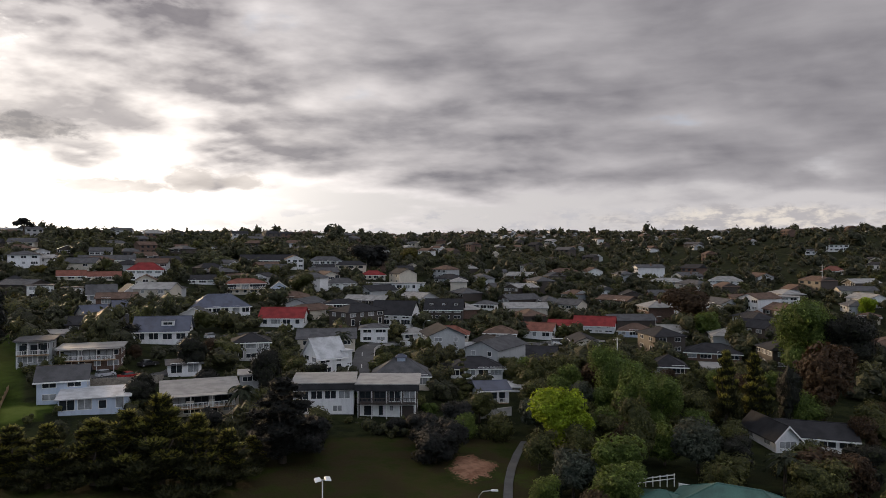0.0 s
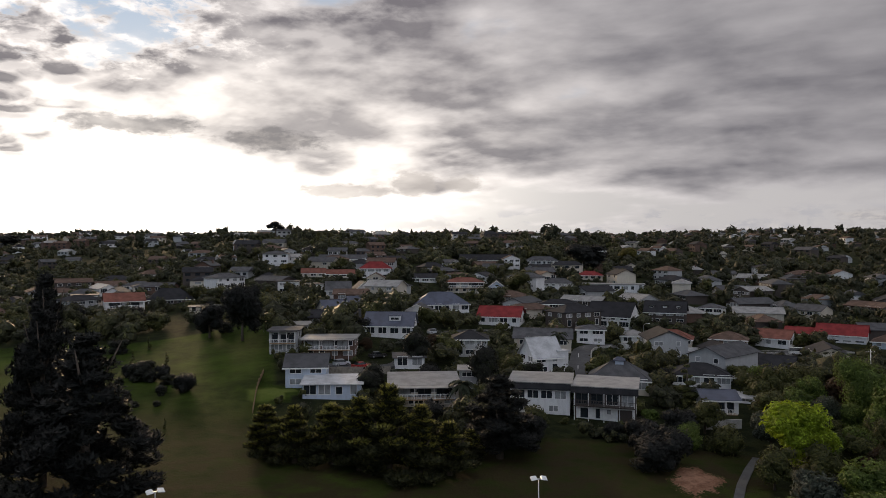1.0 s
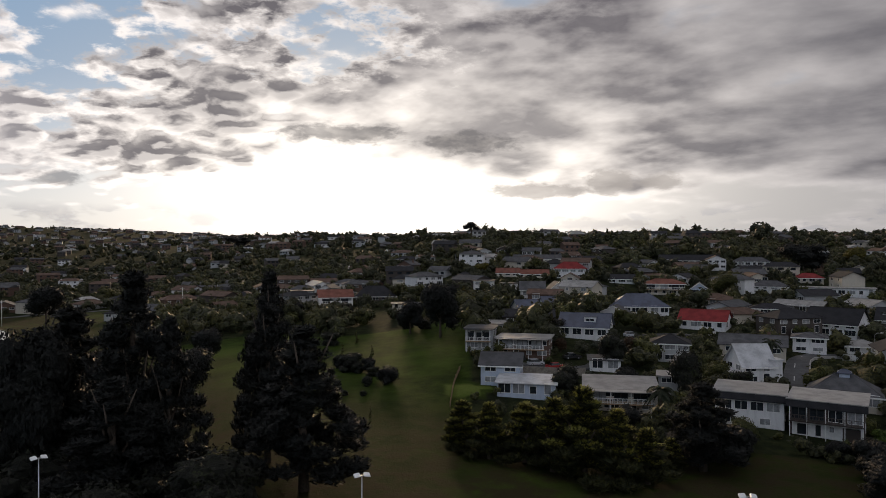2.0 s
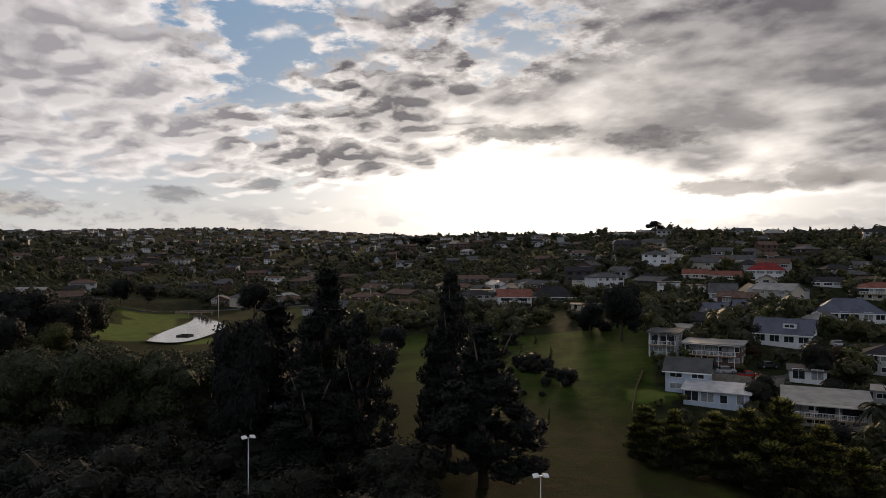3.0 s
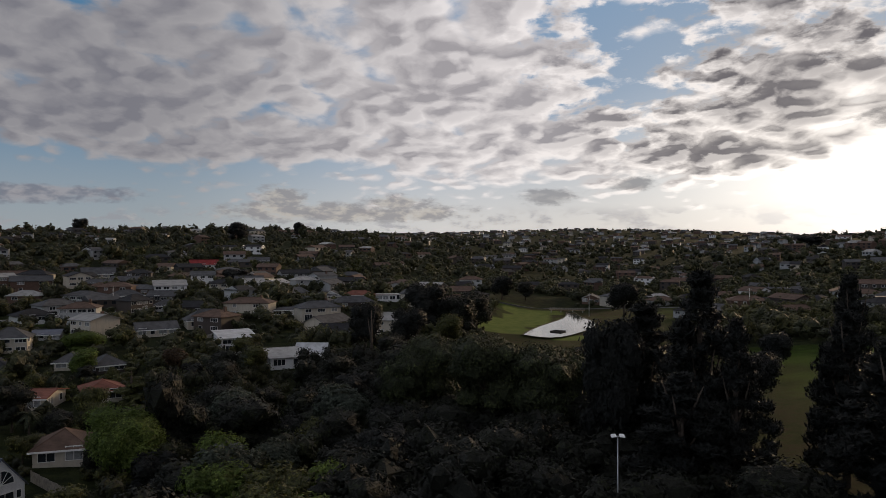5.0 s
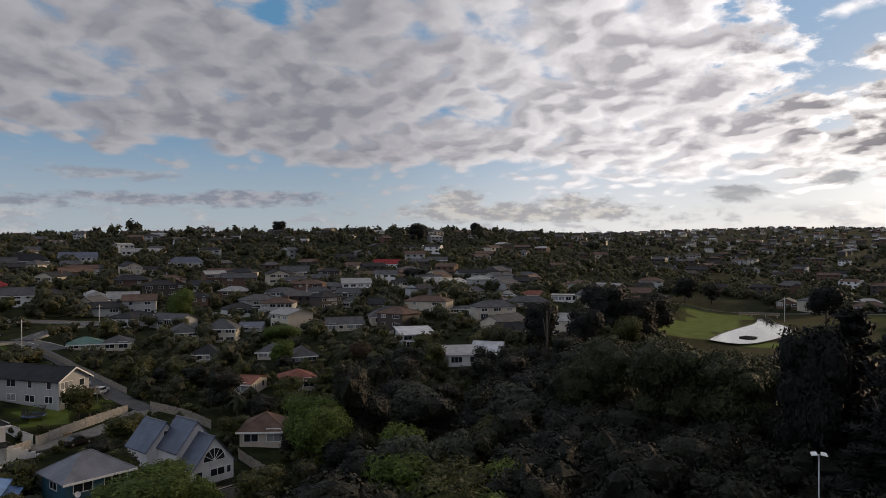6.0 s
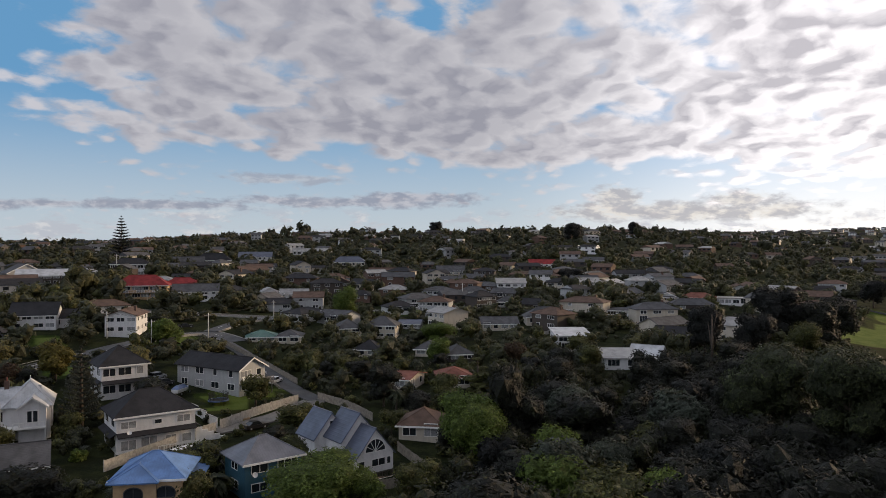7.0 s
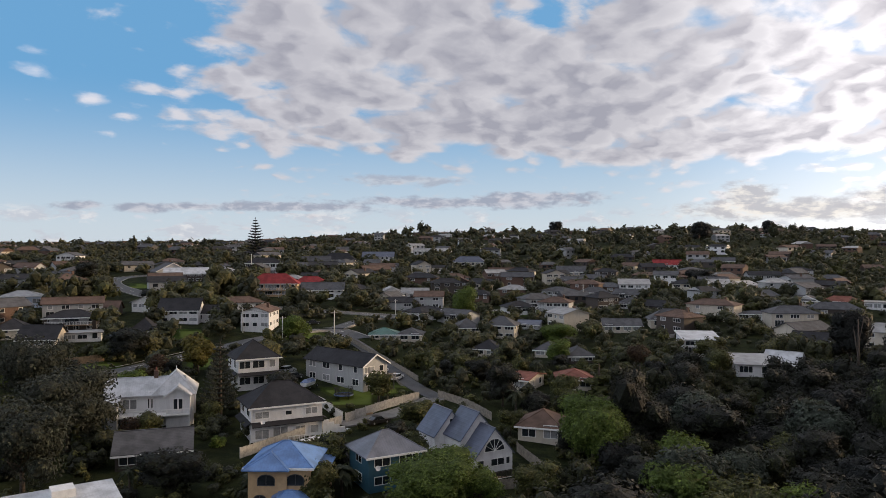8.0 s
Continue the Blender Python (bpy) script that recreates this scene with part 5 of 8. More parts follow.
def car(x, y, turn, paint, kind, label):
    """Cars, vans and a boat on a trailer, resting on the ground."""
    ob = thing(kind, *on_ground(x, y, -0.16), math.degrees(math.atan2(-x, y)) + turn - 90 + 90, label, "boat" if kind == "boat" else "van" if kind == "van" else "car", "parked vehicles")
    L, Wd, H = {"van": (4.9, 1.85, 2.0), "small_car": (3.9, 1.7, 1.5), "saloon_car": (4.5, 1.78, 1.42), "boat": (5.2, 2.0, 1.6)}[kind]
    w = Wd / 2
    if kind == "boat":
        g = Geo()
        prof = [(-L / 2, 0.85), (-L / 4, 1.0), (L / 5, 0.9), (L / 2, 0.08)]
        v = []
        for px, hw in prof:
            v += [(px, -hw, 1.35), (px, -hw * 0.7, 0.6), (px, hw * 0.7, 0.6), (px, hw, 1.35)]
        g.solid(v, [(i * 4 + k, i * 4 + k + 1, i * 4 + k + 5, i * 4 + k + 4) for i in range(3) for k in range(3)] + [(0, 3, 2, 1), (12, 13, 14, 15)])
        part("hull", g.mesh("hull", M_LAMP), ob)
        g = Geo()
        g.solid([(-L / 2, -0.85, 1.36), (L / 4, -0.85, 1.36), (L / 4, 0.85, 1.36), (-L / 2, 0.85, 1.36), (-L / 3, -0.3, 2.0), (L / 8, -0.3, 1.95), (L / 8, 0.3, 1.95), (-L / 3, 0.3, 2.0)],
                [(4, 5, 6, 7), (0, 1, 5, 4), (1, 2, 6, 5), (2, 3, 7, 6), (3, 0, 4, 7)])
        part("cover", g.mesh("cover", CARS["blue"]), ob, "blue fabric cover")
    else:
        hood = 0.92 if kind != "van" else 1.1
        b0, b1, r0, r1 = {"van": (-L / 2, L / 2 * 0.62, -L / 2 + 0.1, L / 2 * 0.42), "small_car": (-L / 2 + 0.1, L * 0.22, -L * 0.38, L * 0.08), "saloon_car": (-L * 0.36, L * 0.20, -L * 0.20, L * 0.07)}[kind]
        g = Geo()
        g.solid([(-L / 2, -w, 0.25), (L / 2, -w * 0.92, 0.25), (L / 2, w * 0.92, 0.25), (-L / 2, w, 0.25), (-L / 2 + 0.05, -w, hood), (L / 2 - 0.15, -w * 0.9, hood - 0.12), (L / 2 - 0.15, w * 0.9, hood - 0.12), (-L / 2 + 0.05, w, hood)],
                [(3, 2, 1, 0), (4, 5, 6, 7), (0, 1, 5, 4), (1, 2, 6, 5), (2, 3, 7, 6), (3, 0, 4, 7)])
        part("body", g.mesh("body", CARS[paint]), ob)
        g = Geo()
        k = w * 0.8
        g.solid([(b0, -w * 0.95, hood - 0.02), (b1, -w * 0.93, hood - 0.05), (b1, w * 0.93, hood - 0.05), (b0, w * 0.95, hood - 0.02), (r0, -k, H - 0.06), (r1, -k, H - 0.06), (r1, k, H - 0.06), (r0, k, H - 0.06)],
                [(4, 5, 6, 7), (0, 1, 5, 4), (1, 2, 6, 5), (2, 3, 7, 6), (3, 0, 4, 7)])
        part("glasshouse", g.mesh("glasshouse", M_CARGLASS), ob, "dark car windows")
        part("car_roof", box_mesh("car_roof", CARS[paint], r0 - 0.05, r1 + 0.05, -k - 0.02, k + 0.02, H - 0.07, H), ob)
    for sx in (-0.3, 0.3):
        for sy in (-1, 1):
            g = Geo()
            g.tube([(sx * L, sy * (w - 0.2), 0.3), (sx * L, sy * (w + 0.01), 0.3)], [0.31, 0.31], 12)
            wheel = part("wheel", g.mesh("wheel", M_RUBBER), ob)
            g = Geo()
            g.tube([(sx * L, sy * (w + 0.0), 0.3), (sx * L, sy * (w + 0.025), 0.3)], [0.18, 0.17], 10)
            part("rim", g.mesh("rim", M_STEEL), wheel)
    TAKEN.append((x, y, 3.0))
    FRONTS.append((x, y, 2.4, math.hypot(x, y)))


def pond(pts, z):
    """A long pond with a soft bank, a planted raft and a footbridge."""
    line = resample(pts + pts[:1], 5.0)[:-1]
    me = bpy.data.meshes.new("pond_water")
    me.from_pydata([(x, y, z) for x, y in line], [], [tuple(range(len(line)))])
    me.materials.append(M_WATER)
    tagged(new("water", me), "still pond water mirroring the bright sky", "pond", kind="structure")
    cx, cy = sum(p[0] for p in pts) / len(pts), sum(p[1] for p in pts) / len(pts)
    g = Geo()
    for (ax, ay), (bx, by) in zip(line, line[1:] + line[:1]):
        ox, oy, px, py = ax + (ax - cx) * 0.03, ay + (ay - cy) * 0.03, bx + (bx - cx) * 0.03, by + (by - cy) * 0.03
        g.poly((ax, ay, z + 0.12), (bx, by, z + 0.12), (px, py, z + 0.2), (ox, oy, z + 0.2))
        g.poly((ax, ay, z - 0.3), (bx, by, z - 0.3), (bx, by, z + 0.12), (ax, ay, z + 0.12))
    tagged(new("pond_edge", g.mesh("pond_edge", M_BANK)), "dry grassy bank round the pond", "bank", kind="structure")
    rx, ry = polar(66.9, 281)
    raft = thing("planted_raft", rx, ry, z - 0.1, 40, "dark square raft with plants floating on the pond", "raft")
    g = Geo()
    g.box(-3.2, 3.2, -3.0, 3.0, 0, 0.5)
    part("deck", g.mesh("deck", M_DARKW), raft)
    for i, (sx, sy) in enumerate(((-3, 0), (3, 0), (0, -2.8), (0, 2.8))):
        g = Geo()
        g.box(sx - (0.15 if sx else 3.2), sx + (0.15 if sx else 3.2), sy - (0.15 if sy else 3.0), sy + (0.15 if sy else 3.0), 0.5, 0.95)
        part("edge_beam", g.mesh("edge_beam", M_DARKW), raft)
    raft.scale = (0.72, 0.72, 0.6)
    part("planting", crown_mesh("planting", M_DARK, [(-1.2, 0.3, 0.7, 1.3, 0.5), (1.2, -0.4, 0.7, 1.2, 0.5)], 260, 0.22, 9), raft, "low dark reeds")
    bx, by = polar(66.2, 372)
    br = thing("footbridge", bx, by, z + 0.9, math.degrees(math.atan2(-bx, by)), "low timber footbridge with rails over the pond's end", "bridge")
    part("bridge_deck", box_mesh("bridge_deck", M_TIMBER, -9, 9, -0.9, 0.9, -0.15, 0.0), br)
    railing(br, -9, 9, -0.85, 0.0, M_FENCE)
    railing(br, -9, 9, 0.85, 0.0, M_FENCE)
    for sx in (-8, -3, 3, 8):
        part("pier", box_mesh("pier", M_CONC, sx - 0.2, sx + 0.2, -0.7, 0.7, -2.2, -0.15), br)


def bare_trunk(x, y, h):
    """A dead tree: one pale trunk with a few broken limbs."""
    ob = thing("dead_tree", *on_ground(x, y), 0, "pale bare dead tree trunk standing in the bush", "tree")
    part("trunk", trunk_mesh("trunk", h, 0.3, 4, 91, 1.2), ob)
    TAKEN.append((x, y, 1.0))


# ---------------------------------------------------------------- houses that can be told apart: plan place, turn, width, depth, wall height, roof, rise
house(-72.5, 136.5, -6, 8.3, 8.0, 4.53, "gable", 1.99, M_BLUEW, R_GREY, "pale blue two-storey weatherboard house with a grey roof", 2, z=7.13)
house(-64.1, 131.7, -6, 11.5, 7.0, 3.06, "mono", 0.72, M_BLUEW, R_WHITE, "low pale blue house with a white iron roof", 1, z=6.06)
house(-78.9, 160.6, -8, 12.6, 9.0, 4.72, "flat", 0.35, M_BRICK, R_PALE, "flat-roofed red brick house with white fascia and balcony", 2, z=9.44, deck=1.6)
house(-91.3, 160.5, -8, 7.0, 9.0, 5.71, "flat", 0.35, M_GREYW, R_GREY, "flat-roofed grey house stepping down the slope", 2, z=10.07, deck=1.4)
house(-98.9, 180.4, -8, 6.5, 7.0, 2.81, "mono", 0.35, M_GREYW, R_PALE, "small house with a pale iron roof", 1, z=11.97)
house(-74.5, 190.2, -10, 13.5, 9.0, 3.69, "gable", 3.21, M_WHITE, R_NAVY, "white house with a blue-grey roof and a dormer", 1, z=11.08, dormer=1)
house(-101.5, 206.9, 20, 6.9, 9.0, 3.22, "gable", 2.84, M_WHITE, R_NAVY, "white house with a blue iron roof and wide glazing", 1, z=13.63)
house(-101.2, 224.8, 10, 5.3, 7.0, 3.16, "gable", 1.85, M_WHITE, R_NAVY, "white wing with a blue iron roof", 1, z=14.75)
house(-120.7, 252.2, 0, 9.2, 9.0, 3.54, "gable", 2.89, M_WHITE, R_GREY, "white house with a grey roof and long balcony", 1, z=16.93)
house(-113.9, 260.0, 12, 6.7, 9.0, 3.65, "gable_y", 2.64, M_WHITE, R_GREY, "white house with its gable to the front", 1, z=16.93)
house(-145.1, 257.2, -6, 7.8, 9.0, 4.82, "flat", 0.35, M_PLASTER, R_GREY, "white modern flat-roofed house", 2, z=18.13)
house(-135.9, 262.2, -6, 6.7, 9.0, 3.68, "flat", 0.35, M_PLASTER, R_GREY, "white modern house with a parapet", 1, z=18.20)
house(-75.3, 239.9, 8, 18.5, 11.0, 2.98, "hip", 4.04, M_WHITE, R_NAVY, "white house with a broad grey-blue hipped roof", 1, z=13.87)
house(-77.7, 223.9, -12, 8.3, 7.0, 2.45, "gable_y", 2.10, M_WHITE, R_GREY, "white garage with a grey gable roof", 1, z=13.27)
house(-49.7, 223.3, -12, 13.3, 9.0, 3.12, "gable", 2.70, M_WHITE, R_RED, "house with a bright red roof and white gable", 1, z=11.87)
house(-48.0, 178.3, 0, 8.8, 9.0, 4.69, "hip", 1.91, M_GREYW, R_DARK, "grey two-storey house with a charcoal hipped roof", 2, z=8.57)
house(-46.4, 136.2, 3, 13.4, 9.0, 4.36, "mono", 1.0, M_CREAM, R_PALE, "pale house with a long iron roof over a balcony", 2, z=4.95, deck=2.6)
house(-57.8, 159.2, 3, 6.9, 6.0, 2.73, "mono", 0.35, M_WHITE, R_GREY, "white upper storey with a low grey roof", 1, z=7.87)
house(-40.6, 149.9, 0, 4.0, 6.0, 3.96, "flat", 0.35, M_GREYW, R_PALE, "small pale outbuilding with a pergola", 2, z=6.05)
tall_house = house(-27.7, 166.3, 26, 6.9, 8.0, 4.39, "gable", 3.79, M_WHITE, R_WHITE, "tall white house with a steep white roof", 2, z=7.11)
mansard_white = house(-23.1, 139.9, -4, 11.3, 9.0, 6.1, "mono", 0.35, M_WHITE, R_PALE, "long house with a pale roof and dark mansard edge", 2, z=4.4, mansard=1, rows=0)
mansard_dark = house(-10.6, 139.8, -4, 11.2, 9.0, 6.0, "mono", 0.35, M_DARKW, R_PALE, "dark boarded long house with a pale roof and white basement", 2, z=4.3, mansard=1, rows=0)
cupola_house = house(-9.3, 159.0, 0, 12.2, 9.0, 2.94, "hip", 3.24, M_CREAM, R_GREY, "house with a steep grey hipped roof and cupola", 1, z=5.51)
house(7.7, 172.6, 6, 12.2, 9.0, 2.67, "hip", 2.18, M_WHITE, R_DARK, "white house with a charcoal hipped roof", 1, z=5.22)
house(9.9, 152.3, 14, 6.5, 8.0, 2.59, "gable", 1.09, M_WHITE, R_NAVY, "white cottage with a grey-blue roof and terrace", 1, z=4.13, deck=1.4)
house(15.7, 160.2, 10, 4.9, 5.0, 1.00, "mono", 0.35, M_WHITE, R_WHITE, "low carport with a white roof", 1, z=4.37)
house(25.2, 193.8, -10, 11.2, 10.0, 1.80, "gable", 2.83, M_WHITE, R_DARK, "house with a dark roof and white gable end", 1, z=5.01)
house(-8.8, 214.7, 6, 7.0, 7.0, 2.34, "hip", 1.43, M_PLASTER, R_PALE, "cream sunroom wing with a pale roof", 1, z=8.72)
house(1.0, 219.6, -4, 13.5, 8.0, 2.05, "hip", 2.26, M_CREAM, R_TERRA, "house with a faded terracotta roof", 1, z=8.15)
house(-20.1, 207.7, 0, 7.7, 8.0, 4.20, "hip", 1.01, M_WHITE, R_GREY, "white two-storey house with a grey hipped roof", 2, z=9.20)
house(-15.8, 237.7, -20, 14.0, 10.0, 4.06, "gable", 3.98, M_WHITE, R_DARK, "white house with a dark roof and buff gable end", 2, z=10.70)
house(0.6, 258.4, -6, 13.2, 9.0, 4.02, "gable", 3.24, M_DARKW, R_DARK, "dark house with three dormers in its steep roof", 2, z=10.64, dormer=3)
house(17.5, 294.3, -12, 9.1, 8.0, 2.53, "hip", 1.53, M_PLASTER, R_GREY, "small white house with a grey hipped roof", 1, z=10.92)
house(18.2, 224.6, -4, 9.8, 9.0, 2.79, "hip", 1.91, M_BRICK, R_BROWN, "brick house with a brown hipped roof", 1, z=7.22)
house(30.9, 232.2, -14, 11.0, 9.0, 2.89, "gable", 2.02, M_WHITE, R_TERRA, "white house with an orange tiled roof", 1, z=7.12)
house(41.3, 250.5, -10, 7.6, 8.0, 1.76, "gable", 1.53, M_WHITE, R_RED, "white house with a red roof", 1, z=7.86)
house(52.0, 244.0, -6, 13.2, 9.0, 2.66, "gable", 2.57, M_WHITE, R_RED, "long white house with a red tiled roof", 2, z=7.71)
house(63.0, 233.9, -4, 10.0, 8.0, 2.19, "hip", 2.11, M_BLUEW, R_BROWN, "house with a red-brown roof and blue wall", 1, z=7.38)
house(74.7, 233.4, 8, 8.7, 8.0, 1.82, "gable", 1.92, M_CREAM, R_PALE, "house with a pale low roof", 1, z=7.43)
house(56.8, 180.3, 6, 8.1, 9.0, 2.51, "hip", 2.36, M_DARKW, R_DARK, "dark house with a charcoal hipped roof among trees", 1, z=4.48)
house(75.4, 199.2, 0, 14.4, 10.0, 2.47, "hip", 2.09, M_BRICK, R_DARK, "house with a broad charcoal roof among trees", 1, z=5.17)
house(69.5, 183.5, 10, 5.3, 7.0, 1.43, "mono", 0.35, M_CREAM, R_PALE, "house with a pale grey roof among trees", 1, z=4.42)
house(63.9, 122.9, 8, 11.4, 9.0, 2.45, "gable", 1.59, M_WHITE, R_DARK, "white house with a dark roof among trees", 1, z=2.16)
house(56.5, 123.4, 30, 4.0, 11.0, 2.45, "gable_y", 2.07, M_WHITE, R_DARK, "white gable wing with a dark roof", 1, z=2.14)
house(145.4, 367.1, 0, 15.5, 8.0, 3.46, "hip", 2.14, M_WHITE, R_PALE, "white two-storey house on the far slope", 2, z=16.42)
house(141.9, 298.5, -6, 12.7, 8.0, 3.74, "flat", 0.35, M_WHITE, R_PALE, "white modern house with a roof gable", 2, z=12.40)
house(-81.8, 294.9, 0, 16.0, 9.0, 4.60, "hip", 1.86, M_CREAM, R_TERRA, "cream two-storey house with a terracotta roof", 2, z=17.35, deck=1.2)
house(-69.0, 300.1, 0, 6.4, 8.0, 2.82, "gable_y", 2.35, M_BLUEW, R_GREY, "small blue-grey cottage with a gable", 1, z=17.22)
house(-45.6, 319.6, 0, 13.9, 8.0, 3.00, "hip", 2.31, M_WHITE, R_GREY, "white house with a verandah and grey roof", 2, z=17.74)
house(-21.9, 328.6, 0, 26.7, 8.0, 3.60, "flat", 0.35, M_WHITE, R_PALE, "long white flat-roofed house", 1, z=16.71)
house(-35.7, 253.4, 0, 12.9, 8.0, 3.56, "hip", 1.47, M_WHITE, R_DARK, "dark-roofed house with a white lower storey", 2, z=13.27)
house(-129.2, 310.0, -6, 14.0, 8.0, 4.85, "hip", 3.05, M_WHITE, R_RED, "white two-storey house with a red roof", 2, z=22.17)
house(-106.1, 314.5, 0, 10.7, 8.0, 2.22, "gable", 1.81, M_WHITE, R_DARK, "white house with a dark roof", 1, z=20.49)
house(-162.7, 434.9, 0, 12.2, 8.0, 2.73, "gable", 1.70, M_WHITE, R_BROWN, "white house high on the slope", 1, z=34.29)
house(-143.5, 300.7, 0, 13.6, 8.0, 1.88, "gable", 1.75, M_CREAM, R_TERRA, "low house with a terracotta roof", 1, z=22.82)
house(-154.0, 295.5, 0, 10.3, 8.0, 2.08, "gable", 1.95, M_CREAM, R_TERRA, "low house with a pink tiled roof", 1, z=23.05)
house(-169.0, 359.1, 0, 25.5, 9.0, 1.69, "gable", 2.19, M_CREAM, R_GREY, "long house with a grey roof", 1, z=28.97)
house(-163.2, 271.8, 0, 10.2, 9.0, 2.55, "hip", 2.37, M_BRICK, R_DARK, "dark brick house with a hipped roof", 1, z=20.93)
house(-99.8, 409.1, 0, 31.2, 9.0, 2.57, "gable", 2.82, M_CREAM, R_DARK, "long house with a dark roof", 1, z=27.34)
house(-68.5, 415.5, 0, 19.3, 9.0, 2.61, "hip", 2.53, M_WHITE, R_GREY, "white house with a grey hipped roof", 1, z=26.55)
house(-35.5, 361.7, 0, 12.4, 8.0, 2.55, "hip", 2.12, M_CREAM, R_RED, "cream house with a red roof", 1, z=20.41)
house(116.4, 370.8, 0, 16.6, 8.0, 2.91, "hip", 1.57, M_CREAM, R_PALE, "cream house with a pale hipped roof", 1, z=16.52)
house(83.1, 282.7, 20, 6.4, 8.0, 2.65, "gable_y", 1.99, M_CREAM, R_PALE, "tall cream house with a pale gable", 2, z=9.69)
house(92.8, 288.3, -20, 6.0, 8.0, 2.26, "gable_y", 1.81, M_WHITE, R_GREY, "small white house with a gable", 1, z=10.28)
house(293.6, 532.3, 0, 16.1, 8.0, 5.03, "flat", 0.35, M_WHITE, R_PALE, "white house on the ridge", 2, z=33.90)
house(271.6, 522.6, 0, 10.9, 8.0, 2.88, "gable", 1.63, M_WHITE, R_GREY, "white house near the ridge", 1, z=31.48)
house(219.3, 401.0, 0, 11.6, 8.0, 2.20, "hip", 2.73, M_CREAM, R_TERRA, "house with an orange roof", 1, z=21.51)
house(116.1, 263.6, 0, 7.5, 8.0, 1.44, "hip", 2.53, M_BRICK, R_BROWN, "brick house with a brown roof among trees", 1, z=9.43)
house(151.2, 253.1, 0, 6.8, 8.0, 2.77, "hip", 1.26, M_CREAM, R_BROWN, "house half hidden by trees", 1, z=9.49)
house(-197.4, 224.4, 6, 13.7, 9.0, 5.45, "gable", 2.66, M_WHITE, R_TERRA, "white two-storey house with a terracotta roof beside the park", 2, z=11.01, deck=1.2)
house(-223.9, 232.6, 0, 9.3, 8.0, 4.97, "flat", 0.35, M_PLASTER, R_GREY, "white modern house beside the park", 2, z=12.40)
house(-191.6, 243.9, 0, 17.4, 10.0, 2.32, "hip", 4.31, M_DARKW, R_DARK, "dark pavilion house with a big hipped roof", 1, z=13.48)
house(-154.6, 216.7, 0, 11.9, 8.0, 2.36, "flat", 0.35, M_CREAM, R_GREY, "low cream house behind dark hedges", 1, z=13.39)
house(-318.9, 41.5, 0, 11.7, 8.0, 2.22, "hip", 1.96, M_WHITE, R_TERRA, "white house with a terracotta roof", 1, z=12.93)
house(-321.0, 56.3, -4, 15.1, 9.0, 3.21, "flat", 0.35, M_WHITE, R_PALE, "white flat-roofed house by the reserve", 1, z=12.12)
house(-316.0, 26.2, 0, 11.0, 9.0, 2.55, "hip", 1.84, M_CREAM, R_GREY, "cream house with a grey roof", 1, z=13.25)
blue_house = house(-79.9, -54.6, -14, 8.0, 8.0, 5.75, "hip", 2.26, M_TANW, R_BLUE, "tan plastered house with a bright blue iron roof", 2, z=2.64, rows=0)
teal_house = house(-91.0, -45.6, 24, 8.1, 7.0, 4.98, "hip", 2.43, M_TEALW, R_SLATE, "teal weatherboard house with a slate-grey hipped roof", 2, z=2.90)
white_house = house(-105.6, -73.4, 14, 12.2, 9.0, 5.95, "hip", 3.27, M_WHITE, R_DARK, "white two-storey house with a charcoal roof and skirt roof", 2, z=3.64, skirt=1, rows=0)
house(-128.3, -96.3, 14, 8.7, 9.0, 6.69, "hip", 3.40, M_WHITE, R_DARK, "white two-storey house with a charcoal hipped roof", 2, z=6.25, skirt=1)
long_house = house(-141.1, -80.7, 42, 7.3, 19.0, 5.37, "gable_y", 2.07, M_GREYW, R_DARK, "long grey weatherboard house with a dark gable roof", 2, z=5.61)
house(-84.8, -81.9, -4, 10.3, 8.0, 2.84, "gable", 2.13, M_DARKW, R_GREY, "old cottage with a weathered grey roof", 1, z=3.30)
house(-121.1, -30.1, -10, 7.4, 8.0, 2.84, "hip", 2.24, M_CREAM, R_BROWN, "low house with a brown tiled roof", 1, z=3.28)
house(-203.3, -8.3, 14, 9.3, 9.0, 4.46, "mono", 1.30, M_WHITE, R_WHITE, "white two-storey house with a white roof", 2, z=7.63)
house(-184.7, 4.5, 12, 8.2, 8.0, 2.89, "mono", 1.44, M_WHITE, R_PALE, "white house with a pale iron roof", 1, z=6.14)
house(-190.5, 11.9, -14, 7.5, 7.0, 2.14, "gable", 2.44, M_WHITE, R_WHITE, "house wing with a white iron roof", 1, z=6.65)
house(-250.7, -19.0, 10, 13.9, 9.0, 2.98, "hip", 3.30, M_CREAM, R_GREY, "cream house with a grey tiled hipped roof", 1, z=9.71)
house(-211.9, -77.5, 12, 7.3, 8.0, 3.51, "hip", 2.54, M_CREAM, R_GREY, "cream house with a grey hipped roof", 2, z=8.08)
house(-216.3, -67.3, -12, 9.4, 8.0, 4.22, "hip", 2.56, M_CREAM, R_GREY, "cream two-storey house with a grey hipped roof", 2, z=8.05)
house(-235.3, -63.2, -10, 7.1, 7.0, 1.89, "gable", 0.96, M_GREYW, R_NAVY, "low outbuilding with a dark grey roof", 1, z=8.99)
house(-188.2, -62.2, -14, 7.2, 8.0, 2.15, "hip", 2.21, M_CREAM, R_DARK, "house with a dark hipped roof", 1, z=6.65)
house(-192.0, -46.2, -12, 6.3, 8.0, 2.12, "hip", 1.87, M_CREAM, R_GREY, "house with a pale grey hipped roof", 1, z=6.72)
house(-186.9, -37.4, 16, 6.6, 8.0, 2.04, "hip", 2.03, M_DARKW, R_GREY, "dark house with a grey roof", 1, z=6.48)
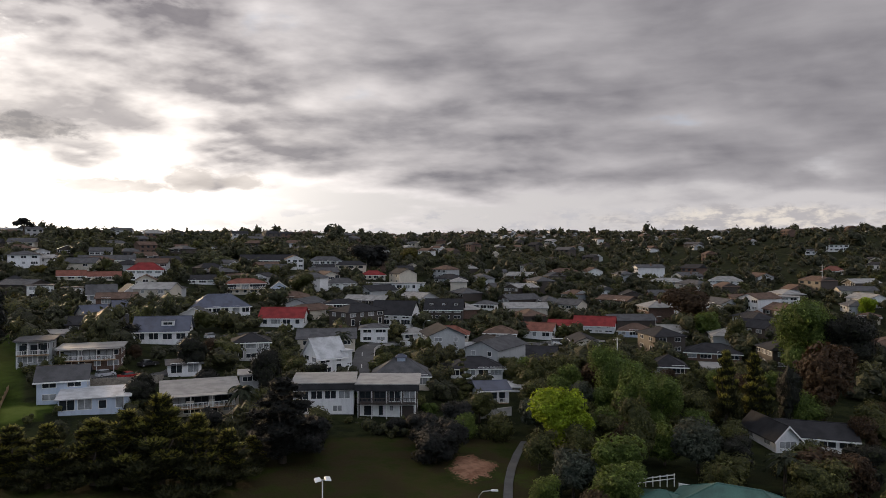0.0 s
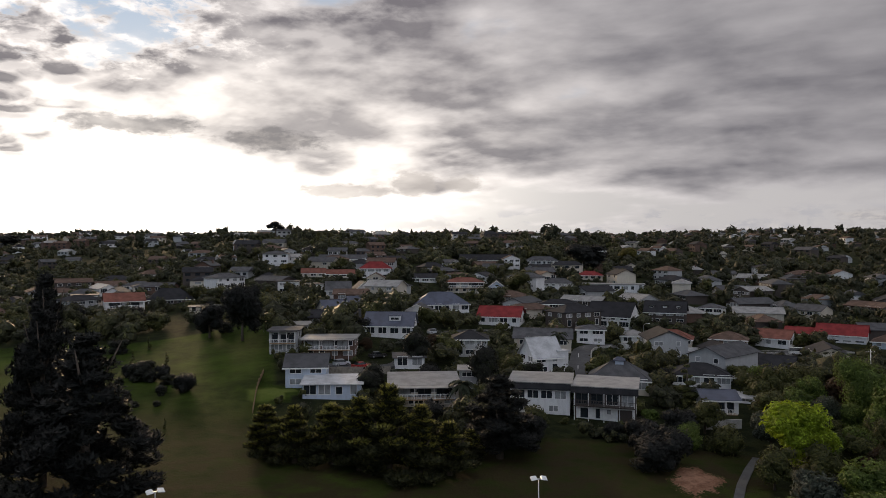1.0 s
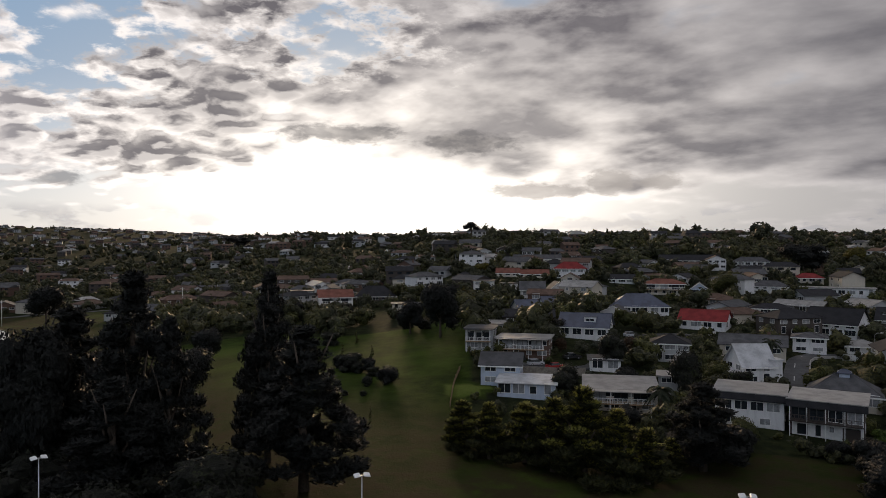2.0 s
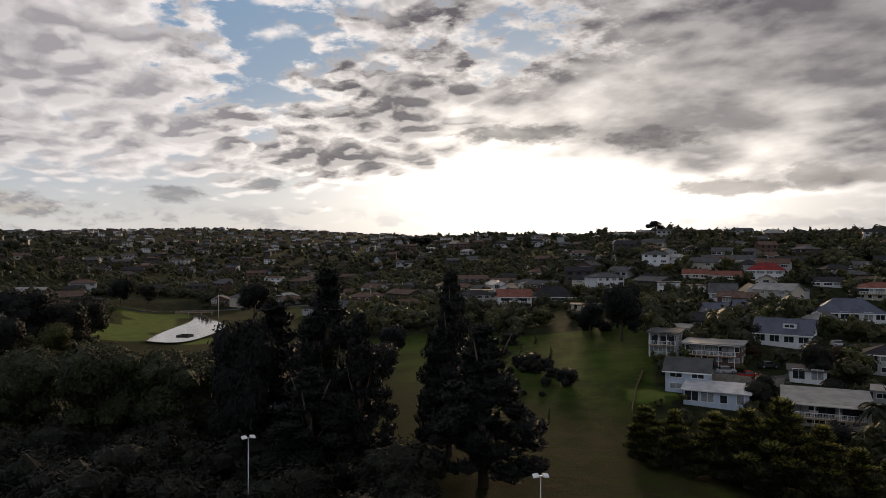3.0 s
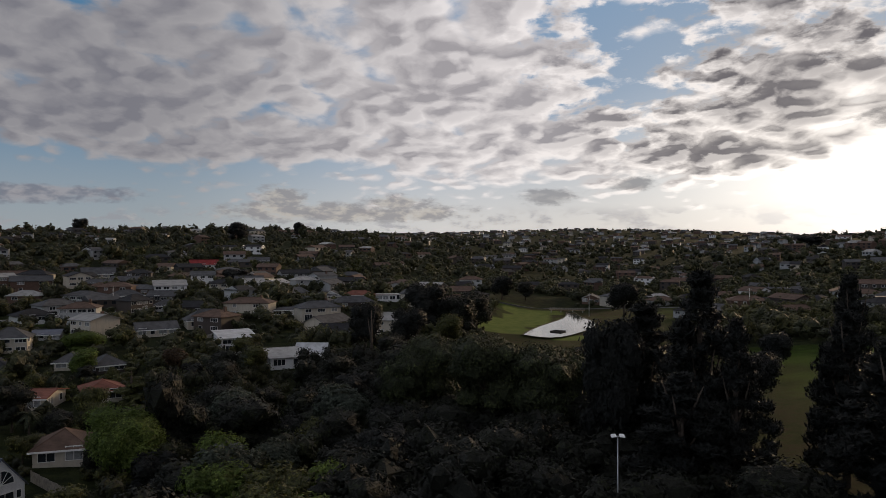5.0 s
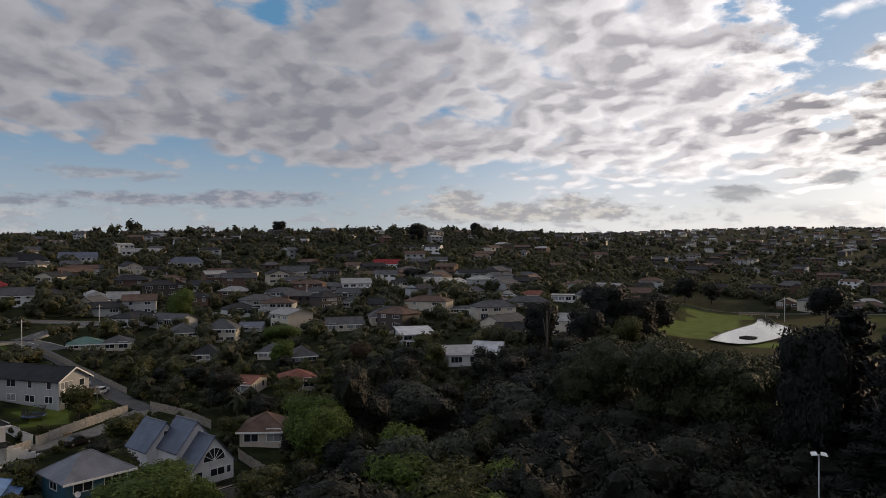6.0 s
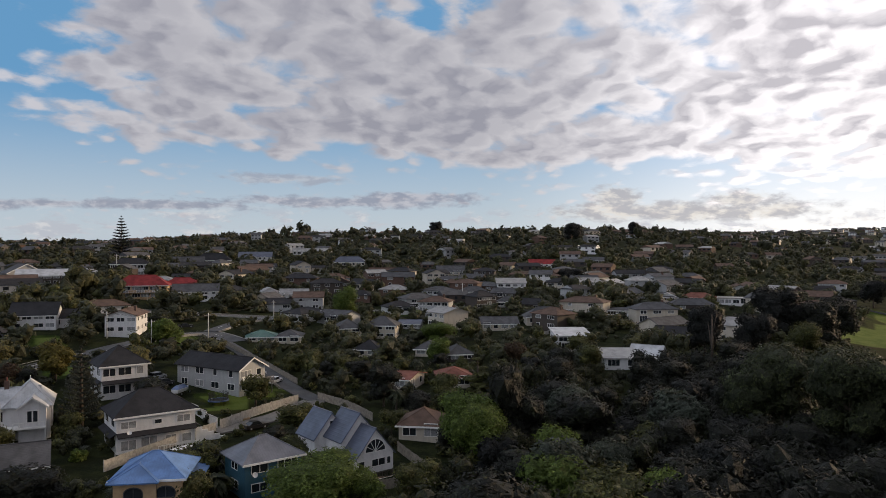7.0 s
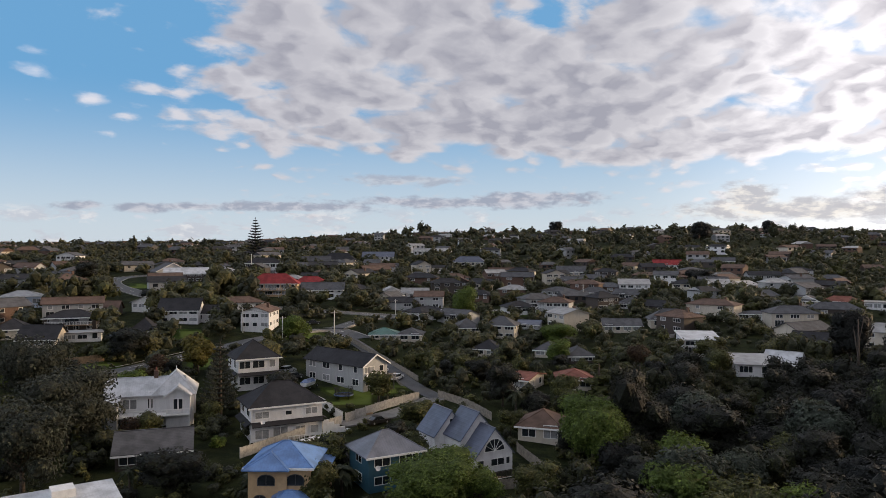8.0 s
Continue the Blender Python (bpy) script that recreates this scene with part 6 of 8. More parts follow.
house(-159.7, -32.7, 6, 7.6, 9.0, 2.47, "hip", 1.66, M_CREAM, R_TERRA, "house with a terracotta roof among trees", 1, z=4.98)
house(-153.9, -41.9, -24, 4.0, 9.0, 2.69, "gable", 0.89, M_CREAM, R_TERRA, "low cream house with a terracotta roof", 1, z=5.06)
house(-195.4, -98.3, 0, 8.5, 8.0, 1.70, "hip", 1.56, M_CREAM, R_GREEN, "house with a teal iron roof", 1, z=8.69)
house(-197.4, -90.1, -8, 6.7, 8.0, 2.36, "hip", 1.55, M_CREAM, R_GREY, "cream house with a dark grey roof", 1, z=8.17)
house(-247.2, -175.0, -8, 19.4, 10.0, 5.51, "hip", 3.90, M_TANW, R_RED, "tan two-storey house with a red tiled roof", 2, z=16.47, deck=1.2)
house(-274.8, -175.1, -8, 15.1, 9.0, 3.51, "hip", 3.04, M_CREAM, R_RED, "house wing with a red tiled roof", 1, z=17.22)
house(-259.4, -159.2, -4, 17.1, 8.0, 4.22, "gable", 2.59, M_WHITE, R_GREY, "white two-storey house with a grey roof", 2, z=15.11)
house(-175.8, -158.9, -14, 11.8, 9.0, 4.50, "gable", 3.10, M_WHITE, R_DARK, "white house with stepped dark roofs", 2, z=12.98)
house(-181.9, -154.0, -14, 7.7, 8.0, 3.18, "gable", 2.13, M_WHITE, R_DARK, "white wing with a dark roof", 1, z=12.88)
house(-259.4, -228.6, -6, 23.2, 9.0, 4.08, "gable", 2.41, M_DARKW, R_WHITE, "dark house with a white fascia and pale roof", 2, z=20.95)
house(-263.9, -246.0, 20, 14.8, 9.0, 3.69, "gable_y", 3.69, M_GREYW, R_GREY, "grey house with a wide gable", 1, z=22.02)
house(-312.1, -227.3, -4, 18.2, 9.0, 6.45, "hip", 2.85, M_WHITE, R_DARK, "white two-storey house with a dark hipped roof", 2, z=22.21)
house(-150.5, -176.0, -8, 13.3, 9.0, 4.15, "hip", 1.85, M_DARKW, R_DARK, "dark brown house with wide decks and a low hipped roof", 2, z=12.53, deck=1.6)
house(-167.4, -218.4, -6, 11.9, 9.0, 4.07, "hip", 1.59, M_BLUEW, R_PALE, "pale blue house with a pale hipped roof", 1, z=16.60)
house(-134.9, -179.4, -6, 7.8, 9.0, 2.99, "hip", 2.55, M_CREAM, R_DARK, "house with a dark hipped roof", 2, z=11.81)
house(-132.7, -165.6, -20, 9.0, 9.0, 2.59, "gable", 2.96, M_CREAM, R_DARK, "low house with a dark roof", 1, z=10.70)
house(-141.9, -161.8, -6, 9.1, 6.0, 2.40, "flat", 0.35, M_PLASTER, R_PALE, "long low white garage with flat roof", 1, z=11.22)
house(-157.8, -155.8, -10, 6.8, 9.0, 1.27, "hip", 3.34, M_GREYW, R_DARK, "house with a dark pyramid roof", 1, z=11.68)
house(-170.6, -185.2, -14, 8.9, 8.0, 2.49, "gable", 2.36, M_DARKW, R_BROWN, "brown boarded house with a white gable", 1, z=14.52)
house(-153.6, -207.2, 0, 6.4, 8.0, 2.75, "hip", 1.78, M_WHITE, R_BROWN, "white house with a brown roof", 1, z=15.23)
house(-317.9, -56.1, 8, 12.5, 8.0, 3.46, "hip", 2.23, M_WHITE, R_GREY, "white house with a grey hipped roof", 1, z=13.51)
house(-340.0, -41.8, 4, 13.5, 8.0, 4.66, "mono", 2.21, M_WHITE, R_PALE, "white two-storey house with a pale roof", 2, z=15.01)
house(-296.0, -37.3, 0, 9.6, 8.0, 2.26, "hip", 2.41, M_GREYW, R_GREY, "grey house with a hipped roof", 1, z=11.87)
house(-363.3, -8.0, -4, 12.9, 8.0, 4.26, "gable", 1.96, M_CREAM, R_GREY, "cream two-storey house with a grey roof", 2, z=16.56)
house(-385.0, 21.1, 4, 9.4, 8.0, 1.92, "gable", 2.02, M_CREAM, R_PALE, "house with a pale gable roof", 1, z=17.66)
house(-316.5, 28.3, -8, 9.9, 8.0, 2.21, "gable_y", 2.21, M_WHITE, R_GREY, "white house with its gable to the front", 1, z=13.20)
house(-319.0, 40.4, -6, 13.8, 8.0, 2.64, "hip", 1.94, M_WHITE, R_TERRA, "white house with a red-brown roof", 1, z=12.94)
house(-222.5, 22.1, -6, 11.4, 9.0, 2.46, "gable", 2.25, M_CREAM, R_DARK, "cream house with a dark roof behind the bush", 1, z=8.17)
house(-237.0, -33.4, 10, 11.8, 8.0, 2.53, "gable", 1.76, M_CREAM, R_GREY, "low house with a long grey roof", 1, z=9.03)
house(-273.5, 7.8, 0, 10.8, 8.0, 2.35, "hip", 0.84, M_WHITE, R_GREY, "white house half hidden among trees", 1, z=11.14)
house(-444.0, -160.8, -6, 21.4, 9.0, 2.96, "hip", 3.62, M_CREAM, R_NAVY, "house with a lavender-blue roof", 1, z=24.52)
house(-444.1, -227.9, -4, 21.2, 9.0, 3.12, "gable", 3.08, M_WHITE, R_NAVY, "white house with a blue-grey roof", 1, z=27.80)
house(-511.3, -217.0, 0, 26.2, 9.0, 3.06, "gable", 2.17, M_WHITE, R_PALE, "white house with a pale roof", 1, z=31.20)
house(-396.6, -231.7, -4, 20.6, 9.0, 3.57, "hip", 4.21, M_CREAM, R_DARK, "cream house with a dark hipped roof", 1, z=25.66)
house(-295.6, -133.0, -6, 11.9, 8.0, 2.28, "gable", 2.03, M_WHITE, R_PALE, "white house with a pale gable roof", 1, z=13.95)
house(-278.7, -137.0, 10, 6.8, 6.0, 4.86, "gable_y", 1.46, M_WHITE, R_PALE, "slender white house with a gable", 1, z=13.39)
house(-362.2, -161.2, 0, 11.2, 8.0, 2.49, "hip", 2.03, M_WHITE, R_GREY, "small white cottage with a grey roof", 1, z=18.91)
house(-379.7, -237.9, 0, 17.1, 8.0, 2.77, "gable", 3.39, M_DARKW, R_GREY, "dark house with a grey roof", 1, z=25.26)
house(-396.9, -123.5, 0, 14.9, 8.0, 3.25, "gable", 2.47, M_BRICK, R_BROWN, "brick house with a brown roof", 1, z=19.42)
house(-414.9, -87.0, 0, 16.1, 8.0, 2.95, "gable", 3.15, M_CREAM, R_GREY, "cream house with a grey roof", 1, z=19.95)
house(-475.5, -4.5, 0, 12.9, 8.0, 2.78, "gable", 2.02, M_CREAM, R_GREY, "cream house just below the ridge", 1, z=25.92)
house(-457.4, -36.6, 0, 16.4, 8.0, 2.75, "gable", 2.67, M_WHITE, R_RED, "house with a bright red roof", 1, z=23.96)


# ---------------------------------------------------------------- trees that can be told apart: kind, plan place, height, spread
tree("cypress", -57.8, 95.5, 8.3, spread=8.4)
tree("cypress", -52.4, 94.5, 9.0, spread=8.5)
tree("cypress", -47.2, 96.3, 9.3, spread=10.3)
tree("cypress", -42.1, 95.0, 11.1, spread=10.3)
tree("cypress", -37.6, 95.0, 13.4, spread=13.3)
tree("cypress", -32.8, 95.5, 10.8, spread=10.7)
tree("cypress", -29.4, 97.9, 8.1, spread=9.7)
tree("cypress", -27.9, 104.0, 5.4, spread=5.6)
tree("pine", -24.3, 108.0, 13.3, spread=12.5)
tree("dark", -21.5, 113.7, 8.1, spread=8.0)
tree("dark", -21.4, 120.4, 4.8, spread=5.6)
tree("dark", -1.2, 108.9, 7.3, spread=8.6)
tree("dark", 0.6, 112.5, 8.2, spread=8.0)
tree("dark", -3.0, 117.5, 7.6, spread=7.0)
tree("dark", 2.6, 127.3, 7.6, spread=7.6)
tree("dark", -3.9, 124.7, 5.7, spread=5.9)
tree("shrub", 7.7, 124.1, 3.2, spread=3.9)
tree("poplar", 4.4, 152.9, 9.5, spread=4.1)
tree("lime", 18.5, 116.1, 10.9, spread=10.0)
tree("lime", 21.2, 116.1, 7.4, spread=7.2)
tree("fresh", 32.9, 137.9, 14.9, spread=9.6)
tree("fresh", 35.3, 130.5, 12.4, spread=9.0)
tree("fresh", 38.9, 127.2, 11.6, spread=9.6)
tree("garden", 29.5, 107.6, 11.9, spread=5.8)
tree("grey", 17.3, 94.7, 6.8, spread=7.4)
tree("fresh", 23.0, 95.1, 9.0, spread=8.8)
tree("grey", 37.7, 105.5, 8.8, spread=8.7)
tree("bush", 42.1, 102.9, 6.9, spread=6.0)
tree("cypress", 50.9, 128.2, 15.7, spread=6.6)
tree("cypress", 57.4, 131.5, 14.6, spread=6.7)
tree("bush", 63.8, 131.8, 12.5, spread=5.6)
tree("rust", 72.8, 135.9, 16.2, spread=10.4)
tree("fresh", 90.3, 176.5, 21.0, spread=17.4)
tree("bush", 96.7, 170.4, 17.6, spread=14.1)
tree("fresh", 83.9, 227.1, 9.4, spread=9.3)
tree("garden", 86.3, 209.1, 10.8, spread=7.7)
tree("lime", 157.9, 265.4, 7.4, spread=7.2)
tree("rust", 86.3, 249.8, 14.8, spread=16.8)
tree("rust", 51.6, 96.4, 6.9, spread=8.1)
tree("bush", 58.6, 99.2, 7.1, spread=6.1)
tree("palm", 46.2, 96.3, 6.1, spread=5.5)
tree("grey", 16.7, 126.7, 7.0, spread=7.0)
tree("shrub", -20.5, 162.4, 3.0, spread=3.1)
tree("bush", 26.5, 107.5, 2.6, spread=4.1)
tree("bush", -56.3, 160.1, 8.9, spread=7.2)
tree("dark", -80.7, 187.2, 6.7, spread=8.2)
tree("poplar", -105.5, 201.1, 9.6, spread=3.4)
tree("dark", -40.9, 399.8, 15.8, spread=25.2)
tree("gold", -20.7, 441.9, 11.2, spread=11.9)
tree("gold", -166.4, 293.3, 5.6, spread=6.9)
tree("garden", -59.3, 300.6, 9.5, spread=11.7)
tree("garden", 16.2, 192.9, 6.1, spread=6.9)
tree("umbrella", -263.6, 448.3, 14.6, spread=18.0)
tree("dark", -243.9, 481.8, 8.4, spread=10.2)
tree("palm", -29.9, 205.0, 6.5, spread=4.2)
tree("bush", -36.5, 146.7, 10.5, spread=6.8)
tree("rust", 32.8, 155.8, 7.4, spread=7.2)
tree("pine", -66.5, 69.4, 22.6, spread=19.0)
tree("pine", -79.8, 75.6, 24.6, spread=13.0)
tree("pine", -86.5, 82.5, 29.0, spread=13.0)
tree("pine", -92.3, 61.9, 31.9, spread=15.0)
tree("pine", -83.7, 61.5, 25.1, spread=12.3)
tree("pine", -107.0, 61.2, 26.7, spread=18.4)
tree("dark", -104.4, 53.9, 25.3, spread=11.9)
tree("pine", -83.5, 53.1, 18.8, spread=17.2)
tree("dark", -117.5, 89.3, 14.0, spread=11.7)
tree("dark", -151.0, 122.4, 10.8, spread=9.2)
tree("dark", -122.3, 172.4, 11.1, spread=9.0)
tree("dark", -108.7, 167.7, 16.2, spread=12.3)
for gx, gy, gh, gk in ((-115.4, 132.8, 3.4, "dark"), (-110.6, 131.4, 4.6, "bush"), (-107.6, 130.0, 2.6, "bush"), (-104.7, 130.9, 3.8, "dark"), (-101.5, 128.4, 2.4, "bush"),
                       (-94.3, 124.3, 4.2, "dark"), (-97.4, 121.0, 2.2, "bush"), (-108.9, 137.2, 4.0, "poplar"), (-117.8, 136.6, 4.4, "poplar"), (-103.0, 117.8, 1.6, "bush"),
                       (-99.8, 114.6, 1.3, "bush"), (-96.3, 112.5, 1.2, "bush"), (-92.7, 114.1, 1.2, "bush"), (-112.0, 126.0, 1.8, "bush"), (-137.7, 154.8, 4.2, "bush"),
                       (-133.0, 160.5, 3.0, "poplar"), (-128.9, 180.4, 4.0, "bush"), (-121.5, 178.5, 3.6, "bush"), (-82.2, 103.2, 1.6, "poplar"), (-233.5, 190.8, 7.5, "poplar"),
                       (-232.7, 184.1, 6.5, "garden"), (-179.5, 211.3, 5.0, "bush"), (-195.8, 197.9, 8.0, "bush"), (-188.0, 192.0, 7.0, "dark"), (-205.0, 186.0, 6.0, "garden"), (-171.0, 203.0, 4.5, "bush")):
    tree(gk, gx, gy, gh * 1.3, sink=0.5 if gk == "poplar" else 2.4)
tree("bush", -254.3, 75.9, 16.9, spread=13.2)
tree("dark", -259.9, 67.7, 9.9, spread=11.1)
tree("dark", -299.6, 160.5, 17.4, spread=15.9)
tree("dark", -371.8, 125.6, 14.0, spread=13.1)
tree("bush", -377.8, 141.7, 10.8, spread=10.7)
tree("garden", -225.4, 185.7, 4.6, spread=6.0)
tree("dark", -662.1, 579.7, 13.9, spread=31.8)
tree("dome", -138.7, 32.1, 17.7, spread=14.4)
tree("dome", -126.9, 39.8, 20.0, spread=16.2)
tree("dome", -120.9, 48.9, 18.6, spread=15.6)
tree("dome", -123.8, 56.8, 17.0, spread=12.5)
tree("dome", -134.9, 25.6, 14.8, spread=10.8)
tree("norfolk", -385.5, -287.7, 28.4, spread=15.7)
tree("fresh", -85.6, -36.1, 7.2, spread=14.0)
tree("fresh", -88.9, -30.6, 4.5, spread=6.7)
tree("fresh", -109.4, -19.5, 11.6, spread=12.6)
tree("bush", -117.9, -12.0, 10.8, spread=9.5)
tree("conifer", -107.1, -87.8, 14.7, spread=8.4)
tree("gold", -129.7, -112.6, 9.0, spread=8.5)
tree("fresh", -169.4, -113.5, 8.7, spread=9.3)
tree("fresh", -251.9, -93.1, 12.5, spread=10.6)
tree("fresh", -208.6, -47.1, 6.7, spread=13.2)
tree("poplar", -246.6, -51.7, 5.9, spread=4.3)
tree("grey", -90.8, -115.6, 15.2, spread=13.1)
tree("grey", -82.3, -97.2, 14.3, spread=15.8)
tree("grey", -66.3, -86.5, 13.4, spread=12.8)
tree("bush", -97.2, -101.6, 5.6, spread=4.6)
tree("palm", -106.6, -42.5, 5.5, spread=5.5)
tree("palm", -83.6, -48.4, 4.5, spread=5.3)
tree("palm", -79.1, -58.8, 3.4, spread=5.1)
tree("palm", -104.6, -94.8, 3.7, spread=3.0)
tree("bush", -115.6, -15.3, 16.1, spread=7.8)
tree("poplar", -153.8, -26.2, 9.1, spread=7.1)
tree("bush", -136.5, -42.3, 9.0, spread=7.9)
tree("garden", -194.3, -5.9, 5.8, spread=6.8)
tree("bush", -130.4, -133.7, 8.1, spread=11.2)
tree("palm", -361.0, -341.1, 11.7, spread=7.5)
tree("poplar", -381.4, -314.9, 7.5, spread=6.4)
tree("dark", -828.1, -191.8, 17.3, spread=17.1)
tree("dark", -677.6, -25.2, 20.2, spread=19.0)
tree("dark", -760.5, 33.6, 17.6, spread=13.0)
tree("bush", -74.2, -69.1, 6.9, spread=9.8)
tree("dark", -379.8, -14.2, 9.9, spread=16.0)
tree("dark", -200.4, 27.2, 14.6, spread=10.9)
tree("bush", -193.6, -189.3, 6.0, spread=7.3)
tree("bush", -220.9, -251.2, 10.7, spread=10.6)
tree("dark", -237.0, 53.7, 18.2, spread=17.1)
tree("bush", -235.5, 63.8, 15.3, spread=15.0)
tree("dark", -196.9, 38.7, 14.4, spread=11.5)
tree("dark", -259.6, 76.9, 13.8, spread=10.9)
tree("garden", -215.7, 55.2, 10.7, spread=10.8)


# ---------------------------------------------------------------- roads, walls, fences, poles and cars
road([(-188.7, -102.5), (-197.5, -117.5), (-184.2, -123.4), (-163.3, -126.1), (-141.5, -126.4), (-120.3, -128.3), (-111.5, -135.1)], 7, M_ASPH, "grey asphalt street past the villas")
road([(-197.5, -117.5), (-221.4, -120.3), (-238.9, -115.5), (-261.9, -106.8), (-275.8, -92.6), (-283.3, -75.7), (-295.7, -52.7), (-306.0, -31.2)], 7, M_ASPH, "grey asphalt street across the slope")
road([(-192.2, -112.3), (-175.7, -93.6), (-157.1, -77.5), (-142.6, -63.5), (-137.5, -56.7)], 4, M_ASPH, "asphalt driveway running down between fences")
road([(-137.3, -57.2), (-129.8, -57.2), (-123.1, -59.6), (-118.3, -61.9), (-113.5, -66.3)], 5, M_GRAVEL, "grey gravel turning bay")
road([(-238.9, -115.5), (-226.7, -142.0), (-211.5, -170.8), (-204.1, -187.6), (-210.1, -209.6), (-223.3, -236.5), (-234.5, -251.6), (-251.4, -262.8), (-267.3, -259.6)], 7, M_ASPH, "winding asphalt road with pale kerbs")
road([(-18.6, 162.6), (-20.4, 179.0), (-22.3, 198.6), (-13.8, 207.6), (-4.0, 208.8), (12.9, 213.5), (30.6, 219.6), (49.5, 226.3)], 6, M_ASPH, "asphalt street between houses")
road([(-75.9, 151.0), (-67.1, 152.9), (-60.3, 157.2), (-63.7, 189.5), (-59.8, 207.2), (-50.5, 209.6)], 5, M_ASPH, "asphalt driveway with parked cars")
road([(13.9, 121.5), (11.6, 114.2), (10.0, 107.2), (9.0, 99.4), (8.3, 90.7)], 1.25, M_PATH, "narrow asphalt path through the reserve")
road([(-432.8, 91.1), (-364.3, 103.1), (-364.5, 132.1), (-360.0, 152.1), (-347.3, 175.8), (-330.9, 205.0), (-299.0, 219.8)], 5, M_ASPH, "road along the far side of the pond")
fence([(-90.9, -70.7), (-102.4, -68.6), (-113.7, -65.9)], 1.7, M_PALING, "grey paling fence stepping down the slope")
fence([(-115.0, -65.8), (-125.7, -63.2), (-134.9, -59.8)], 1.7, M_PALING, "grey paling fence below the lawn")
fence([(-138.1, -56.9), (-133.3, -48.3), (-126.4, -41.3)], 1.6, M_FENCE, "dark timber fence beside the drive")
fence([(-110.7, -31.9), (-104.6, -27.1), (-99.1, -21.6)], 1.6, M_FENCE, "timber fence along garden terraces")
fence([(-89.0, -34.7), (-93.6, -29.8), (-97.6, -24.4)], 1.5, M_FENCE, "low grey timber retaining wall")
fence([(-184.5, -104.9), (-165.5, -83.3), (-149.0, -66.3)], 1.4, M_FENCE, "dark fence beside the drive")
fence([(-119.3, -142.7), (-123.7, -138.9), (-127.4, -138.6)], 1.8, M_TIMBER, "warm brown timber garden fence")
fence([(-71.1, 143.8), (-65.5, 146.5), (-59.0, 150.6)], 1.8, M_FENCE, "grey timber fence behind the parked cars")
fence([(-72.8, 115.8), (-80.1, 128.9), (-85.1, 139.8)], 1.0, M_TIMBER, "rusty fence between lawn and houses")
low_wall([(-12.2, 201.9), (-0.7, 207.2), (9.0, 209.5)], 1.6, M_PLASTER, "long white garden wall")
low_wall([(7.1, 136.1), (10.4, 136.9), (13.3, 138.9)], 1.6, M_CONC, "grey concrete retaining wall")
low_wall([(-122.8, -76.5), (-118.7, -71.2), (-115.2, -66.6)], 1.6, M_PLASTER, "white stepped garden wall")
low_wall([(-225.5, -18.1), (-239.0, -8.9), (-233.5, -3.0)], 1.0, M_CONC, "curved concrete terrace wall")
car(-71.7, 151.6, 24, "silver", "small_car", "pale silver hatchback parked on the drive")
car(-66.7, 151.7, 28, "red", "saloon_car", "bright red saloon parked on the drive")
car(-67.2, 162.5, 22, "black", "saloon_car", "black car parked beside a hedge")
car(-63.9, 197.1, 30, "silver", "small_car", "silver car parked by a garage")
car(-45.8, 211.6, 70, "white", "van", "white van parked by a red-roofed house")
car(35.6, 218.0, 10, "white", "van", "white van parked in the street")
car(-152.5, -77.5, 60, "white", "saloon_car", "white car parked on the drive")
car(-148.1, -71.3, 64, "white", "saloon_car", "silver-white car parked on the drive")
car(-140.8, -95.9, 40, "silver", "small_car", "silver car parked beside a white house")
car(-136.7, -91.3, 40, "black", "small_car", "dark car parked beside a white house")
car(-132.0, -84.4, 60, "blue", "boat", "blue-covered white boat on a trailer")
car(-199.0, -125.7, 10, "black", "saloon_car", "black car driving-side parked on the street")
car(-148.7, -145.4, 10, "silver", "saloon_car", "silver estate car on a house forecourt")
car(-283.6, -74.6, 10, "white", "van", "white van parked on the street")
car(-116.5, -59.8, 30, "black", "saloon_car", "black car under the fence")
car(-98.6, -62.2, 40, "white", "van", "white van parked behind the blue-roofed house")
car(-315.6, 45.5, 10, "silver", "saloon_car", "silver car parked by the reserve")
car(-326.2, 53.3, 10, "white", "saloon_car", "white car parked by the reserve")
power_pole(-181.8, -107.8, 8.6)
power_pole(-166.3, -115.1, 8.1)
power_pole(-306.9, -59.0, 7.8)
power_pole(-298.6, -225.3, 11.5)
power_pole(-227.7, -110.1, 7.6)
power_pole(-172.7, -133.4, 7.5)
power_pole(46.1, 188.8, 7.2)
street_lamp(-5.7, 213.0, 4.1)
street_lamp(70.2, 235.7, 3.7)
power_pole(177.0, 332.9, 13.2)
power_pole(-266.4, 202.3, 10.6)
power_pole(-316.7, 151.2, 11.0)
bare_trunk(-173.4, 25.0, 16.1)
floodlight(-11.0, 65.1, 14.91)
floodlight(-41.7, 51.1, 15.17)
floodlight(-70.8, 37.2, 15.59)
street_lamp_head(3.5, 69.9, 12.35)
pond([(-253.2, 93.9), (-243.3, 96.4), (-238.9, 99.9), (-244.8, 108.5), (-257.8, 121.4), (-276.3, 135.1), (-297.2, 143.3), (-310.1, 143.7), (-336.9, 152.7), (-339.4, 149.2), (-311.7, 136.8), (-297.4, 125.7), (-279.8, 111.4), (-263.8, 100.0)], 3.80)
TAKEN.append((-142.7, -98.0, 4))
TAKEN.append((-136.9, -90.9, 4))
TAKEN.append((-130.9, -83.7, 5))
TAKEN.append((-147.5, -97.2, 4))
TAKEN.append((-153.4, -75.7, 5))
TAKEN.append((-228.0, 75.0, 14))
TAKEN.append((-278.3, 67.2, 18))
TAKEN.append((-284.8, 79.2, 14))
TAKEN.append((-112.6, -65.8, 3))
TAKEN.append((-101.8, -66.0, 3))
TAKEN.append((-370.3, 129.8, 24))
TAKEN.append((-385.2, 154.3, 20))
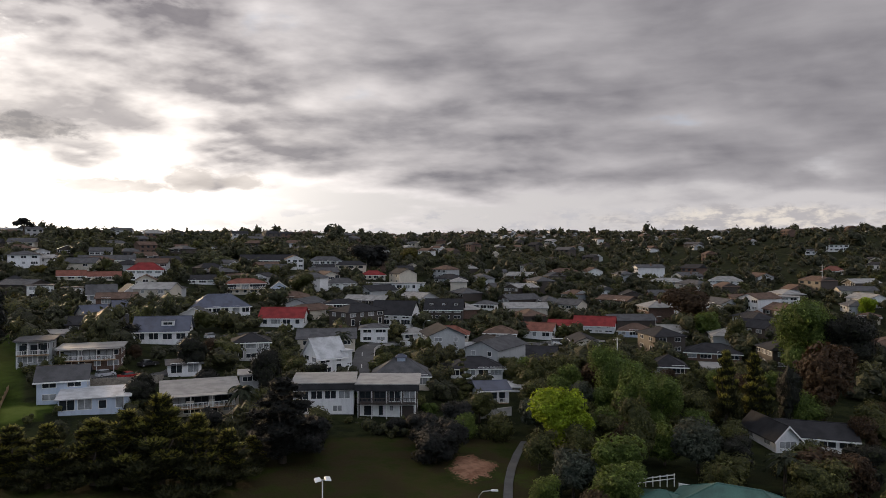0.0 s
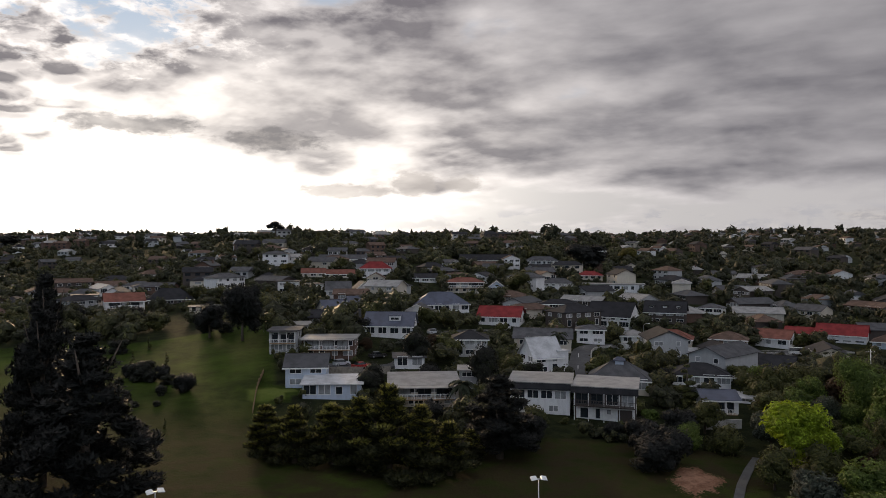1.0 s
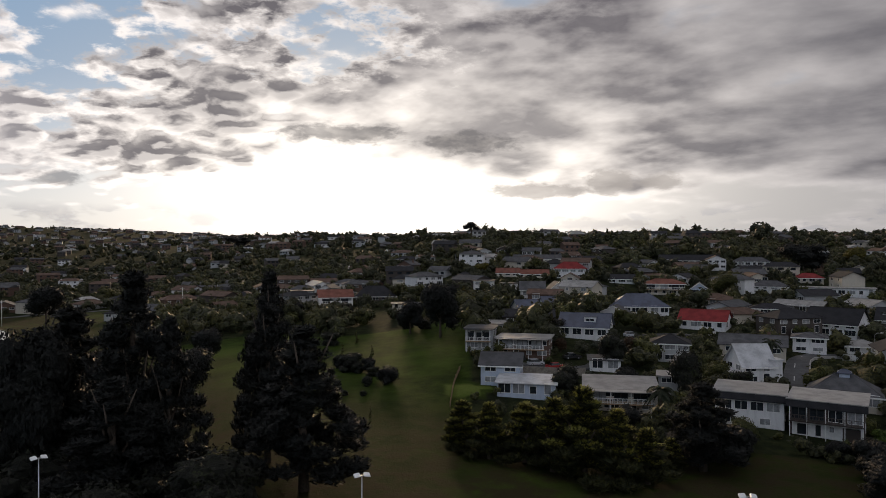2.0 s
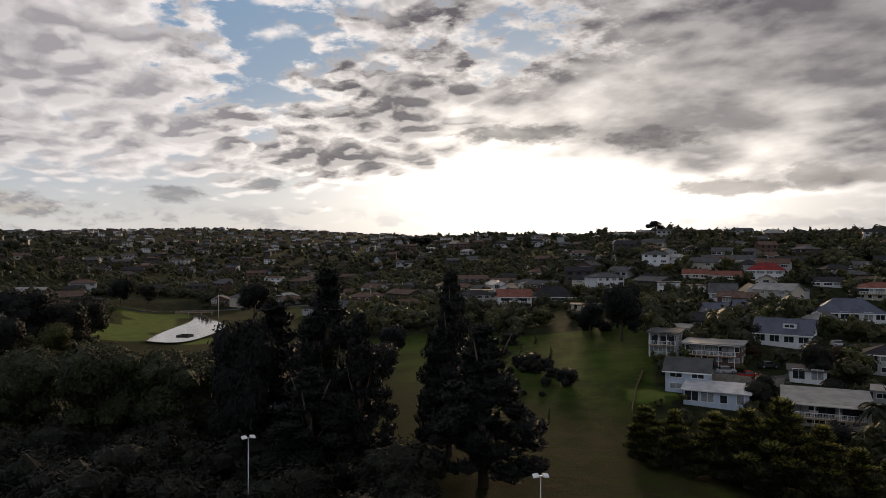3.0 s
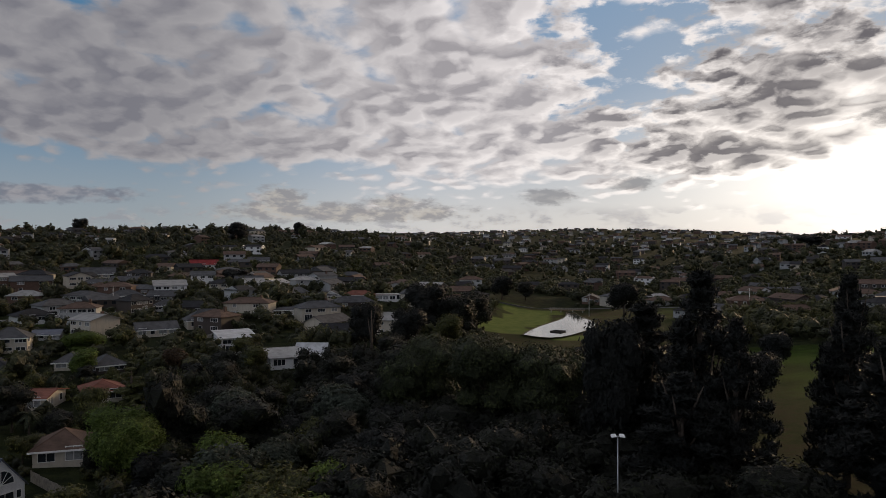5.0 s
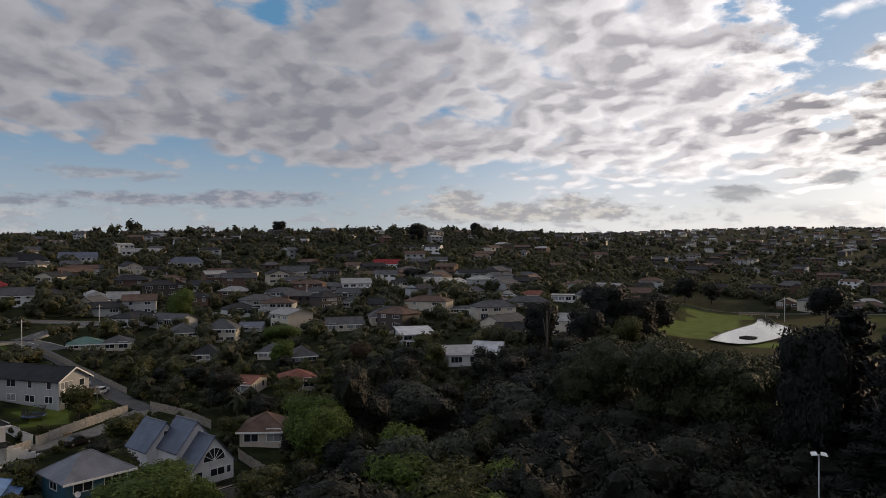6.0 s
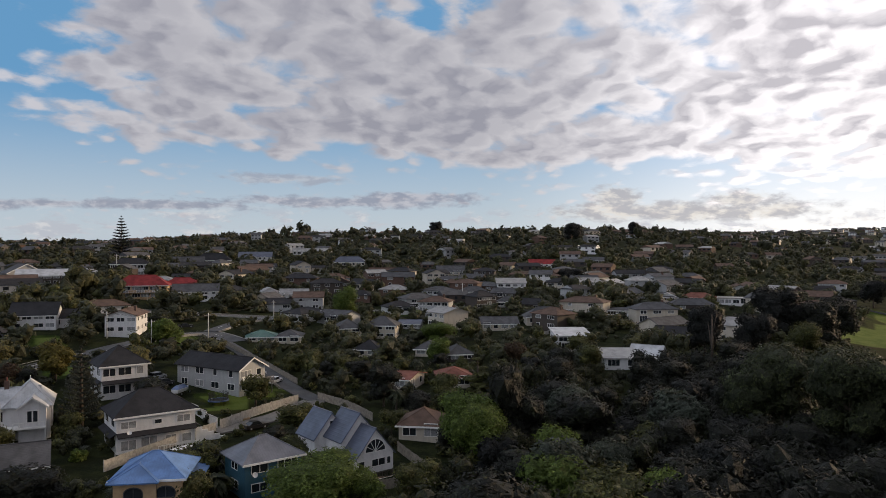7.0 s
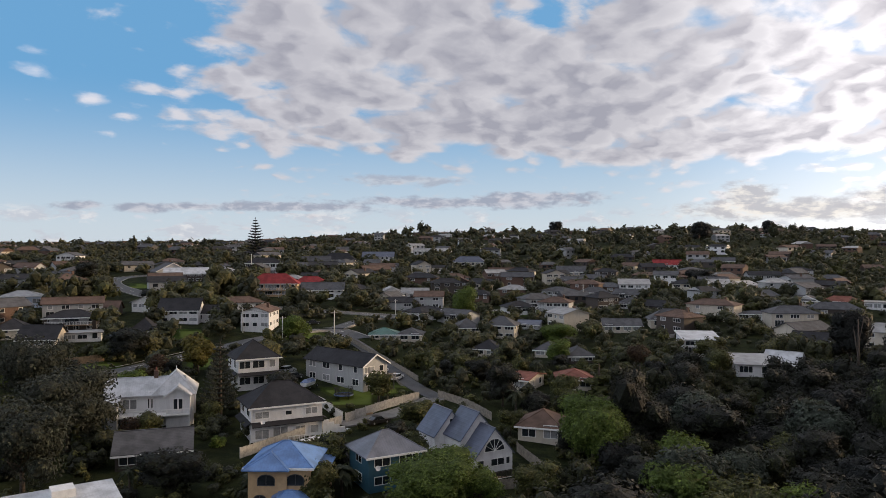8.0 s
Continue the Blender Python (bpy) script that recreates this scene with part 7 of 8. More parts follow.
TAKEN.append((-159.8, 206.5, 14))
TAKEN.append((-141.0, 185.0, 12))


# ---------------------------------------------------------------- single buildings and things with a shape of their own
def chalet(x, y):
    """Three steep gables stepping back up the slope, with an arched window and a deck."""
    rz = math.degrees(math.atan2(-x, y)) + 32
    bx, by = polar(math.degrees(math.atan2(-x, y)), math.hypot(x, y) + 4)
    z = ground(x, y)
    root = thing("chalet", bx, by, z, rz, "white chalet of three steep gables with grey-blue roofs", "house", "houses of the suburb")
    units = ((0, -2.0, 7.0, 5.0, 2.9, 4.0), (-0.3, 2.6, 6.8, 5.6, 4.7, 3.9), (-2.4, 8.4, 6.4, 6.0, 4.3, 3.7))
    for ux, uy, w, d, h, rh in units:
        m = pose(ux, uy, 0)
        part("wall", wall_mesh("gable_y", w, d, h, rh, M_WHITE, 3.5), root, at=m)
        part("roof", roof_mesh("gable_y", w, d, h, rh, 0.35, R_NAVY), root, "steep grey-blue iron roof", at=m)
    g = Geo()
    n = 12
    ring = [(1.9 * math.cos(math.pi * i / n), -4.53, 3.4 + 1.9 * math.sin(math.pi * i / n)) for i in range(n + 1)]
    g.poly(*ring)
    arch = part("arched_window", g.mesh("arched_window", M_GLASS), root, "wide arched window with white bars")
    for ang in (30, 60, 90, 120, 150):
        g = Geo()
        a = radians(ang)
        g.tube([(0, -4.56, 3.4), (1.9 * math.cos(a), -4.56, 3.4 + 1.9 * math.sin(a))], [0.05, 0.05], 4)
        part("glazing_bar", g.mesh("glazing_bar", M_FRAME), arch)
    g = Geo()
    g.tube([(px * 1.02, -4.56, 3.4 + (pz - 3.4) * 1.02) for px, _, pz in ring], [0.08] * len(ring), 4)
    g.box(-2.0, 2.0, -4.6, -4.5, 3.3, 3.42)
    part("window_frame", g.mesh("window_frame", M_FRAME), arch)
    for wx, wz, ww, wh in ((0.6, 1.0, 2.6, 1.3), (-2.6, 0.2, 1.2, 2.1), (2.6, 1.0, 0.9, 1.2)):
        add_window(root, wx, -4.5, wz, ww, wh)
    for wx, wy, wz in ((-3.6, -2.6, 1.0), (-3.7, 1.6, 1.6), (-3.7, 3.6, 1.6), (-5.6, 8.2, 1.4)):
        add_window(root, wx, wy, wz, 1.5, 1.3, -90)
    for ux, uy, zz, ws in ((1.0, -0.2, 6.5, 0.6), (2.1, -0.2, 5.2, 0.6), (-2.4, 5.4, 6.0, 0.9)):
        add_window(root, ux, uy - 0.02, zz, ws, ws)
    part("deck", box_mesh("deck", M_TIMBER, -4.2, 4.6, -7.4, -4.55, -0.25, -0.05), root, "timber deck before the gable")
    part("deck_edge", box_mesh("deck_edge", M_FRAME, -4.25, 4.65, -7.48, -7.4, -0.4, -0.03), root, "white deck edge board")
    railing(root, -4.2, 3.2, -7.35, -0.05, M_DARKW)
    for i in range(6):
        part("garden_step", box_mesh("garden_step", M_CONC, 3.4, 5.0, -8.0 - 0.5 * i, -7.5 - 0.5 * i, -0.5 - 0.28 * i, -0.25 - 0.28 * i), root)
    for i in range(3):
        part("retaining_wall", box_mesh("retaining_wall", M_FENCE, -4.5 + i, 6.0 + i * 1.5, -9.4 - 1.6 * i, -9.1 - 1.6 * i, -3.0 - i, -0.8 - 0.9 * i), root, "dark timber retaining wall")
    root.scale = (0.91, 0.91, 0.93)
    TAKEN.append((bx - 1, by + 3, 9))
    FRONTS.append((bx, by, 8, math.hypot(bx, by)))


def sash_pair(root, x, y, z, w, h):
    """Two narrow sashes side by side under one white head board."""
    for s in (-1, 1):
        add_window(root, x + s * w * 0.28, y, z, w * 0.5, h)
    part("head_board", box_mesh("head_board", M_FRAME, x - w * 0.62, x + w * 0.62, y - 0.1, y - 0.005, z + h + 0.02, z + h + 0.16), root)


def villa(x, y, z):
    """An old timber villa on high piles: a long ridge, a taller pyramid-roofed wing with a small gable, a veranda and steps."""
    root = thing("villa", x, y, z, math.degrees(math.atan2(-x, y)) - 6, "white weatherboard villa with a pale iron roof and front veranda", "house", "houses of the suburb")
    h = 5.6
    part("wall", wall_mesh("gable", 12.4, 7.4, h, 2.3, M_WHITE), root, at=pose(-0.9, 0.6, 0))
    part("roof", roof_mesh("gable", 12.4, 7.4, h, 2.3, 0.55, R_WHITE), root, "pale corrugated iron roof", at=pose(-0.9, 0.6, 0))
    part("wing_wall", wall_mesh("hip", 6.4, 8.6, h, 3.4, M_WHITE), root, at=pose(4.2, 0.4, 0))
    part("wing_roof", roof_mesh("hip", 6.4, 8.6, h, 3.6, 0.5, R_WHITE), root, "pale pyramid roof of the wing", at=pose(4.2, 0.4, 0))
    part("front_gable_wall", wall_mesh("gable_y", 4.0, 1.6, h, 1.5, M_WHITE), root, at=pose(4.9, -4.6, 0))
    part("front_gable_roof", roof_mesh("gable_y", 4.0, 3.4, h, 1.5, 0.35, R_WHITE), root, at=pose(4.9, -3.8, 0))
    g = Geo()
    for s in (-1, 1):
        g.slab([(4.9 + s * 2.4, -5.93, h - 0.2), (4.9 + s * 2.4, -5.87, h - 0.2), (4.9, -5.87, h + 1.62), (4.9, -5.93, h + 1.62)][::s], 0.26)
    part("barge_board", g.mesh("barge_board", M_FRAME), root, "white barge boards")
    part("finial", box_mesh("finial", M_FRAME, 4.14, 4.26, 0.34, 0.46, h + 3.5, h + 4.3), root)
    sash_pair(root, -3.3, -3.1, 3.0, 2.2, 1.8)
    sash_pair(root, 0.1, -3.1, 3.0, 1.0, 1.8)
    sash_pair(root, 4.9, -5.4, 3.0, 1.5, 1.9)
    for wy in (-1.6, 1.8):
        add_window(root, -7.1, wy, 3.1, 1.1, 1.6, -90)
    part("veranda_floor", box_mesh("veranda_floor", M_FRAME, -6.2, 6.9, -6.6, -3.12, 2.2, 2.36), root)
    railing(root, -6.2, 0.7, -6.5, 2.36)
    railing(root, 2.2, 6.9, -6.5, 2.36)
    for px in (-6.1, -2.8, 0.6, 2.3, 6.8):
        part("veranda_post", box_mesh("veranda_post", M_FRAME, px - 0.08, px + 0.08, -6.55, -6.39, -2.4, 2.2), root)
    g = Geo()
    for i in range(13):
        g.box(0.8, 2.1, -6.6 - 0.27 * (i + 1), -6.6 - 0.27 * i, 2.14 - 0.19 * (i + 1), 2.2 - 0.19 * (i + 1))
    part("steps", g.mesh("steps", M_FRAME), root, "white timber steps")
    part("side_shed", wall_mesh("mono", 2.4, 4.0, 4.6, 0.6, M_GREYW), root, at=pose(-6.0, -5.2, 0))
    part("shed_roof", roof_mesh("mono", 2.4, 4.0, 4.6, 0.6, 0.2, R_WHITE), root, at=pose(-6.0, -5.2, 0))
    part("chimney", box_mesh("chimney", M_BRICK, 0.4, 1.1, 0.2, 0.8, h + 1.4, h + 3.6), root, "brick chimney")
    g = Geo()
    g.tube([(0.75, 0.5, h + 3.6), (0.75, 0.5, h + 4.2)], [0.16, 0.13], 8)
    part("chimney_pot", g.mesh("chimney_pot", R_TERRA), root)
    TAKEN.append((x, y, 7))
    FRONTS.append((x, y, 7, math.hypot(x, y)))


def arched_window(root, x, y, z, w, h):
    """A dark window with a low arched head in a deep dark frame; it faces -y."""
    n = 8
    out = [(x + w / 2 * math.cos(math.pi * i / n), y - 0.03, z + h + 0.3 * w * math.sin(math.pi * i / n)) for i in range(n + 1)]
    g = Geo()
    g.poly((x - w / 2, y - 0.03, z), (x + w / 2, y - 0.03, z), *out)
    ob = part("arched_window", g.mesh("arched_window", M_GLASS), root, "dark window with an arched head")
    g = Geo()
    g.tube([(x - w / 2, y - 0.05, z)] + out[::-1] + [(x + w / 2, y - 0.05, z), (x - w / 2, y - 0.05, z)], [0.07] * (n + 4), 4)
    g.tube([(x, y - 0.05, z), (x, y - 0.05, z + h + 0.3 * w)], [0.05, 0.05], 4)
    part("frame", g.mesh("frame", M_FRAMED), ob)


def green_hall(x, y):
    rz = math.degrees(math.atan2(-x, y)) - 10
    z = ground(x, y)
    root = thing("clubhouse", x, y, z, rz, "low hall with a broad green iron hipped roof", "building")
    body(root, "hip", 15, 10, 3.0, 2.9, M_CREAM, R_GREEN, 0.7, None, 1, (1.8, 1.2), rows=4, seed=3)
    body(root, "hip", 7, 6, 2.6, 1.5, M_CREAM, R_GREEN, 0.5, pose(-8.6, -0.5, 0), 1, (1.4, 1.0), rows=2, seed=4)
    part("fascia", box_mesh("fascia", M_FRAME, -8.3, 1.2, 5.62, 5.75, 2.8, 3.3), root, "white fascia board")
    TAKEN.append((x, y, 12))


def white_hall(x, y):
    rz = math.degrees(math.atan2(-x, y)) + 4
    z = ground(x, y)
    root = thing("white_roofed_building", x, y, z, rz, "low building with a broad white sheet roof", "building")
    body(root, "mono", 20, 9, 3.4, 0.9, M_GREYW, R_WHITE, 0.6, None, 1, (1.8, 1.2), rows=5, seed=5)
    part("roof_step", box_mesh("roof_step", M_PLASTER, 3.5, 6.0, 1.5, 4.0, 3.9, 5.1), root, "small white roof lantern")
    TAKEN.append((x, y, 11))


def rail_fence(x, y):
    z = ground(x, y)
    root = thing("rail_fence", x, y, z, math.degrees(math.atan2(-x, y)) + 18, "white two-rail fence with steps beside the hall", "fence")
    for i in range(7):
        part("post", box_mesh("post", M_FRAME, -3 + i - 0.05, -3 + i + 0.05, -0.05, 0.05, -0.5, 1.1 + i * 0.12), root)
    for k, dz in enumerate((0.45, 0.95)):
        g = Geo()
        g.slab([(-3.1, -0.09, dz + 0.06), (3.1, -0.09, dz + 0.78), (3.1, -0.055, dz + 0.78), (-3.1, -0.055, dz + 0.06)], 0.13)
        part("rail", g.mesh("rail", M_FRAME), root)
    TAKEN.append((x, y, 3.5))
    FRONTS.append((x, y, 4, math.hypot(x, y)))


def trampoline(x, y):
    root = thing("trampoline", x, y, ground(x, y), 0, "round garden trampoline with a blue pad and black net", "trampoline")
    g = Geo()
    n = 20
    g.tube([(1.9 * math.cos(6.2832 * i / n), 1.9 * math.sin(6.2832 * i / n), 0.75) for i in range(n + 1)], [0.16] * (n + 1), 6)
    part("pad", g.mesh("pad", CARS["blue"]), root, "blue padded rim")
    g = Geo()
    g.poly(*[(1.8 * math.cos(6.2832 * i / n), 1.8 * math.sin(6.2832 * i / n), 0.74) for i in range(n)])
    part("mat", g.mesh("mat", M_RUBBER), root)
    for i in range(48):
        a, b = 6.2832 * i / 48, 6.2832 * (i + 6) / 48
        g = Geo()
        g.tube([(1.93 * math.cos(a), 1.93 * math.sin(a), 0.8), (1.93 * math.cos(b), 1.93 * math.sin(b), 2.2)], [0.02, 0.02], 3)
        g.tube([(1.93 * math.cos(b), 1.93 * math.sin(b), 0.8), (1.93 * math.cos(a), 1.93 * math.sin(a), 2.2)], [0.02, 0.02], 3)
        tagged(part("net", g.mesh("net", M_NET), root), kind="stuff")
    for i in range(6):
        a = 6.2832 * i / 6
        g = Geo()
        g.tube([(1.95 * math.cos(a), 1.95 * math.sin(a), -0.1), (1.95 * math.cos(a), 1.95 * math.sin(a), 2.3)], [0.035, 0.035], 5)
        part("net_pole", g.mesh("net_pole", M_RUBBER), root)
    TAKEN.append((x, y, 3))
    FRONTS.append((x, y, 2.5, math.hypot(x, y)))


def clay_bank(x, y):
    """A worn bank of bare clay lying on the grass, its edge breaking up into turf."""
    n, m = 56, 9
    vs, fs, edge = [], [], []
    for j in range(m + 1):
        for i in range(n):
            a = 2 * math.pi * i / n
            k = j / m * (1 + 0.30 * noise.noise(Vector((math.cos(a) * 1.3, math.sin(a) * 1.3, 2.0))) + 0.12 * noise.noise(Vector((math.cos(a) * 5, math.sin(a) * 5, 4.0))))
            px, py = x + 4.3 * k * math.cos(a), y + 7.2 * k * math.sin(a)
            vs.append((px, py, ground(px, py) + 0.35 * (1 - (j / m) ** 2) + (0.02 if j < m else -0.12) + 0.22 * (1 - j / m) * noise.noise(Vector((px * 0.8, py * 0.8, 0)))))
            edge.append(j / m)
    for j in range(m):
        for i in range(n):
            fs.append((j * n + i, j * n + (i + 1) % n, (j + 1) * n + (i + 1) % n, (j + 1) * n + i))
    me = bpy.data.meshes.new("clay_bank")
    me.from_pydata(vs, [], [f[::-1] for f in fs])
    me.attributes.new("edge", "FLOAT", "POINT").data.foreach_set("value", edge)
    me.materials.append(M_CLAYBANK)
    me.shade_smooth()
    tagged(new("clay_bank", me), "bare orange clay bank in the grass", "bare earth", kind="structure")
    TAKEN.append((x, y, 5))


def roof_aerial(x, y, h):
    """A television aerial and a dish on a mast by a house."""
    z = ground(x, y)
    root = thing("aerial", x, y, z, 20, "thin television aerial on a tall mast", "aerial")
    g = Geo()
    g.tube([(0, 0, -0.3), (0, 0, h + 2)], [0.04, 0.03], 6)
    part("mast", g.mesh("mast", M_STEEL), root)
    for i in range(6):
        part("element", box_mesh("element", M_STEEL, -0.5 + 0.04 * i, 0.5 - 0.04 * i, -0.6 + 0.22 * i, -0.57 + 0.22 * i, h + 1.8, h + 1.83), root)
    part("boom", box_mesh("boom", M_STEEL, -0.02, 0.02, -0.7, 0.7, h + 1.79, h + 1.83), root)


def timber_stack(x, y):
    root = thing("timber_stack", x, y, ground(x, y), math.degrees(math.atan2(-x, y)) + 25, "stack of pale sawn timber on the concrete", "timber")
    for j in range(3):
        for i in range(5):
            part("plank", box_mesh("plank", M_TIMBER, -2.2 + 0.1 * j, 2.2, -0.5 + 0.2 * i, -0.32 + 0.2 * i, 0.1 * j, 0.09 + 0.1 * j), root)


def garden_shed(x, y):
    root = thing("garden_shed", x, y, ground(x, y), math.degrees(math.atan2(-x, y)) - 12, "small timber shed with a pale sloping roof", "shed")
    part("wall", wall_mesh("mono", 3.4, 2.4, 2.0, 0.3, M_DARKW, 1.0), root)
    part("roof", roof_mesh("mono", 3.4, 2.4, 2.0, 0.3, 0.25, R_PALE), root)
    part("door", box_mesh("door", M_FENCE, -0.5, 0.5, -1.24, -1.205, 0.05, 1.9), root)


def finish_single_houses():
    """Porches, decks and stairs of the houses nearest to the camera."""
    w, d = HOUSE_SIZE[blue_house.name]
    m = pose(w * 0.22, -d / 2 - 1.6, 0)
    part("porch_wall", wall_mesh("hip", w * 0.5, 3.2, 2.3, 1.0, M_TANW), blue_house, at=m)
    part("porch_roof", roof_mesh("hip", w * 0.5, 3.2, 2.3, 1.0, 0.5, R_BLUE), blue_house, "blue iron porch roof", at=m)
    arched_window(blue_house, -w * 0.2, -d * 0.53, 3.4, 2.2, 0.7)
    arched_window(blue_house, w * 0.26, -d / 2, 3.4, 2.2, 0.7)
    arched_window(blue_house, -w * 0.3, -d * 0.53, 0.6, 1.6, 1.1)
    wing = pose(-w * 0.18, -d * 0.36, 0)
    part("wing_wall", wall_mesh("hip", w * 0.62, d * 0.34, 5.6, 1.3, M_TANW), blue_house, at=wing)
    part("wing_roof", roof_mesh("hip", w * 0.62, d * 0.9, 5.72, 1.35, 0.5, R_BLUE), blue_house, "blue iron wing roof", at=wing @ pose(0, d * 0.2, 0))
    g = Geo()
    for i in range(2):
        g.box(-w / 2 - 0.52, w / 2 + 0.52, -d / 2 - 0.6, -d / 2 - 0.5, 5.42 + 0.1 * i, 5.5 + 0.1 * i)
    part("gutter", g.mesh("gutter", R_BLUE), blue_house)
    m = pose(w * 0.34, d * 0.35, 0)
    part("side_wall", wall_mesh("hip", w * 0.55, 6, 4.2, 1.2, M_TANW), blue_house, at=m)
    part("side_roof", roof_mesh("hip", w * 0.55, 6, 4.2, 1.3, 0.5, R_BLUE), blue_house, "blue iron side roof", at=m)
    w, d = HOUSE_SIZE[teal_house.name]
    m = pose(w * 0.2, -d / 2 - 1.5, 0)
    part("lean_to_wall", wall_mesh("mono", w * 0.6, 3.0, 2.0, 0.7, M_TEALW), teal_house, at=m)
    part("lean_to_roof", roof_mesh("mono", w * 0.6, 3.0, 2.0, 0.7, 0.4, R_SLATE), teal_house, "grey lean-to roof", at=m)
    part("skylight", box_mesh("skylight", M_GLASS, -0.6, 0.6, -1.4, -0.5, 5.0, 6.1), teal_house, "roof skylight")
    w, d = HOUSE_SIZE[long_house.name]
    zf = 2.4
    part("deck", box_mesh("deck", M_FENCE, -w * 0.5, w * 0.5, -d / 2 - 2.6, -d / 2 - 0.02, zf - 0.2, zf), long_house, "weathered timber deck")
    railing(long_house, -w * 0.5, w * 0.5, -d / 2 - 2.5, zf, M_FENCE)
    for px in (-w * 0.45, 0, w * 0.45):
        part("deck_post", box_mesh("deck_post", M_FENCE, px - 0.08, px + 0.08, -d / 2 - 2.5, -d / 2 - 2.34, -2.0, zf - 0.2), long_house)
    for i in range(10):
        part("deck_step", box_mesh("deck_step", M_FENCE, w * 0.5 + 0.28 * i, w * 0.5 + 0.28 * (i + 1), -d / 2 - 2.6, -d / 2 - 1.5, zf - 0.24 * (i + 1), zf - 0.24 * (i + 1) + 0.06), long_house)
    w, d = HOUSE_SIZE[white_house.name]
    for px, pz, pw, ph, shut in ((-4.3, 3.9, 2.4, 1.3, True), (0.2, 4.1, 1.2, 0.8, False), (4.2, 3.9, 2.2, 1.3, True),
                                 (-4.3, 0.5, 2.4, 1.6, True), (-1.2, 0.3, 2.6, 1.9, True), (2.2, 0.5, 1.8, 1.5, True), (4.7, 0.6, 1.6, 1.4, True)):
        add_window(white_house, px, -d / 2, pz, pw, ph, curtain=shut)
    part("terrace", box_mesh("terrace", M_CONC, -w * 0.55, w * 0.5, -d / 2 - 2.0, -d / 2 - 0.02, -0.4, -0.05), white_house)
    railing(white_house, -w * 0.55, w * 0.5, -d / 2 - 1.9, -0.05)
    for i in range(6):
        part("wall_step", box_mesh("wall_step", M_PLASTER, w / 2 + 0.1 + 1.0 * i, w / 2 + 1.1 + 1.0 * i, -d / 2 - 0.2, -d / 2 + 0.05, -2.5, 2.6 - 0.5 * i), white_house, "white stepped garden wall")
    w, d = HOUSE_SIZE[mansard_white.name]
    for px in (-3.9, -1.3, 1.3, 3.9):
        add_window(mansard_white, px, -d / 2, 3.1, 2.2, 1.7)
    for px in (-3.0, 2.6):
        add_window(mansard_white, px, -d / 2, 0.7, 1.8, 1.2)
    w, d = HOUSE_SIZE[mansard_dark.name]
    part("balcony", box_mesh("balcony", M_DARKW, -w / 2, w / 2, -d / 2 - 1.5, -d / 2 - 0.01, 2.5, 2.7), mansard_dark, "dark timber balcony")
    railing(mansard_dark, -w / 2, w / 2, -d / 2 - 1.42, 2.7, M_DARKW)
    for px in (-4.2, -1.4, 1.4, 4.2):
        add_window(mansard_dark, px, -d / 2, 2.75, 2.2, 2.0, 0, px < 0, "glazed_door")
    for px in (-5.4, -2.8, 0.0, 2.8, 5.4):
        part("balcony_post", box_mesh("balcony_post", M_FRAME, px - 0.06, px + 0.06, -d / 2 - 1.46, -d / 2 - 1.34, -2.0, 5.0), mansard_dark)
    part("basement_wall", box_mesh("basement_wall", M_PLASTER, -w / 2 + 0.4, w / 2 - 0.2, -d / 2 - 0.06, -d / 2 - 0.012, -2.4, 2.45), mansard_dark, "white basement wall")
    for px, pw in ((-3.6, 1.6), (-1.2, 0.8), (0.8, 0.6)):
        add_window(mansard_dark, px, -d / 2 - 0.06, 0.2 if pw > 0.7 else 1.1, pw, 1.8 if pw > 0.7 else 0.8, 0, True)
    part("garage_door", box_mesh("garage_door", M_DARKW, 2.4, 5.0, -d / 2 - 0.1, -d / 2 - 0.062, -0.2, 2.0), mansard_dark, "dark garage door")
    w, d = HOUSE_SIZE[tall_house.name]
    m = pose(w / 2 + 0.6, -d / 2 + 1.6, 0)
    part("bay_wall", wall_mesh("flat", 2.6, 2.6, 5.2, 0, M_WHITE), tall_house, at=m)
    part("bay_roof", roof_mesh("flat", 2.6, 2.6, 5.2, 0, 0.25, R_WHITE), tall_house, at=m)
    m = pose(-w / 2 - 2.4, -0.5, 0)
    part("lean_to_wall", wall_mesh("mono", 4.4, 4.0, 2.2, 0.9, M_WHITE), tall_house, at=m)
    part("lean_to_roof", roof_mesh("mono", 4.4, 4.0, 2.2, 0.9, 0.3, R_WHITE), tall_house, at=m)
    w, d = HOUSE_SIZE[cupola_house.name]
    part("cupola", box_mesh("cupola", M_BLUEW, -0.9, 0.9, -0.9, 0.9, 5.4, 6.6), cupola_house, "small glazed cupola")
    part("cupola_roof", roof_mesh("hip", 2.0, 2.0, 6.6, 0.5, 0.3, R_NAVY), cupola_house)
    for i, root in enumerate((long_house, teal_house, white_house)):
        g = Geo()
        n = 10
        rim = [(0.38 * math.cos(6.2832 * k / n), 0.1, 0.38 * math.sin(6.2832 * k / n)) for k in range(n)]
        for k in range(n):
            g.poly((0, 0.22, 0), rim[k], rim[(k + 1) % n])
        ww, dd = HOUSE_SIZE[root.name]
        part("satellite_dish", g.mesh("satellite_dish", M_LAMP), root, "white satellite dish", at=pose(-ww * 0.35, -dd / 2 - 0.5, 3.4, -25, 0, 0))


finish_single_houses()


chalet(-99.0, -34.2)
villa(-100.5, -97.8, 4.61)
green_hall(33.8, 81.1)
white_hall(-55.9, -73.7)
rail_fence(29.2, 99.2)
trampoline(-128.9, -74.2)
clay_bank(4.3, 106.3)
roof_aerial(-94.5, -92.1, 5.5)
timber_stack(-120.2, -65.3)
garden_shed(-120.2, -27.6)


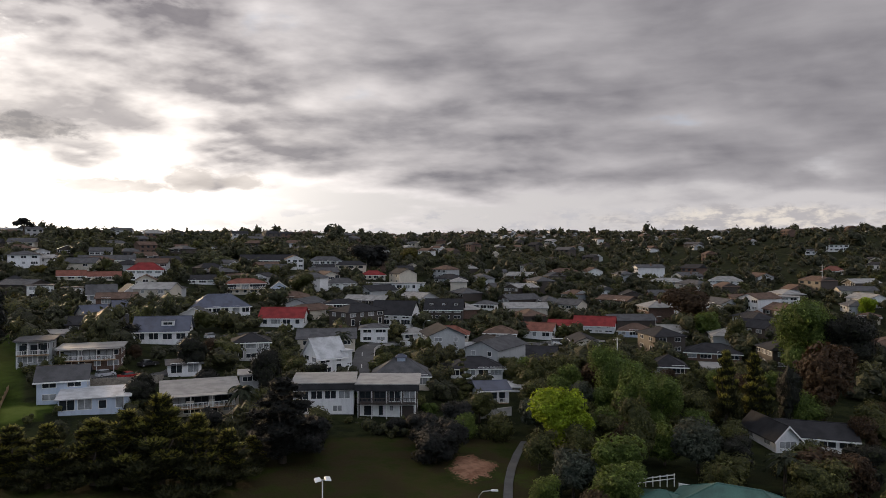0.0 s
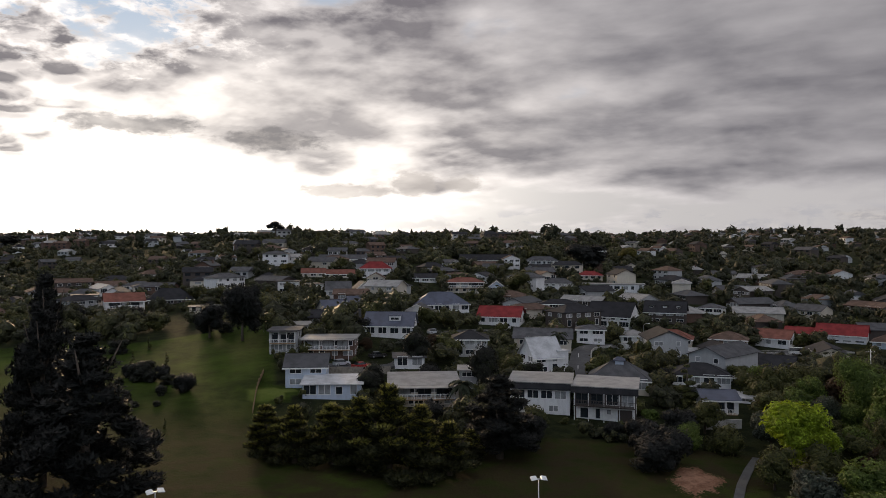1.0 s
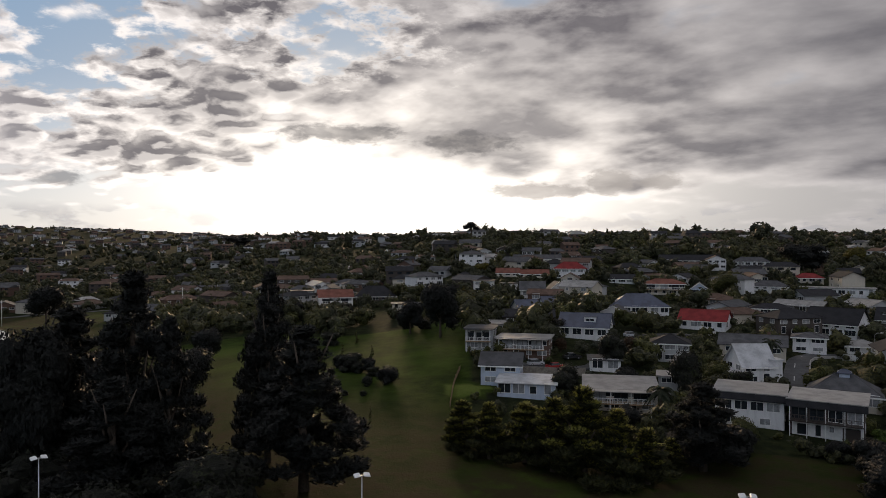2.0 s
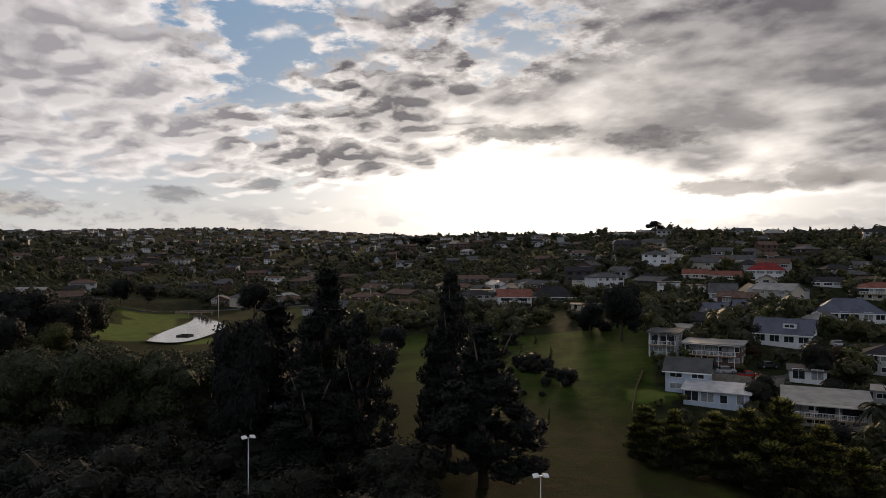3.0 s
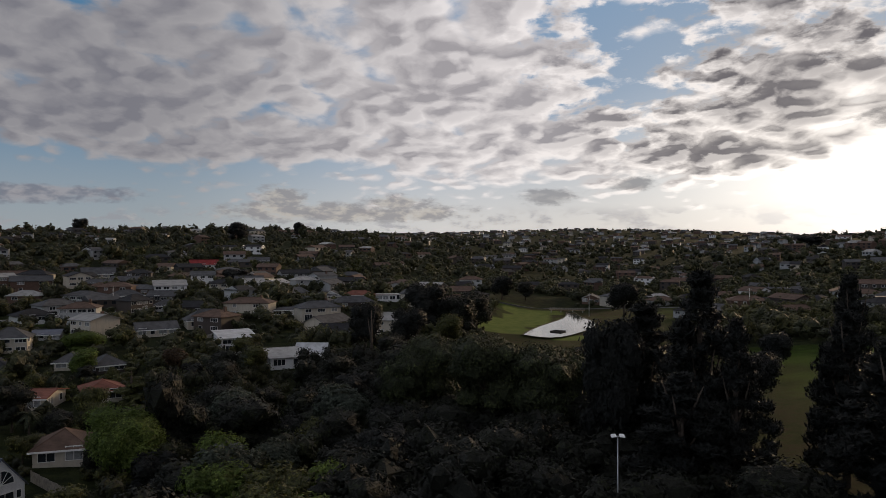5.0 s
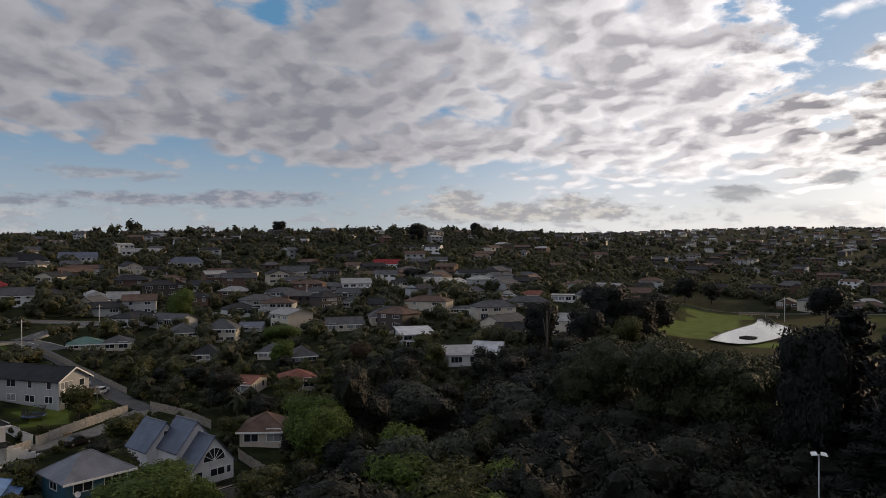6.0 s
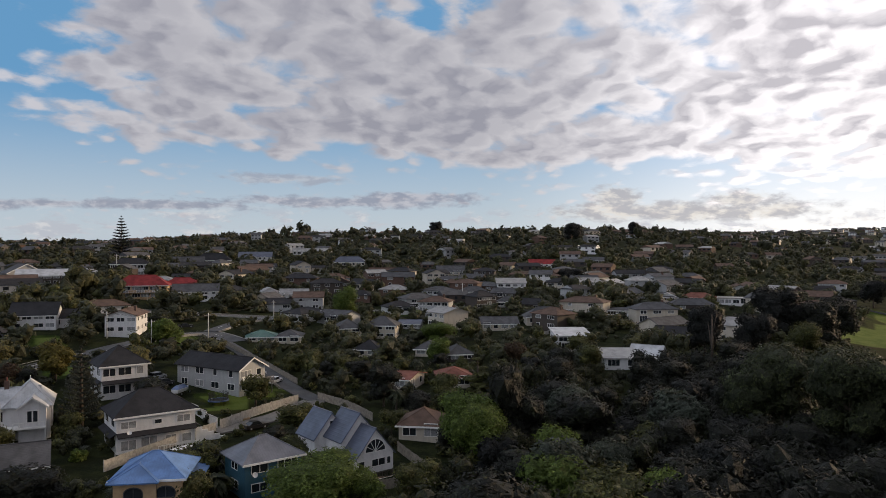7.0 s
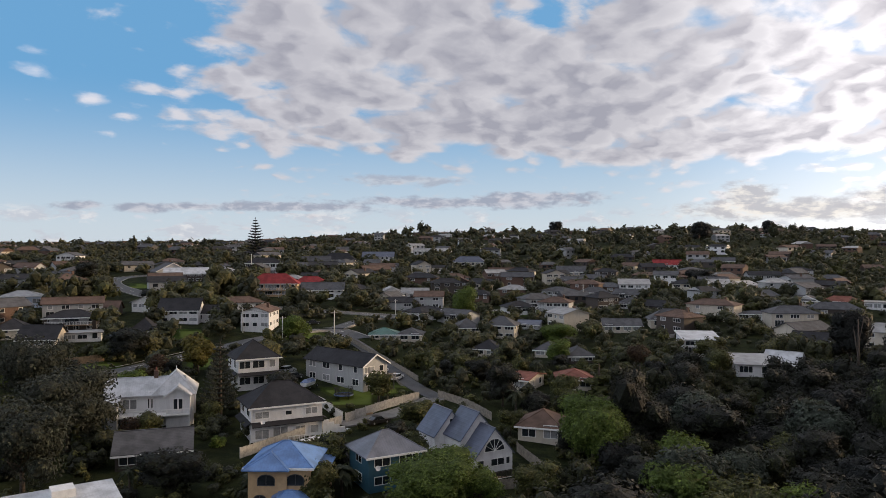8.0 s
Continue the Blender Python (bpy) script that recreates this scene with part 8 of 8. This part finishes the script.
# ---------------------------------------------------------------- the rest of the suburb, street by street
fill_rng = random.Random(4)


def fill_houses():
    n = 0
    for _ in range(9000):
        a, u = fill_rng.uniform(-38, 150), fill_rng.random()
        d = math.sqrt(150 ** 2 + u * (430 ** 2 - 150 ** 2))
        x, y = polar(a, d)
        if zone(x, y) != "home" or not free(x, y, 5.6) or hides(x, y, 3.5) or (26 < a < 58 and d < 300) or (a < -12 and d > 250 and fill_rng.random() < 0.38) or d < (225 if a > 60 else 185):
            continue
        if a < 32 and fill_rng.random() < 0.3:
            continue
        two = fill_rng.random() < 0.28
        w, dp = fill_rng.uniform(10, 17), fill_rng.uniform(7.5, 10)
        kind = fill_rng.choice(("hip", "hip", "gable", "gable", "gable_y"))
        if kind == "gable_y":
            w, dp = dp, w
        wm, rm = fill_rng.choice(WALLS + FAR_WALLS + FAR_WALLS), fill_rng.choice(ROOFS)
        words = "%s %s house, %s roof" % ("two-storey" if two else "single-storey", wm.name.split("_")[-1].replace("brown", "brick") + " walled", rm.name.split("_")[1])
        house(x, y, fill_rng.gauss(0, 28) if a > 6 else fill_rng.gauss(-62, 16), w, dp, 5.2 if two else 2.7, kind, fill_rng.uniform(1.5, 2.2), wm, rm, words + " on the slope", 2 if two else 1,
              win=(2.2, 1.3), rows=fill_rng.randint(2, 4), sides=d < 260, chimney=fill_rng.random() < 0.15, seed=n)
        n += 1
        if n >= 260:
            break


def far_houses():
    """The small houses of the far slopes, too many to count."""
    by = {}

    def put(mat, pts, faces):
        v, f = by.setdefault(mat.name, (mat, [], []))[1:]
        k = len(v)
        v.extend(pts)
        f.extend(tuple(i + k for i in q) for q in faces)
    spots = []
    cell = {}
    for _ in range(24000):
        a, u = fill_rng.uniform(-38, 150), fill_rng.random()
        d = math.sqrt(310 ** 2 + u * (2300 ** 2 - 310 ** 2))
        x, y = polar(a, d)
        if a < -12 and d > 400 and fill_rng.random() < 0.4:       # the wooded hill above the sunlit slope
            continue
        gap = 14.5 + d * 0.006
        c = (int(x // 30), int(y // 30))
        if any((x - p) ** 2 + (y - q) ** 2 < gap * gap for i in (-1, 0, 1) for j in (-1, 0, 1) for p, q in cell.get((c[0] + i, c[1] + j), ())):
            continue
        if (d < 660 and (not free(x, y, 6) or hides(x, y, 3)) or d < 450 and zone(x, y) != "home") or zone(x, y) == 'pond':
            continue
        cell.setdefault(c, []).append((x, y))
        spots.append((x, y))
        if len(spots) > 3000:
            break
    for x, y in spots:
        w, dp, h, rh = fill_rng.uniform(9, 16), fill_rng.uniform(7, 9.5), fill_rng.choice((2.8, 2.8, 5.2)), fill_rng.uniform(1.4, 2.2)
        m = Matrix.Translation(on_ground(x, y, -0.3)) @ Matrix.Rotation(math.atan2(-x, y) + (fill_rng.gauss(0, 0.6) if math.atan2(-x, y) > 0.1 else fill_rng.gauss(-1.1, 0.3)), 4, "Z")
        wm, rm = fill_rng.choice(FAR_WALLS), fill_rng.choice(ROOFS)
        X, Y = w / 2, dp / 2

        def tr(*pts):
            return [tuple(m @ Vector(p)) for p in pts]
        put(wm, tr((-X, -Y, -3), (X, -Y, -3), (X, Y, -3), (-X, Y, -3), (-X, -Y, h), (X, -Y, h), (X, Y, h), (-X, Y, h), (-X, 0, h + rh), (X, 0, h + rh)),
            [(0, 1, 5, 4), (1, 2, 6, 9, 5), (2, 3, 7, 6), (3, 0, 4, 8, 7)])
        e = 0.5 if fill_rng.random() < 0.5 else -X * 0.45
        put(rm, tr((-X - 0.5, -Y - 0.5, h - 0.1), (X + 0.5, -Y - 0.5, h - 0.1), (X + 0.5, Y + 0.5, h - 0.1), (-X - 0.5, Y + 0.5, h - 0.1), (-X - e, 0, h + rh + 0.15), (X + e, 0, h + rh + 0.15)),
            [(0, 1, 5, 4), (1, 2, 5), (2, 3, 4, 5), (3, 0, 4), (3, 2, 1, 0)])
        for s in range(2 if h > 4 else 1):
            for i in range(3):
                cx, ww, z0 = -X + w * (i + 0.5) / 3, fill_rng.uniform(0.6, 1.3), s * 2.6 + 0.9
                put(M_GLASS, tr((cx - ww, -Y - 0.03, z0), (cx + ww, -Y - 0.03, z0), (cx + ww, -Y - 0.03, z0 + 1.2), (cx - ww, -Y - 0.03, z0 + 1.2)), [(0, 1, 2, 3)])
    me = bpy.data.meshes.new("far_houses")
    v, f, mi = [], [], []
    for k, (mat, vv, ff) in enumerate(by.values()):
        me.materials.append(mat)
        n = len(v)
        v += vv
        f += [tuple(i + n for i in q) for q in ff]
        mi += [k] * len(ff)
    me.from_pydata(v, [], f)
    me.polygons.foreach_set("material_index", mi)
    tagged(new("far_houses", me), "many small houses with mixed roofs on far slopes", "houses", kind="stuff")
    return spots


def fill_trees():
    n = 0
    for _ in range(9000):           # the bush below the camera and the nearest gardens: trees one can count
        a, u = fill_rng.uniform(-36, 148), fill_rng.random()
        d = math.sqrt(62 ** 2 + u * (185 ** 2 - 62 ** 2))
        x, y = polar(a, d)
        zn = zone(x, y)
        if zn in ("park", "pond") or any((x - p) ** 2 + (y - q) ** 2 < r * r for p, q, r in LAWNS):
            continue
        if zn == "bush" or d < 75:
            hh = fill_rng.uniform(6.5, 11.0) * (0.7 if a < 0 else 1)
            if free(x, y, 1.3) and not hides(x, y, hh, 2.2):
                tree(fill_rng.choice(("bush", "bush", "bush", "dark", "bush", "dark") if 47 < a < 84 else ("bush", "bush", "garden", "bush", "dark", "bush", "grey", "bush", "fresh") if a > 30 else ("garden", "fresh", "garden", "bush", "fresh", "rust", "garden", "grey")), x, y, hh)
                n += 1
        elif free(x, y, 0.9) and not hides(x, y, 5.0):
            k = fill_rng.choice(("garden", "garden", "bush", "dark", "shrub", "shrub", "garden", "fresh", "poplar", "rust", "palm", "bush"))
            tree(k, x, y, fill_rng.uniform(1.6, 3.0) if k == "shrub" else fill_rng.uniform(3.5, 7.0))
            n += 1
        if n >= 290:
            break


def scatter(name, label, mat, lo, hi, count, leaves, size, heights, gap, keep, nl=7):
    """Joined crowns for what nobody could count, uneven and leafy."""
    protos = []
    for i in range(6):
        lob = round_lobes(3.6, 7.5, 6, 300 + i, 0.9 if i < 4 else 1.15, 0.3)[:nl]
        me = crown_mesh("scatter", mat, lob, leaves, size, 300 + i, core=0.74, sub=1)
        co = np.empty(len(me.vertices) * 3)
        me.vertices.foreach_get("co", co)
        protos.append((co.reshape(-1, 3), [tuple(p.vertices) for p in me.polygons]))
        bpy.data.meshes.remove(me)
    vs, fs, off, made = [], [], 0, 0
    for _ in range(count * 6):
        a, u = fill_rng.uniform(-38, 150), fill_rng.random()
        d = math.sqrt(lo * lo + u * (hi * hi - lo * lo))
        x, y = polar(a, d)
        co, faces = fill_rng.choice(protos)
        k = fill_rng.uniform(*heights) / 7.5 * (1 + 0.9 * max(noise.noise(Vector((x / 120, y / 120, 5.0))), 0))
        if any((x - p) ** 2 + (y - q) ** 2 < s * s for p, q, s in LAWNS):
            continue
        if not keep(x, y, d) or (d < 600 and hides(x, y, 7.5 * k)):
            continue
        t = fill_rng.uniform(0, 6.28)
        r = np.array([[math.cos(t), -math.sin(t), 0], [math.sin(t), math.cos(t), 0], [0, 0, fill_rng.uniform(0.8, 1.15)]]) * k
        vs.append(co @ r.T + np.array(on_ground(x, y, 1.5 * k)))
        fs += [tuple(i + off for i in f) for f in faces]
        off += len(co)
        made += 1
        if gap:
            TAKEN.append((x, y, gap))
        if made >= count:
            break
    me = bpy.data.meshes.new(name)
    me.from_pydata(np.concatenate(vs).tolist(), [], fs)
    me.materials.append(mat)
    tagged(new(name, me), label, "trees", kind="stuff")


def far_woods(spots):
    taken = {}
    for x, y in spots:
        taken.setdefault((int(x // 12), int(y // 12)), []).append((x, y))

    def clear_of_houses(x, y, r2=49):
        c = (int(x // 12), int(y // 12))
        return not any((x - p) ** 2 + (y - q) ** 2 < r2 for i in (-1, 0, 1) for j in (-1, 0, 1) for p, q in taken.get((c[0] + i, c[1] + j), ()))

    grid = {}
    for a, b, c in TAKEN:
        for i in range(int((a - c) // 10), int((a + c) // 10) + 1):
            for j in range(int((b - c) // 10), int((b + c) // 10) + 1):
                grid.setdefault((i, j), []).append((a, b, c))

    def clear_near(x, y, r):
        return all((x - a) ** 2 + (y - b) ** 2 > (c + r) ** 2 for a, b, c in grid.get((int(x // 10), int(y // 10)), ()))

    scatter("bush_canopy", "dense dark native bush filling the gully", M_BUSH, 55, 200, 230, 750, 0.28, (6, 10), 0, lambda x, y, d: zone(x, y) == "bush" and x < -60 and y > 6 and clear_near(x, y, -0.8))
    scatter("mixed_canopy", "mixed green trees filling the gully below the houses", M_GULLY, 55, 190, 130, 800, 0.26, (5, 9), 0, lambda x, y, d: zone(x, y) in ("bush", "home") and x < -60 and -22 < y <= 6 and clear_near(x, y, -0.5))
    scatter("gully_trees", "mixed green trees filling the gully", M_GARDEN, 70, 190, 110, 800, 0.28, (4, 8), 0, lambda x, y, d: zone(x, y) == "bush" and x > -10 and clear_near(x, y, 0.2))
    scatter("near_growth", "hedges and shrubs crowding the nearer gardens", M_GARDEN, 78, 210, 640, 110, 0.34, (1.6, 4.2), 0, lambda x, y, d: zone(x, y) == "home" and clear_near(x, y, 0.1), 4)
    scatter("evergreen_hedges", "evergreen hedges and shrubs in the nearer gardens", M_MIXED, 78, 210, 420, 100, 0.34, (1.4, 4.5), 0, lambda x, y, d: zone(x, y) == "home" and clear_near(x, y, 0.0), 4)
    scatter("grey_shrubs", "grey-green shrubs in the nearer gardens", M_GREY2, 78, 210, 170, 110, 0.34, (1.4, 3.5), 0, lambda x, y, d: zone(x, y) == "home" and clear_near(x, y, 0.0), 4)
    scatter("garden_growth", "hedges and shrubs crowding the gardens", M_WOOD, 75, 360, 2000, 40, 0.50, (1.8, 5.0), 0, lambda x, y, d: zone(x, y) == "home" and clear_near(x, y, 0.2), 3)
    scatter("garden_trees", "mixed evergreen trees among the hillside houses", M_WOOD, 110, 460, 1450, 80, 0.58, (4, 8), 0, lambda x, y, d: zone(x, y) == "home" and clear_near(x, y, 0.8) and clear_of_houses(x, y), 5)
    scatter("slope_trees", "mixed evergreen trees standing between the houses", M_MIXED, 170, 560, 1500, 100, 0.52, (5, 9.5), 0, lambda x, y, d: zone(x, y) == "home" and (x < -0.06 * y or d < 250) and clear_near(x, y, 0.2) and clear_of_houses(x, y, 30), 6)
    scatter("leafy_trees", "green leafy trees standing between the houses", M_GARDEN, 150, 560, 480, 110, 0.54, (4, 7.5), 0, lambda x, y, d: zone(x, y) == "home" and clear_near(x, y, 0.2) and clear_of_houses(x, y, 30), 6)
    scatter("hillside_trees", "mixed evergreen trees among the hillside houses", M_WOOD, 380, 850, 4300, 32, 0.8, (5.0, 10), 0, lambda x, y, d: zone(x, y) == "home" and clear_near(x, y, 0.8) and clear_of_houses(x, y), 3)
    scatter("hillside_woods", "mixed evergreen trees among the hillside houses", M_WOOD, 800, 1400, 3000, 10, 1.4, (5, 11.5), 0, lambda x, y, d: clear_of_houses(x, y), 3)
    scatter("ridge_trees", "taller trees standing in groups along the ridge", M_WOOD, 560, 1300, 420, 60, 0.8, (9, 16), 0, lambda x, y, d: noise.noise(Vector((x / 60, y / 60, 9.0))) > 0.12 and clear_of_houses(x, y, 30), 5)
    scatter("distant_woods", "distant trees along the ridges", M_WOOD, 1400, 2700, 2600, 7, 1.9, (5, 11), 0, lambda x, y, d: clear_of_houses(x, y, 36), 2)


wires()
fill_houses()
far_spots = far_houses()
fill_trees()
far_woods(far_spots)
